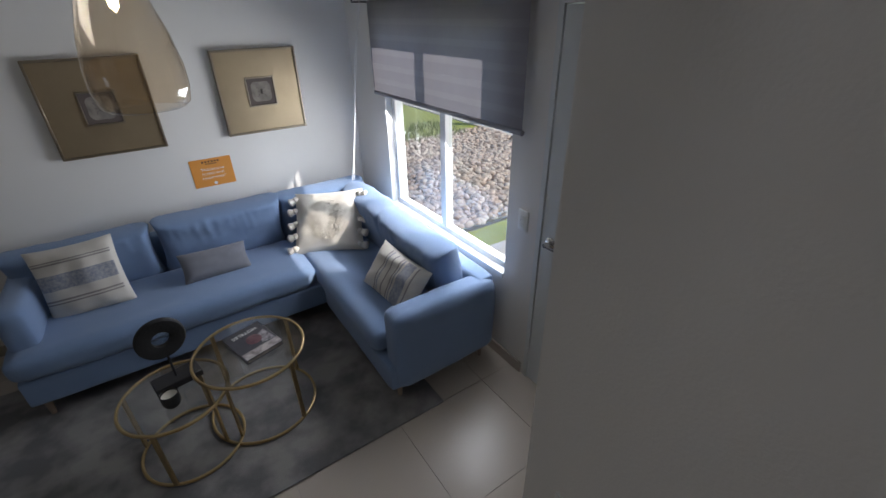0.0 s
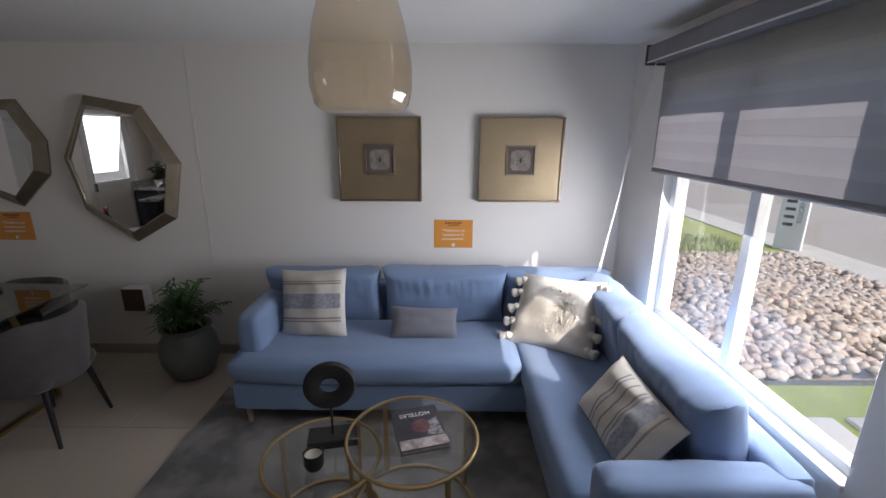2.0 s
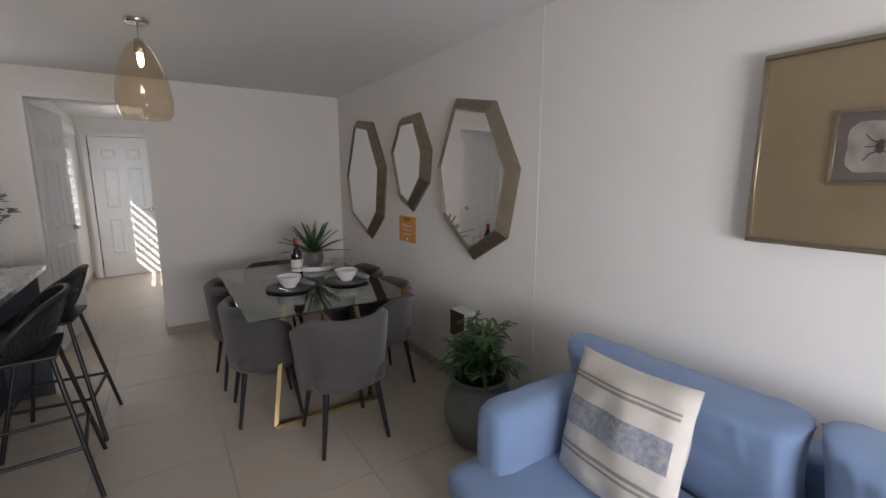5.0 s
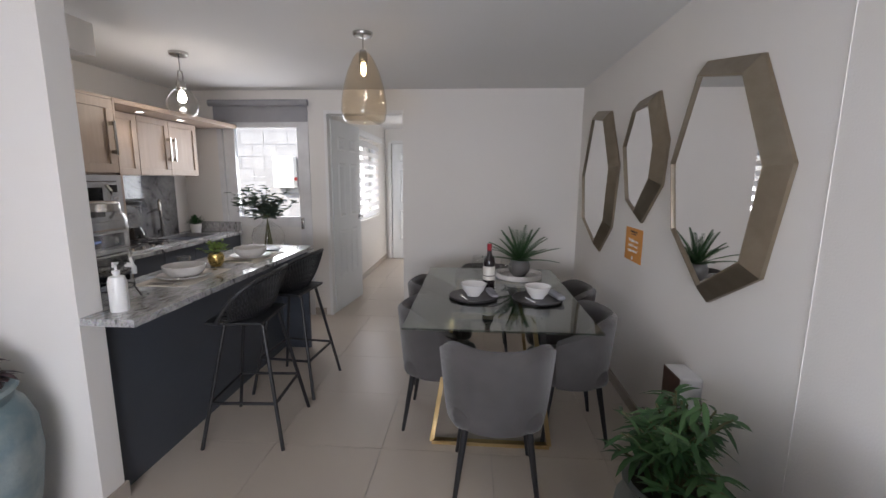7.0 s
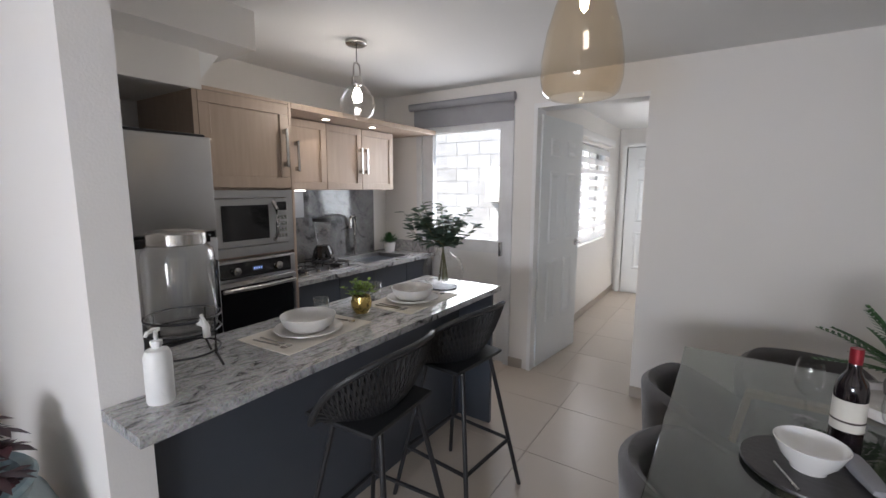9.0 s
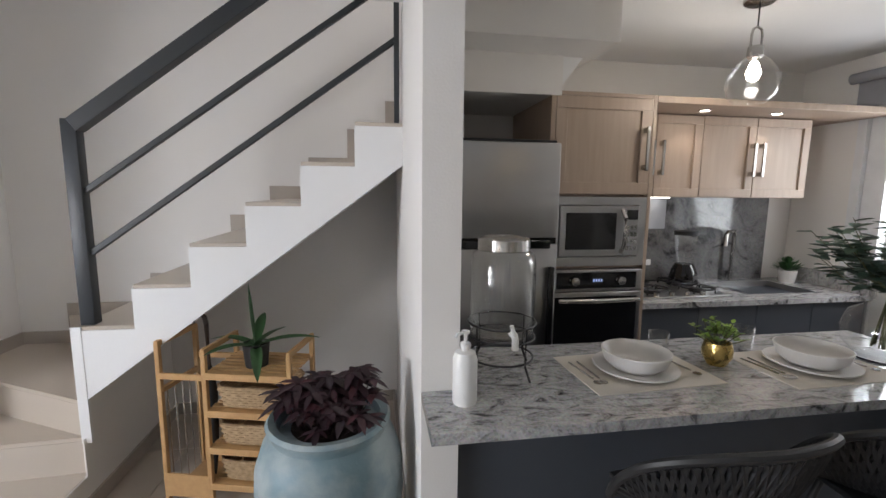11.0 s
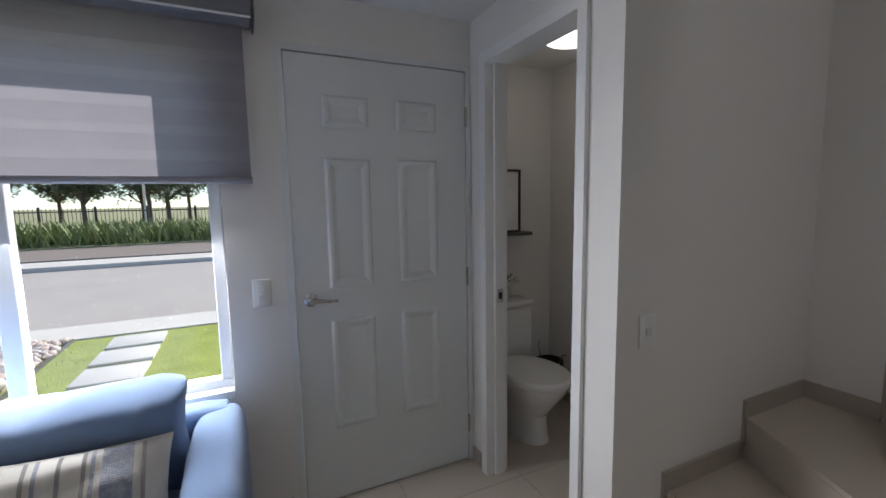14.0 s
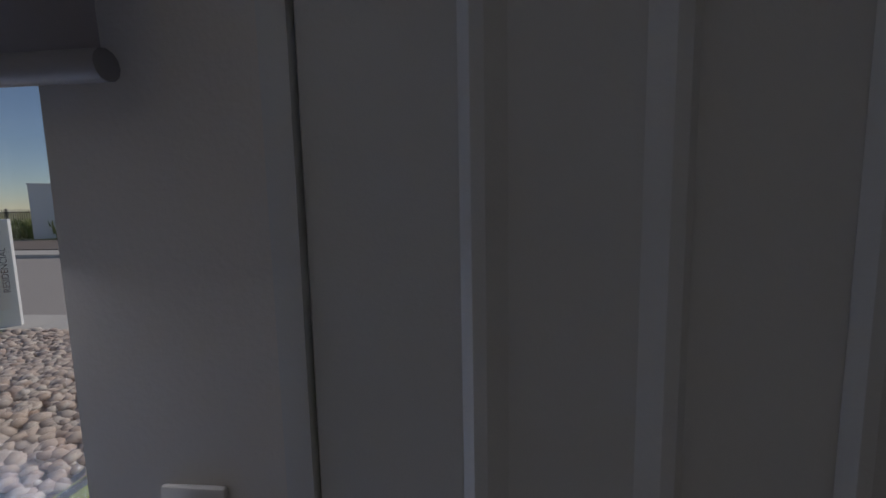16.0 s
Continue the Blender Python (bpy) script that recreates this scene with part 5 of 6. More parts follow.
ov = thing("oven", "built-in stainless oven with a black glass door", "oven")
part("control_panel", B(-4.556, -4.04, KY - 0.45, KY + 0.008, 0.985, 1.098, 0.003, 1), STEEL, ov)
part("control_glass", B(-4.52, -4.075, KY + 0.008, KY + 0.011, 1.0, 1.085), BLACKG, ov)
for x in (-4.17, -4.43):
    part("knob", LA([(0.024, 0.0), (0.022, 0.02), (0, 0.022)], 20), CHROME, ov).matrix_local = pose(x, KY + 0.011, 1.04, -90)
part("display", B(-4.33, -4.27, KY + 0.011, KY + 0.0125, 1.03, 1.055), mat("display_glass", (0.06, 0.07, 0.08), 0.2), ov)
part("clock_digits", pieces(*[(-4.326 + 0.014 * q, -4.318 + 0.014 * q, KY + 0.0125, KY + 0.0132, 1.036, 1.049) for q in range(4)]), glow_mat("blue_clock_glow", (0.15, 0.35, 1.0), 0.25), ov, "lit blue clock digits", 0)
part("door", B(-4.556, -4.04, KY - 0.45, KY + 0.01, 0.51, 0.98, 0.003, 1), STEEL, ov)
part("door_glass", B(-4.53, -4.066, KY + 0.01, KY + 0.013, 0.53, 0.955), BLACKG, ov)
part("handle", T([(-4.52, KY + 0.05, 0.945), (-4.3, KY + 0.055, 0.942), (-4.076, KY + 0.05, 0.945)], 0.012, 10), CHROME, ov)

upper = thing("wall_cabinet", "greige oak wall cabinets with paired bar handles", "cabinet")
part("body", B(-5.80, -4.582, -4.065, -3.74, 1.475, 1.95), OAK, upper)
part("canopy_board", B(-6.09, -4.58, -4.065, KY, 1.955, 1.99, 0.002, 1), OAK, upper)
xs = (-4.585, -4.76, -5.06, -5.42, -5.80)
for i in range(4):
    hx = xs[i + 1] + 0.03 if i % 2 == 0 else xs[i] - 0.03
    door_front(upper, xs[i + 1] + 0.002, xs[i] - 0.002, 1.478, 1.948, -3.72, OAK, 0.05, handle=(hx, 1.60, 1.80))
for x in (-4.96, -5.42):
    dl = thing("downlight", "small round recessed downlight, lit", "downlight", (x, -3.6, 1.955), 0, "cabinet downlights")
    part("rim", LA([(0.034, 0.0), (0.034, -0.004), (0.026, -0.005), (0.026, -0.001)], 20, cap=False), CHROME, dl)
    part("lens", LA([(0.0, -0.002), (0.026, -0.002)], 20, cap=False), LAMPG, dl)
    d = bpy.data.lights.new("downlight_beam", 'SPOT')
    d.energy, d.spot_size, d.color, d.shadow_soft_size = 0.6, radians(100), (1.0, 0.9, 0.78), 0.025
    new("downlight_beam", d).matrix_world = look((x, -3.6, 1.945), (x, -3.62, 0))
ul = thing("under_cabinet_light", "slim lit strip below the wall cabinet", "light strip")
part("strip", B(-5.05, -4.65, -4.0, -3.95, 1.466, 1.474), glow_mat("strip_glow", (1.0, 0.97, 0.92), 2.0), ul)

lower = thing("base_cabinet", "slate-blue base cabinets below the granite counter", "cabinet")
for i in range(4):
    x1 = -4.582 - 0.378 * i
    part("door", B(x1 - 0.374, x1, -3.53, -3.51, 0.1, 0.865, 0.002, 1), NAVY, lower)
part("carcass", B(-6.09, -4.582, -4.06, -3.532, 0.1, 0.868), NAVY, lower)
part("plinth", B(-6.09, -4.582, -4.06, -3.58, 0.0, 0.098), NAVY, lower)
ct = thing("kitchen_counter", "grey granite kitchen counter with upstand", "worktop")
part("slab", pieces((-5.36, -4.582, -4.06, -3.48, 0.87, 0.9), (-6.095, -5.86, -4.06, -3.48, 0.87, 0.9), (-5.86, -5.36, -3.6, -3.48, 0.87, 0.9), (-5.86, -5.36, -4.06, -3.96, 0.87, 0.9)), GRANITE, ct, "", 0)
part("upstand", pieces((-6.095, -6.075, -4.05, -3.49, 0.9, 1.0)), GRANITE, ct, "", 0)
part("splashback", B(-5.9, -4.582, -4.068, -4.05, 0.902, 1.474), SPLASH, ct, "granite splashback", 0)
sink = thing("sink", "stainless steel sink set in the counter", "sink")
part("basin", pieces((-5.86, -5.36, -3.96, -3.6, 0.72, 0.73), (-5.86, -5.85, -3.96, -3.6, 0.73, 0.902), (-5.37, -5.36, -3.96, -3.6, 0.73, 0.902), (-5.85, -5.37, -3.96, -3.95, 0.73, 0.902), (-5.85, -5.37, -3.61, -3.6, 0.73, 0.902)), STEEL, sink)
part("tap", T([(-5.6, -4.0, 0.9), (-5.6, -4.0, 1.2), (-5.59, -3.985, 1.235), (-5.56, -3.96, 1.25), (-5.45, -3.89, 1.25), (-5.42, -3.87, 1.235), (-5.415, -3.865, 1.16)], 0.013, 10), CHROME, sink, "tall square-bent steel tap")
hob = thing("gas_hob", "black gas hob with cast grates on the counter", "hob")
part("glass_plate", B(-5.22, -4.62, -3.98, -3.56, 0.9, 0.912, 0.003, 1), STEEL, hob)
for x in (-4.77, -5.07):
    for y in (-3.67, -3.87):
        part("burner", LA([(0.0, 0.012), (0.045, 0.012), (0.045, 0.026), (0.03, 0.032), (0, 0.032)], 20, (x, y, 0.9)), BLACKM, hob)
        bm = bmesh.new()
        for a in range(4):
            an = a * math.pi / 2 + 0.785
            tube(bm, [(x + 0.1 * math.cos(an), y + 0.09 * math.sin(an), 0.913), (x + 0.1 * math.cos(an), y + 0.09 * math.sin(an), 0.945), (x + 0.02 * math.cos(an), y + 0.02 * math.sin(an), 0.945)], 0.006, 5)
        tube(bm, [(x + 0.1 * math.cos(a), y + 0.09 * math.sin(a), 0.94) for a in (2 * math.pi * k / 12 for k in range(12))], 0.005, 5, None, True)
        part("grate", bm, BLACKM, hob)
for k in range(4):
    part("knob", LA([(0.016, 0.0), (0.014, 0.022), (0, 0.022)], 14, (-4.74 - 0.1 * k, -3.585, 0.912)), CHROME, hob)

kt = thing("blender", "black countertop blender with a glass jug", "blender", (-5.17, -3.92, 0.9), 20)
part("motor_base", LA([(0.0, 0.0), (0.085, 0.0), (0.09, 0.03), (0.075, 0.1), (0.055, 0.14), (0, 0.14)], 24), BLACKG, kt)
part("badge", B(-0.03, 0.03, 0.078, 0.086, 0.03, 0.07), CHROME, kt)
part("jug", LA([(0.045, 0.14), (0.065, 0.25), (0.07, 0.33)], 24, cap=False), CLEAR, kt)
part("lid", LA([(0.0, 0.33), (0.073, 0.33), (0.073, 0.355), (0.03, 0.36), (0, 0.36)], 24), PLAST, kt)
so = thing("wall_socket", "white wall socket on the splashback", "socket", (-4.98, -4.05, 1.03))
part("plate", B(-0.035, 0.035, 0.0, 0.008, -0.02, 0.02, 0.003, 1), WHITE, so)
kc = thing("notice_card", "small orange notice card on the splashback", "sign", (-4.80, -4.049, 1.16), 0, "orange notice cards")
part("board", B(0, 0.13, 0.0, 0.004, 0, 0.17), ORANGE, kc)
part("print_bars", pieces((0.02, 0.11, 0.004, 0.005, 0.1, 0.11), (0.02, 0.11, 0.004, 0.005, 0.08, 0.09), (0.02, 0.11, 0.004, 0.005, 0.06, 0.07)), WHITEP, kc)
ws = thing("wall_sheet", "pale blank sheet on the splashback", "sheet", (-5.1, -4.049, 1.26))
part("sheet", B(0, 0.28, 0.0, 0.003, 0, 0.2), mat("pale_film", (0.45, 0.47, 0.5), 0.15), ws)

hp = pot([(0.0, 0.0), (0.045, 0.0), (0.058, 0.085), (0.053, 0.085), (0.045, 0.07), (0, 0.07)], PORC, "potted_herb", "dense green herb in a small white pot", (-5.95, -3.9, 0.9))
random.seed(4)
bm = bmesh.new()
for i in range(260):
    a, e = random.uniform(0, 6.283), random.uniform(0.1, 1.5)
    d = Vector((math.cos(a) * math.cos(e), math.sin(a) * math.cos(e), math.sin(e)))
    leaf(bm, Vector((0, 0, 0.08)) + d * random.uniform(0.01, 0.075), d + Vector((0, 0, 0.3)), 0.04, 0.014, 0.2, 2)
part("leaves", bm, LEAF, hp)

fr = thing("refrigerator", "stainless two-door refrigerator with dark handles", "refrigerator")
part("body", B(-4.0, -3.42, -4.04, -3.36, 0.03, 1.715, 0.004, 1), mat("fridge_side", (0.2, 0.2, 0.2), 0.5), fr)
part("freezer_door", B(-4.0, -3.42, -3.358, -3.3, 1.285, 1.72, 0.008, 2), STEEL, fr)
part("fridge_door", B(-4.0, -3.42, -3.358, -3.3, 0.06, 1.255, 0.008, 2), STEEL, fr)
part("handle_recess", B(-3.995, -3.425, -3.35, -3.312, 1.256, 1.284), BLACKG, fr)
part("handle", B(-3.96, -3.46, -3.3, -3.285, 1.235, 1.275, 0.004, 1), BLACKG, fr)
part("door_handle", B(-3.98, -3.955, -3.3, -3.27, 0.75, 1.15, 0.006, 2), BLACKG, fr)
part("top_cover", B(-3.99, -3.43, -3.9, -3.33, 1.7205, 1.735, 0.003, 1), BLACKM, fr)

# things on the bar
sd = thing("soap_dispenser", "frosted plastic pump bottle on the granite bar", "dispenser", (-3.40, -2.54, 0.9), 30)
part("bottle", LA([(0.0, 0.0), (0.033, 0.0), (0.035, 0.006), (0.035, 0.13), (0.028, 0.15), (0.012, 0.156), (0.012, 0.165), (0, 0.165)], 24), FROST, sd)
part("pump", LA([(0.015, 0.163), (0.015, 0.175), (0.005, 0.178), (0.005, 0.2), (0.012, 0.203), (0.012, 0.21), (0, 0.211)], 14), WHITE, sd)
part("spout", T([(0, 0, 0.206), (0.03, 0, 0.206), (0.037, 0, 0.198)], 0.005, 8), WHITE, sd)

jar = thing("drink_dispenser", "large clear glass drink dispenser with metal lid on wire stand", "dispenser", (-3.565, -2.74, 0.9))
part("glass_jar", LA([(0.0, 0.122), (0.085, 0.122), (0.102, 0.135), (0.106, 0.16), (0.106, 0.37), (0.1, 0.395), (0.082, 0.41), (0.078, 0.415)], 36, cap=False), CLEAR, jar)
part("glass_inner", LA([(0.078, 0.415), (0.096, 0.39), (0.102, 0.37), (0.102, 0.16), (0.095, 0.14), (0.0, 0.13)], 36, cap=False), CLEAR, jar)
part("lid", LA([(0.0, 0.452), (0.05, 0.455), (0.076, 0.452), (0.084, 0.445), (0.085, 0.412), (0.082, 0.41)], 32), CHROME, jar, "brushed metal screw lid")
part("tap", T([(0.0, 0.105, 0.165), (0.0, 0.135, 0.165), (0.0, 0.142, 0.155), (0.0, 0.142, 0.125)], 0.011, 10), FROST, jar, "clear plastic tap")
part("tap_lever", T([(0.0, 0.14, 0.165), (0.012, 0.14, 0.2)], 0.006, 8), FROST, jar)
for z, r in ((0.125, 0.108), (0.172, 0.112), (0.055, 0.105)):
    part("stand_ring", T([(r * math.cos(a), r * math.sin(a), z) for a in (2 * math.pi * k / 32 for k in range(32))], 0.0035, 6, None, True), BLACKM, jar)
for k in range(4):
    a = k * math.pi / 2 + 0.5
    part("stand_leg", T([(0.11 * math.cos(a), 0.11 * math.sin(a), 0.172), (0.106 * math.cos(a), 0.106 * math.sin(a), 0.05), (0.13 * math.cos(a), 0.13 * math.sin(a), 0.003)], 0.004, 6), BLACKM, jar)


def place_setting(x, y, turn):
    m = pose(x, y, 0.9, 0, 0, turn)
    pm = solid("placemat", B(-0.225, 0.225, -0.15, 0.15, 0.0, 0.003), LINEN, "cream woven placemat on the granite bar", "placemat", (x, y, 0.9), turn, "placemats")
    for lbl, prof, z in (("shallow white plate on a placemat", [(0.0, 0.0), (0.08, 0.0), (0.138, 0.014), (0.137, 0.018), (0.07, 0.006), (0, 0.005)], 0.903),
                         ("white stoneware bowl on a plate", [(0.0, 0.0), (0.07, 0.0), (0.1, 0.026), (0.112, 0.062), (0.108, 0.064), (0.095, 0.03), (0.065, 0.008), (0, 0.007)], 0.909)):
        b = thing("plate" if z < 0.905 else "bowl", lbl, "plate" if z < 0.905 else "bowl", (x, y, z))
        part("body", LA(prof, 36), STONEW, b)
    for k, (dx, nm) in enumerate(((0.165, "spoon"), (0.19, "spoon"), (-0.17, "fork"))):
        p = m @ Vector((dx, 0.0, 0.0045))
        u = thing(nm, "steel %s on a placemat" % nm, nm, tuple(p), turn + 4 * k)
        bm = T([(0, -0.09, 0), (0, 0.03, 0.001), (0, 0.05, 0.002)], 0.0035, 6, 0.003)
        lathe(bm, [(0.0, -0.001), (0.014, 0.0), (0.014, 0.002), (0.0, 0.003)], 12, (0, 0.075, 0))
        bmesh.ops.scale(bm, vec=(1, 1.0, 1), verts=bm.verts)
        part("utensil", bm, CHROME, u)


place_setting(-4.02, -2.68, 3)
place_setting(-4.66, -2.63, 2)
for x, y in ((-4.19, -2.80), (-4.57, -2.82)):
    tg = thing("tumbler", "clear glass tumbler on the granite bar", "glass", (x, y, 0.9), 0, "tumblers")
    part("cup", LA([(0.0, 0.004), (0.032, 0.004), (0.037, 0.085), (0.035, 0.085), (0.031, 0.012), (0, 0.012)], 24), CLEAR, tg)
    part("rim", T([(0.036 * math.cos(a), 0.036 * math.sin(a), 0.085) for a in (2 * math.pi * k / 20 for k in range(20))], 0.0018, 5, None, True), CLEAR, tg)

gp = pot([(0.0, 0.0), (0.03, 0.0), (0.047, 0.03), (0.049, 0.055), (0.042, 0.082), (0.039, 0.082), (0.036, 0.06), (0, 0.06)], BRASSPOT, "potted_shrub", "small lime-green shrub in a gold pot on the bar", (-4.34, -2.69, 0.9))
random.seed(9)
bm, st = bmesh.new(), bmesh.new()
for i in range(26):
    a, e = random.uniform(0, 6.283), random.uniform(0.35, 1.5)
    d = Vector((math.cos(a) * math.cos(e), math.sin(a) * math.cos(e), math.sin(e)))
    ln = random.uniform(0.06, 0.11)
    tube(st, [(0, 0, 0.06), Vector((0, 0, 0.07)) + d * ln], 0.0015, 4)
    for k in range(8):
        b = random.uniform(0, 6.283)
        leaf(bm, Vector((0, 0, 0.075)) + d * ln * random.uniform(0.5, 1.0), d * 0.5 + Vector((math.cos(b), math.sin(b), 0.3)), 0.022, 0.016, 0.2, 2)
part("leaves", bm, LIME, gp); part("stem", st, STEM, gp)

va = thing("glass_vase", "round clear glass vase on the granite bar", "vase", (-5.0, -2.66, 0.9))
part("globe", LA([(0.0, 0.004), (0.07, 0.004), (0.115, 0.05), (0.125, 0.11), (0.105, 0.17), (0.05, 0.205), (0.036, 0.225), (0.036, 0.255), (0.042, 0.265)], 36, cap=False), CLEAR, va)
part("base_dish", LA([(0.0, 0.0), (0.085, 0.0), (0.09, 0.006), (0, 0.005)], 28), SLATE, va)
eu = thing("eucalyptus_bunch", "bunch of eucalyptus branches in the glass vase", "branches", (-5.0, -2.66, 0.91))
random.seed(14)
bm, st = bmesh.new(), bmesh.new()
for i in range(26):
    a, sp = random.uniform(0, 6.283), random.uniform(0.06, 0.25)
    h = random.uniform(0.38, 0.56) - sp * 0.35
    pts = [Vector((0.03 * math.cos(a + 2), 0.03 * math.sin(a + 2), 0.03)), Vector((0, 0, 0.24)), Vector((sp * 0.5 * math.cos(a), sp * 0.5 * math.sin(a), h * 0.72)), Vector((sp * math.cos(a), sp * math.sin(a), h))]
    tube(st, pts, 0.0025, 5, 0.0012)
    for k in range(20):
        t = random.uniform(0.1, 1.0)
        p = pts[2].lerp(pts[3], t) if k % 3 else pts[1].lerp(pts[2], 0.4 + 0.6 * t)
        b = random.uniform(0, 6.283)
        leaf(bm, p, (math.cos(b), math.sin(b), random.uniform(-0.1, 0.6)), random.uniform(0.04, 0.066), random.uniform(0.036, 0.054), 0.25, 3)
part("leaves", bm, SAGE, eu); part("stem", st, STEM, eu)

kl = thing("pendant_lamp", "clear glass globe pendant with a nickel yoke, lit", "lamp", (-4.79, -3.13, H))
part("canopy", LA([(0.0, 0), (0.062, 0), (0.062, -0.018), (0.05, -0.026), (0, -0.026)], 24), CHROME, kl)
part("cord", T([(0, 0, -0.02), (0, 0, -0.12)], 0.003), BLACKM, kl)
part("yoke", T([(0.026, 0, -0.215), (0.026, 0, -0.15), (0.02, 0, -0.128), (0, 0, -0.118), (-0.02, 0, -0.128), (-0.026, 0, -0.15), (-0.026, 0, -0.215)], 0.005, 8), CHROME, kl)
part("socket", LA([(0.0, -0.195), (0.03, -0.2), (0.032, -0.24), (0.024, -0.25), (0, -0.25)], 16), CHROME, kl)
part("globe", LA([(0.03, -0.24), (0.06, -0.262), (0.098, -0.32), (0.104, -0.36), (0.09, -0.41), (0.062, -0.435)], 36, cap=False), CLEAR, kl)
part("bulb", LA([(0.0, -0.255), (0.013, -0.262), (0.022, -0.285), (0.029, -0.312), (0.02, -0.336), (0.0, -0.342)], 18), BULB, kl)
bulb_lamp("kitchen_bulb_light", (-4.79, -3.13, H - 0.39), 0.95, (1.0, 0.92, 0.8))

rb = thing("roller_blind", "rolled grey blind above the patio door", "blind")
part("roll", T([(-6.05, -3.72, 2.2), (-6.05, -2.70, 2.2)], 0.032, 16), BLINDS, rb)
part("valance", B(-6.085, -6.078, -3.70, -2.72, 2.02, 2.2), BLINDS, rb)
hbz = thing("zebra_blind", "white zebra blind on the corridor window", "blind")
for k in range(9):
    part("dense_band", B(-8.88, -7.38, -2.622, -2.616, 0.9 + 0.125 * k, 0.966 + 0.125 * k), ZWHITE, hbz)
part("cassette", B(-8.92, -7.36, -2.628, -2.56, 2.03, 2.11, 0.01, 2), WHITE, hbz)

# ---- under the stairs ----
sh = thing("bamboo_shelf", "slatted bamboo shelf rack with an umbrella bay", "shelf", (-2.47, -3.52, 0.0), -14)
sh.matrix_world = sh.matrix_world @ Matrix.Diagonal((1, 1, 0.955, 1))
# local x runs along the rack, y away from the room
def post(x, y, h):
    part("post", B(x - 0.011, x + 0.011, y - 0.011, y + 0.011, 0, h, 0.002, 1), BAMBOO, sh)


for x, h in ((-0.34, 0.80), (0.06, 0.80), (0.28, 0.84)):
    for y in (-0.13, 0.13):
        post(x, y, h)
for x, h in ((-0.34, 0.79), (0.06, 0.79), (0.28, 0.82)):
    part("side_rail", B(x - 0.009, x + 0.009, -0.14, 0.14, h, h + 0.028, 0.002, 1), BAMBOO, sh)
for z in (0.12, 0.31, 0.50, 0.69):
    for k in range(7):
        y = -0.115 + 0.038 * k
        part("slat", B(-0.34, 0.06, y - 0.013, y + 0.013, z, z + 0.01), BAMBOO, sh)
    for y in (-0.135, 0.135):
        part("shelf_rail", B(-0.34, 0.06, y - 0.007, y + 0.007, z - 0.022, z + 0.012, 0.002, 1), BAMBOO, sh)
for y in (-0.135, 0.135):
    part("shelf_rail", B(0.06, 0.28, y - 0.007, y + 0.007, 0.66, 0.69, 0.002, 1), BAMBOO, sh)
    part("shelf_rail", B(0.06, 0.28, y - 0.007, y + 0.007, 0.05, 0.17, 0.002, 1), BAMBOO, sh)
part("bottom_board", B(0.07, 0.27, -0.12, 0.12, 0.05, 0.06), BAMBOO, sh)
for k in range(5):
    part("rod", T([(0.27, -0.1 + 0.05 * k, 0.06), (0.27, -0.1 + 0.05 * k, 0.6)], 0.003, 6), CHROME, sh)
part("side_rail", B(0.262, 0.28, -0.13, 0.13, 0.59, 0.615), BAMBOO, sh)


def basket(z):
    p = sh.matrix_world @ Vector((-0.14, 0.0, z))
    b = thing("wicker_basket", "woven seagrass basket on a bamboo shelf", "basket", tuple(p), -14, "baskets on the rack")
    pts, m, n = [], 44, 8
    for q in range(m * n):
        a, t = 2 * math.pi * q / m, q / (m * n - 1)
        hx, hy, zz = 0.15 + 0.025 * t, 0.1 + 0.015 * t, 0.008 + 0.1 * t
        c, s = math.cos(a), math.sin(a)
        k = (abs(c) ** 6 + abs(s) ** 6) ** (-1 / 6)
        wob = 1 + 0.02 * (1 if (q + q // m) % 2 else -1)
        pts.append((hx * c * k * wob, hy * s * k * wob, zz))
    bm = T(pts, 0.0085, 5)
    part("woven_wall", bm, WICKER, b)
    part("base", B(-0.14, 0.14, -0.09, 0.09, 0.0, 0.01), WICKER, b)


for z in (0.132, 0.322, 0.512):
    basket(z)
um = thing("umbrella", "closed black umbrella with a hooked handle in the rack", "umbrella", tuple(sh.matrix_world @ Vector((0.14, -0.02, 0.06))), -14)
part("canopy", LA([(0.004, 0.0), (0.012, 0.05), (0.026, 0.2), (0.032, 0.45), (0.02, 0.56), (0.009, 0.58)], 12), mat("umbrella_cloth", (0.018, 0.018, 0.02), 0.7), um)
part("crook_handle", T([(0, 0, 0.56), (0, 0, 0.79), (0.008, 0, 0.825), (0.035, 0, 0.845), (0.062, 0, 0.83), (0.07, 0, 0.795)], 0.0115, 10), mat("dark_wood_handle", (0.05, 0.03, 0.02), 0.35), um)

pp = sh.matrix_world @ Vector((-0.13, 0.02, 0.70))
spiky("aloe-like green plant in a small black pot on the rack", "potted_aloe", tuple(pp), BLACKM,
      [(0.0, 0.0), (0.05, 0.0), (0.06, 0.1), (0.062, 0.11), (0.055, 0.11), (0.05, 0.09), (0, 0.09)], 7, 0.31, 0.05, 0.1, (1.5, 0.2), LEAF, 33, False, 0.3)

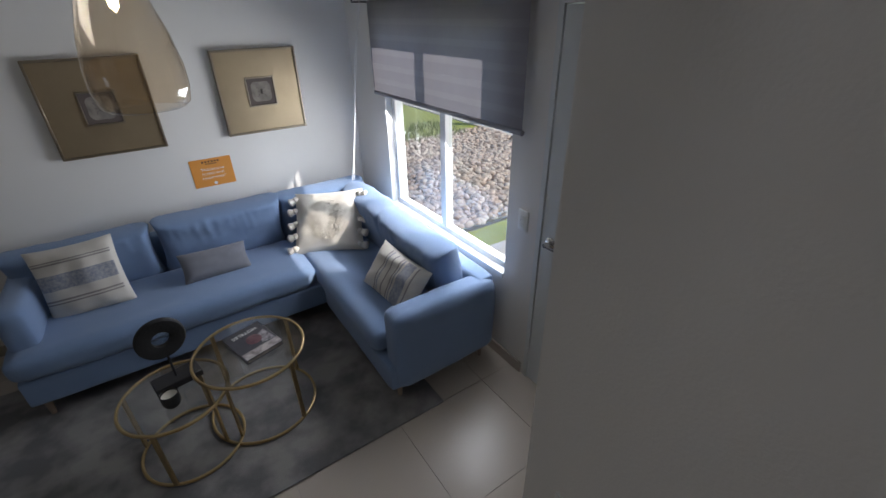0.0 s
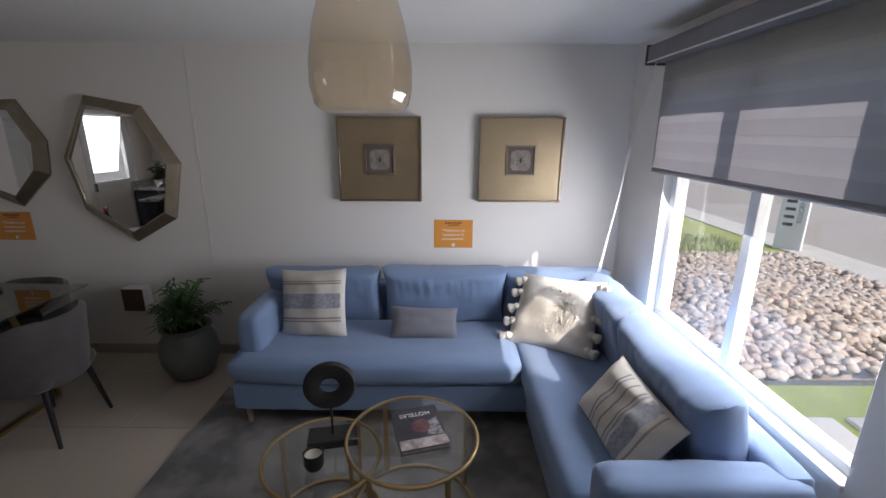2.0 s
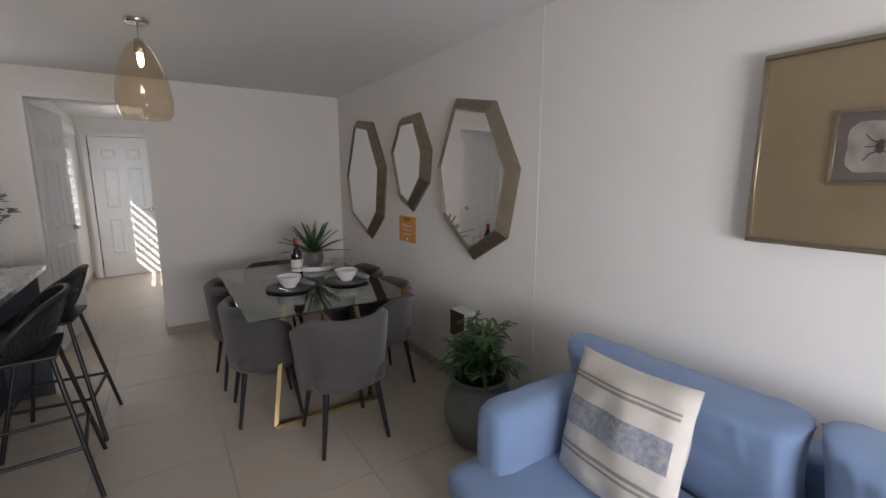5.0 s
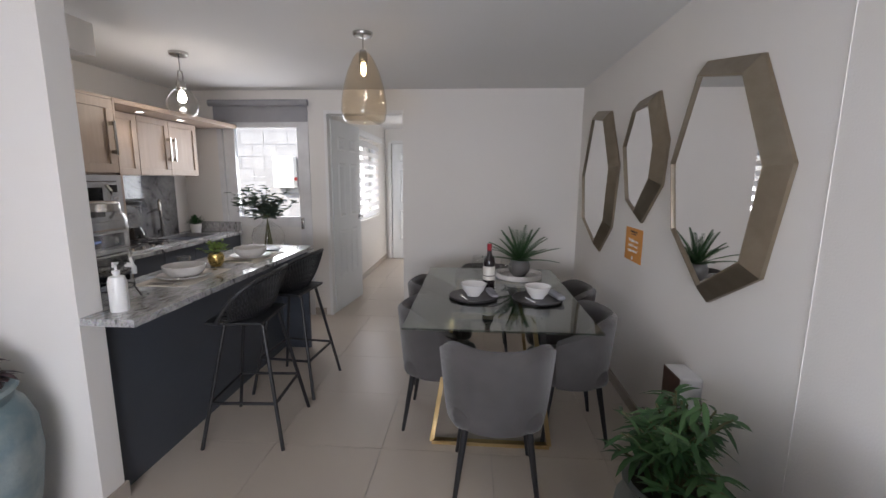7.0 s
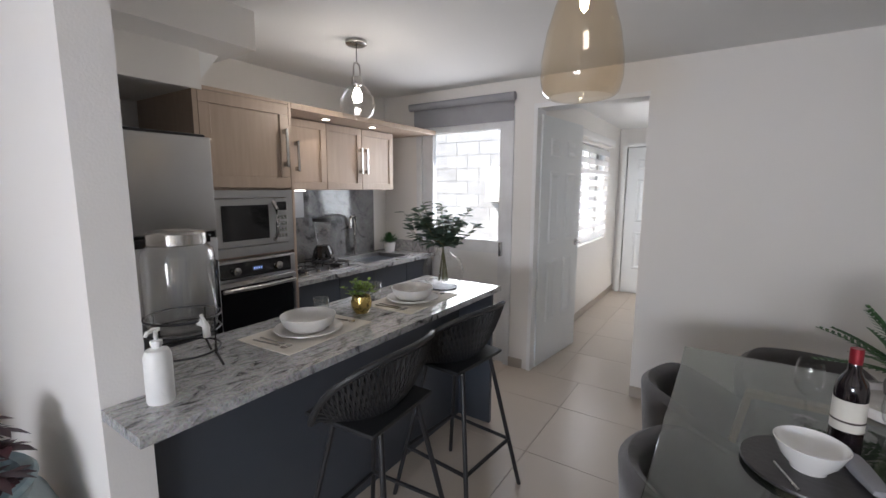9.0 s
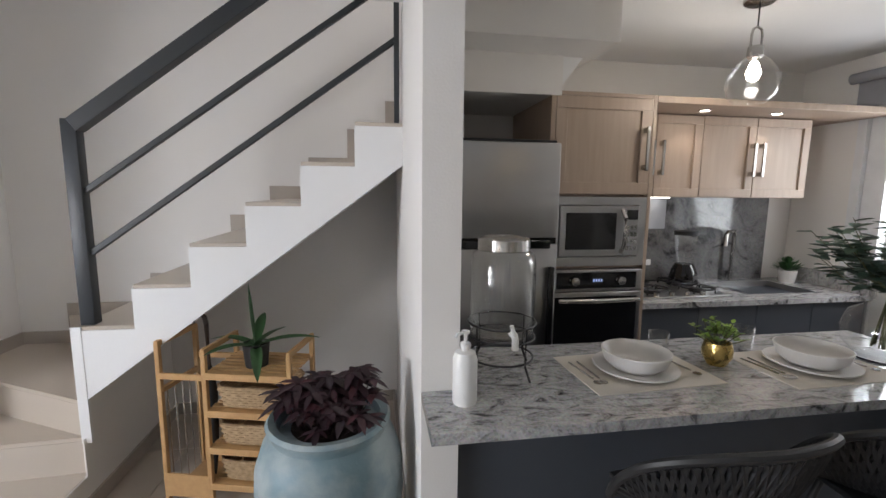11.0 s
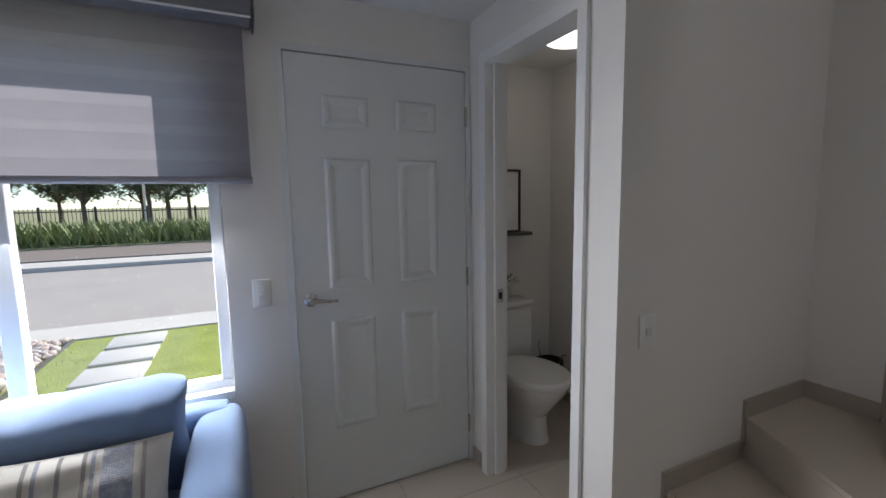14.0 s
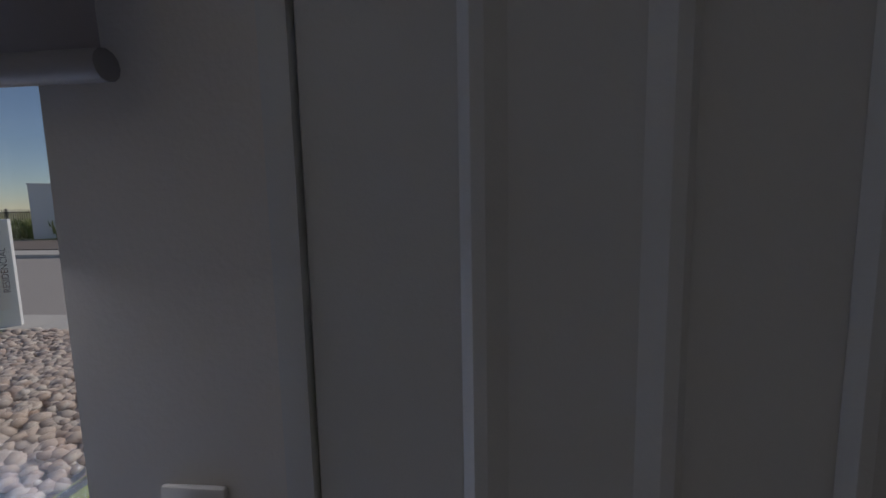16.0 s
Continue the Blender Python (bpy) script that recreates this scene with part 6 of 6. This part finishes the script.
bpz = thing("large_planter", "large weathered blue-glazed planter with dark foliage", "planter", (-2.985, -2.9, 0.0))
part("pot", LA([(0.0, 0.0), (0.14, 0.0), (0.18, 0.05), (0.235, 0.22), (0.262, 0.42), (0.256, 0.54), (0.23, 0.62), (0.2, 0.652), (0.205, 0.675), (0.217, 0.692), (0.207, 0.705), (0.18, 0.7), (0.17, 0.67), (0, 0.65)], 48), TEALPOT, bpz)
part("soil", LA([(0.0, 0.668), (0.172, 0.665)], 24, cap=False), SOIL, bpz)
random.seed(17)
bm, st = bmesh.new(), bmesh.new()
for i in range(80):
    a, r = random.uniform(0, 6.283), math.sqrt(random.random())
    h = 0.025 + 0.1 * (1 - r * r) + 0.08 * max(0.0, math.sin(2 * a + 0.6)) * r + random.uniform(-0.02, 0.04)
    top = Vector((0.165 * r * math.cos(a), 0.165 * r * math.sin(a), 0.68 + h))
    tube(st, [(0.1 * r * math.cos(a), 0.1 * r * math.sin(a), 0.665), top], 0.002, 4)
    b0 = random.uniform(0, 6.283)
    for k in range(7):
        b = b0 + k * 0.9
        ln = random.uniform(0.045, 0.085)
        leaf(bm, top, (math.cos(b), math.sin(b), random.uniform(-0.15, 0.5)), ln, ln * 0.36, 0.4, 3)
part("leaves", bm, PURPLE, bpz); part("stem", st, PURPLE, bpz)

# ---- bathroom ----
wc = thing("toilet", "white ceramic two-piece toilet with closed lid", "toilet", (0.485, -3.60, 0), 90)
# local y points to the wall behind
bm = bmesh.new()
def oval(z, w, y0, y1, n=28):
    out = []
    for i in range(n):
        a = 2 * math.pi * i / n
        yc, hy = (y0 + y1) / 2, (y1 - y0) / 2
        out.append(bm.verts.new((w * math.cos(a) * (1 - 0.12 * math.sin(-a)), yc + hy * math.sin(a), z)))
    return out
rs = [oval(0.0, 0.115, 0.14, 0.56), oval(0.04, 0.11, 0.15, 0.55), oval(0.16, 0.105, 0.16, 0.54), oval(0.26, 0.14, 0.14, 0.62), oval(0.34, 0.175, 0.16, 0.68), oval(0.385, 0.185, 0.17, 0.70), oval(0.395, 0.18, 0.17, 0.695)]
for a, b in zip(rs, rs[1:]):
    for i in range(28):
        bm.faces.new((a[i], a[(i + 1) % 28], b[(i + 1) % 28], b[i]))
bm.faces.new(rs[-1]); bm.faces.new(rs[0][::-1])
bmesh.ops.recalc_face_normals(bm, faces=bm.faces)
part("bowl", bm, PORC, wc)
bm = bmesh.new()
rs = [oval(0.396, 0.188, 0.2, 0.71), oval(0.415, 0.188, 0.2, 0.71), oval(0.43, 0.178, 0.21, 0.695), oval(0.435, 0.12, 0.28, 0.62)]
for a, b in zip(rs, rs[1:]):
    for i in range(28):
        bm.faces.new((a[i], a[(i + 1) % 28], b[(i + 1) % 28], b[i]))
bm.faces.new(rs[-1]); bm.faces.new(rs[0][::-1])
bmesh.ops.recalc_face_normals(bm, faces=bm.faces)
part("lid", bm, PORC, wc)
part("tank", soft_box(-0.2, 0.2, 0.005, 0.18, 0.38, 0.74, 0.03, 0.006, 0.0), PORC, wc)
part("tank_lid", B(-0.21, 0.21, 0.0, 0.19, 0.74, 0.775, 0.012, 3), PORC, wc)
part("flush_lever", T([(0.15, 0.19, 0.68), (0.15, 0.2, 0.68), (0.1, 0.205, 0.675)], 0.006, 8), CHROME, wc)
for o in wc.children:
    o.matrix_local = pose(0, 0, 0)

bsx = thing("wall_shelf", "narrow grey wall shelf in the bathroom", "shelf", (0.5, -3.66, 1.2), 90)
part("board", B(-0.2, 0.28, 0.0, 0.11, 0.0, 0.022, 0.002, 1), mat("grey_wood_shelf", (0.12, 0.11, 0.1), 0.6), bsx)
pf = thing("framed_picture", "black-framed line drawing leaning on the bathroom shelf", "picture", (0.45, -3.62, 1.222), 90)
for b in ((-0.17, 0.17, 0, 0.014), (-0.17, 0.17, 0.406, 0.42), (-0.17, -0.156, 0.014, 0.406), (0.156, 0.17, 0.014, 0.406)):
    part("frame_edge", B(b[0], b[1], 0.0, 0.018, b[2], b[3]), BLACKM, pf)
part("sheet", B(-0.156, 0.156, 0.003, 0.008, 0.014, 0.406), WHITEP, pf)
part("drawing", T([(-0.05, 0.009, 0.12), (0.0, 0.009, 0.28), (0.05, 0.009, 0.2), (0.02, 0.009, 0.1)], 0.002, 5), INK, pf)
bb = thing("waste_bin", "dark metal waste bin beside the toilet", "bin", (0.37, -3.995, 0))
part("drum", LA([(0.0, 0.0), (0.085, 0.0), (0.1, 0.3), (0.096, 0.3), (0.08, 0.01), (0, 0.01)], 24), BLACKM, bb)
part("wire_handle", T([(-0.098, 0, 0.296), (-0.14, 0, 0.38), (-0.2, 0.02, 0.4)], 0.004, 6), CHROME, bb)
part("wire_handle", T([(0.098, 0, 0.296), (0.1, 0.02, 0.38), (0.06, 0.04, 0.43)], 0.004, 6), CHROME, bb)
tp = pot([(0.0, 0.0), (0.04, 0.0), (0.045, 0.07), (0, 0.07)], STONEW, "potted_sprig", "small dried sprig in a pot on the toilet tank", (0.4, -3.63, 0.776))
bm = bmesh.new()
random.seed(3)
for i in range(50):
    a, e = random.uniform(0, 6.283), random.uniform(0.3, 1.5)
    d = Vector((math.cos(a) * math.cos(e), math.sin(a) * math.cos(e), math.sin(e)))
    leaf(bm, Vector((0, 0, 0.07)) + d * random.uniform(0, 0.1), d, 0.05, 0.016, 0.2, 2)
part("leaves", bm, SAGE, tp)
bc = thing("ceiling_light", "round white ceiling light in the bathroom, lit", "light", (-0.10, -3.74, H))
part("rim", LA([(0.0, 0.0), (0.15, 0.0), (0.15, -0.03), (0.14, -0.04)], 32, cap=False), WHITE, bc)
part("diffuser", LA([(0.14, -0.038), (0.11, -0.05), (0, -0.055)], 32, cap=False), glow_mat("lit_bath_diffuser", (1.0, 0.95, 0.86), 1.6), bc)
bulb_lamp("bathroom_light", (-0.10, -3.74, H - 0.14), 0.3, (1.0, 0.94, 0.84), 0.08)

# ---- patio behind the kitchen ----
bw = setting("wall_patio", pieces((-8.95, -8.75, -7.0, -2.76, -0.2, 2.6)), BLOCK, "concrete block boundary wall of the patio")
for r in range(13):
    for c in range(9):
        y = -6.9 + 0.4 * c + (0.2 if r % 2 else 0)
        part("block", B(-8.749, -8.744, y + 0.004, y + 0.396, 0.2 * r + 0.004, 0.2 * r + 0.196), BLOCK, bw, "", 0)
mt = thing("meter_cabinet", "white utility cabinet on the patio wall", "cabinet", (-8.73, -4.3, 1.3))
part("casing", B(0.0, 0.14, 0.0, 0.34, 0, 0.5, 0.01), WHITE, mt)
part("door_panel", B(0.14, 0.15, 0.03, 0.31, 0.04, 0.46, 0.004, 1), PORC, mt)
part("red_knob", LA([(0.03, 0.0), (0.025, 0.03), (0, 0.03)], 14), mat("red_plastic", (0.5, 0.03, 0.02), 0.4), mt).matrix_local = pose(0.08, 0.34, 0.14, -90)
setting("ground_patio", pieces((-8.75, -6.25, -7.0, -2.76, -0.3, -0.1)), CONC, "concrete patio floor")

# ---- street side ----
G = -0.16
setting("ground", prism([(-60, -300), (400, -300), (400, 300), (-60, 300)], 'z', -1.4, -0.42), DRY, "grassy ground that reaches the horizon")
lawn = setting("ground_lawn", pieces((0.15, 4.42, -7.0, 14.0, -0.5, G)), GRASS, "trimmed front lawn")
setting("pavement", pieces((4.42, 5.15, -60, 60, -0.5, G + 0.02)), CONC, "pale concrete pavement along the road")
setting("road", pieces((5.15, 12.6, -90, 90, -0.5, G - 0.1)), ASPH, "sunlit pale asphalt road")
setting("pavement_far", pieces((12.6, 14.0, -90, 90, -0.5, G + 0.02)), CONC, "far concrete pavement with kerb")
setting("ground_bed", pieces((14.0, 18.2, -90, 90, -0.5, G + 0.06)), MULCH, "dark gravel planting bed")
setting("ground_verge", pieces((18.2, 40, -90, 90, -0.5, G + 0.1)), DRY, "grass verge before the fence")

grass = bmesh.new()
random.seed(50)
for i in range(9000):
    x, y = random.uniform(0.5, 4.38), random.uniform(-2.6, 0.1) if i % 3 else random.uniform(0.6, 4.5)
    if -1.15 < y < -0.57 and x > 0.9:
        continue
    a = random.uniform(0, 6.283)
    leaf(grass, (x, y, G), (math.cos(a) * 0.5, math.sin(a) * 0.5, 1), random.uniform(0.025, 0.05), 0.006, 0.2, 1)
solid("grass_blades", grass, BLADES, "short green grass blades on the front lawn", "grass", kind="stuff")
k = 0
for x in (1.14, 1.71, 2.33, 2.9, 3.47, 4.04):
    s = thing("stepping_stone", "square pale concrete stepping slab in the lawn", "slab", (x, -0.86, G), 1.5 * (k % 3 - 1), "stepping slabs")
    part("slab", B(-0.23, 0.23, -0.275, 0.275, -0.04, 0.03, 0.008, 2), CONC, s)
    k += 1
edge = thing("garden_edging", "thin dark edging strip between stones and lawn", "edging")
part("strip", B(0.6, 4.4, -0.16, -0.135, G - 0.05, G + 0.035), mat("edging_plastic", (0.12, 0.11, 0.09), 0.7), edge)

# river stones
random.seed(77)
base = bmesh.new()
bmesh.ops.create_icosphere(base, subdivisions=1, radius=1)
bv, bf = [v.co.copy() for v in base.verts], [[v.index for v in f.verts] for f in base.faces]
base.free()
verts, faces = [], []
def in_bed(x, y):
    return x > 0.55 and x < 4.36 and y > -0.12 and y < 3.6 and y < 1.75 * (x - 0.55) + 0.35
n_st = 0
while n_st < 4600:
    x, y = random.uniform(0.55, 4.36), random.uniform(-0.12, 3.6)
    if not in_bed(x, y):
        continue
    hump = 0.22 * math.exp(-((x - 2.3) ** 2 / 1.2 + (y - 1.0) ** 2 / 1.2))
    r = random.uniform(0.028, 0.06)
    sc = Vector((r * random.uniform(0.9, 1.5), r * random.uniform(0.8, 1.2), r * random.uniform(0.5, 0.8)))
    rot = Euler((random.uniform(-0.5, 0.5), random.uniform(-0.5, 0.5), random.uniform(0, 6.28))).to_matrix()
    off = len(verts)
    c = Vector((x, y, G + 0.02 + hump + random.uniform(0, 0.03)))
    for v in bv:
        w = v * (1 + 0.22 * noise.noise(v * 1.5 + Vector((n_st * 3.1, 0, 0))))
        verts.append(c + rot @ Vector((w.x * sc.x, w.y * sc.y, w.z * sc.z)))
    faces += [[i + off for i in f] for f in bf]
    n_st += 1
me = bpy.data.meshes.new("river_stones")
me.from_pydata(verts, [], faces)
me.shade_smooth()
me.materials.append(STONES)
tagged(new("river_stones", me), "bed of tumbled pinkish river stones before the window", "stones", kind="stuff")
mound = bmesh.new()
gn = 26
vv = {}
for i in range(gn + 1):
    for j in range(gn + 1):
        x, y = 0.5 + 3.9 * i / gn, -0.13 + 3.75 * j / gn
        hump = 0.22 * math.exp(-((x - 2.3) ** 2 / 1.2 + (y - 1.0) ** 2 / 1.2))
        vv[i, j] = mound.verts.new((x, y, G + (hump + 0.004 if in_bed(x, y) else -0.05)))
for i in range(gn):
    for j in range(gn):
        mound.faces.new((vv[i, j], vv[i + 1, j], vv[i + 1, j + 1], vv[i, j + 1]))
setting("ground_stones", mound, mat("pale_stone_grit", (0.46, 0.36, 0.29), 0.95, dark=(0.32, 0.25, 0.2), scale=18, mix=0.4, bump=0.8, bump_scale=24), "earth mound below the river stones")

# low planting beyond the stones, hedge of strap leaves across the road
def straps(name, label, n, fx, fy, z, lo, hi, wid, seed, shades):
    random.seed(seed)
    bm = bmesh.new()
    for i in range(n):
        x, y = fx(), fy()
        a = random.uniform(0, 6.283)
        leaf(bm, (x, y, z), (math.cos(a) * 0.4, math.sin(a) * 0.4, 1), random.uniform(lo, hi), wid, 0.25, 2)
    return solid(name, bm, shades, label, "plants", kind="stuff")


straps("strap_leaf_hedge", "long hedge of striped strap-leaved plants across the road", 9000, lambda: random.uniform(18.6, 21.4), lambda: random.uniform(-14, 34), G + 0.1, 0.7, 1.5, 0.09, 61, BLADES)
straps("bedding_plants", "low bedding plants beside the river stones", 700, lambda: random.uniform(1.6, 3.8), lambda: random.uniform(3.3, 4.6), G, 0.1, 0.26, 0.02, 62, BLADES)

# sign totem
sg = thing("estate_sign", "white upright sign slab with vertical grey lettering", "sign", (4.55, 3.95, G), -52)
part("slab", B(-0.19, 0.19, -0.06, 0.06, 0, 1.45, 0.004, 1), WHITE, sg)
words("sign_line", "RESIDENCIAL", 0.1, mat("sign_grey", (0.1, 0.1, 0.11), 0.6), sg, pose(0.1, -0.0615, 0.78, 90) @ pose(0, 0, 0, 0, 0, 90))
bm = bmesh.new()
for k in range(6):
    box(bm, -0.12, 0.02, -0.0625, -0.06, 0.42 + 0.13 * k, 0.47 + 0.13 * k)
part("name_bars", bm, INK, sg, "grey name drawn as bars", 0)

# fence, poles, buildings and trees across the road
fn = thing("fence", "dark steel picket fence beyond the hedge", "fence", (22.6, 0, G))
for k in range(28):
    y = -16 + 2.0 * k
    part("post", B(-0.04, 0.04, y - 0.04, y + 0.04, 0.1, 1.6), BLACKM, fn)
for z in (0.5, 1.35):
    part("rail", B(-0.02, 0.02, -16, 38, z, z + 0.05), BLACKM, fn)
pk = bmesh.new()
for k in range(360):
    y = -16 + 0.15 * k
    box(pk, -0.01, 0.01, y - 0.01, y + 0.01, 0.15, 1.55)
part("picket", pk, BLACKM, fn, "", 0)["kind"] = "stuff"


def gatehouse(x, y):
    b = thing("gatehouse", "white flat-roofed gatehouse pavilion across the road", "building", (x, y, G + 0.1), -22)
    part("wall", B(-2.2, 2.2, 2.0, 5.5, 0, 3.1), STUCCO, b)
    part("wall", B(-2.0, 2.0, -4.6, -2.6, 0, 3.1), STUCCO, b)
    part("roof", B(-3.0, 3.0, -6.0, 7.0, 3.1, 3.65, 0.02, 1), STUCCO, b)
    part("roof_edge", B(-3.02, -2.9, -4.5, 2.5, 3.12, 3.3), DARKGL, b)
    part("doorway", B(-2.22, -2.19, 3.6, 4.6, 0, 2.1), STUCCO, b)
    b.scale = (0.7, 0.58, 0.82)
    part("roof_tank", B(-0.5, 0.9, 2.5, 4.2, 3.65, 5.1, 0.05, 2), STUCCO, b)


def house(x, y, label, w=8, h=3.6, rz=-15):
    b = thing("house", label, "house", (x, y, G + 0.1), rz)
    part("wall", B(-3, 3, -w / 2, w / 2, 0, h), STUCCO, b)
    part("roof", B(-3.3, 3.3, -w / 2 - 0.3, w / 2 + 0.3, h, h + 0.35), STUCCO, b)
    part("wall", B(-2, 3, w / 2, w / 2 + 2.6, 0, h + 1.2), STUCCO, b)
    for k in range(3):
        wn_ = part("window", B(-3.06, -2.99, -w / 2 + 1.0 + 2.2 * k, -w / 2 + 2.2 + 2.2 * k, 0.9, 2.4), DARKGL, b)
        part("frame", B(-3.09, -3.05, -w / 2 + 0.95 + 2.2 * k, -w / 2 + 2.25 + 2.2 * k, 1.6, 1.68), ALU, wn_)


gatehouse(25.6, 17.2)
house(38, 18.5, "white single-storey house beyond the fence")
house(46, 62, "white flat-roofed house far down the street", 12, 4.5, -40)
house(30, 42, "white flat-roofed house beside the gatehouse", 11, 3.4, -30)
for x, y, w in ((24.2, 20.6, 2.3), (18.9, 18.6, 1.9)):
    gw = thing("boundary_wall", "plain white boundary wall beside the gatehouse", "wall", (x, y, G + 0.1), 45, "white boundary walls")
    part("wall_body", B(-0.15, 0.15, -w / 2, w / 2, 0, 2.6, 0.01, 1), STUCCO, gw)
    part("wall_cap", B(-0.18, 0.18, -w / 2 - 0.03, w / 2 + 0.03, 2.6, 2.68, 0.01, 1), STUCCO, gw)
for x, y, h in ((20.0, 11.0, 6.0), (17.2, 21.5, 7.5), (33, -6, 8), (34, 4, 8)):
    pl = thing("utility_pole", "slim utility pole across the road", "pole", (x, y, G + 0.1))
    part("shaft", LA([(0.09, 0), (0.06, h)], 10), mat("pole_grey", (0.1, 0.1, 0.1), 0.6) if h < 7 else CONC, pl)
    part("arm", T([(0, 0, h - 0.3), (0, 1.0, h - 0.1)], 0.03, 6), BLACKM, pl)
ys = thing("warning_sign", "yellow diamond warning sign on a post", "road sign", (19.5, 30.5, G + 0.1), -40)
part("post", LA([(0.04, 0), (0.04, 2.4)], 8), CHROME, ys)
part("plate", B(-0.02, 0.0, -0.45, 0.45, -0.45, 0.45), YELLOW, ys).matrix_local = pose(-0.03, 0, 2.6, 45)


def tree(x, y, h, seed):
    random.seed(seed)
    t = thing("tree", "broad leafy tree beyond the fence", "tree", (x, y, G), 0, "trees beyond the fence")
    tr = bmesh.new()
    tube(tr, [(0, 0, 0), (0.1, 0.05, h * 0.25), (0.0, 0.1, h * 0.45)], 0.22, 8, 0.14)
    tips = []
    for k in range(9):
        a, e = 2.4 * k, random.uniform(0.4, 1.2)
        L = h * random.uniform(0.32, 0.55)
        s = Vector((0, 0.08, h * random.uniform(0.28, 0.45)))
        tip = s + Vector((math.cos(a) * math.cos(e), math.sin(a) * math.cos(e), math.sin(e) * 0.9)) * L
        tube(tr, [s, s.lerp(tip, 0.5) + Vector((0, 0, 0.2)), tip], 0.09, 6, 0.03)
        tips += [tip, s.lerp(tip, 0.65)]
    part("trunk", tr, BARK, t)
    cr = bmesh.new()
    for p in tips:
        rad = h * random.uniform(0.1, 0.19)
        for i in range(110):
            d = Vector((random.gauss(0, 1), random.gauss(0, 1), random.gauss(0, 0.7))).normalized() * rad * random.random() ** 0.4
            b = random.uniform(0, 6.283)
            leaf(cr, p + d, (math.cos(b), math.sin(b), random.uniform(-0.4, 0.6)), random.uniform(0.25, 0.45), random.uniform(0.14, 0.24), 0.3, 2)
    part("crown", cr, FOLI, t)


for i, (x, y, h) in enumerate(((39, -4, 5.5), (41, 3.5, 6.0), (42, 9.5, 5.5), (46, -16, 7), (43, -7, 5.5), (47, -0.5, 5.5), (48, 6.5, 6), (52, 14, 5.8), (45, 20, 7.5), (44, -12, 6), (44, 29, 7), (52, 3, 8), (56, 48, 8), (42, 5, 7.5), (40, -8, 7), (55, 19, 6.5))):
    tree(x, y, h, 100 + i)

# thin conduit up the party wall
cd = thing("cable_conduit", "thin white cable conduit up the wall beside the sofa", "conduit")
part("channel", B(-3.085, -3.081, -0.003, -0.0005, 0.08, 2.33), WALL, cd)
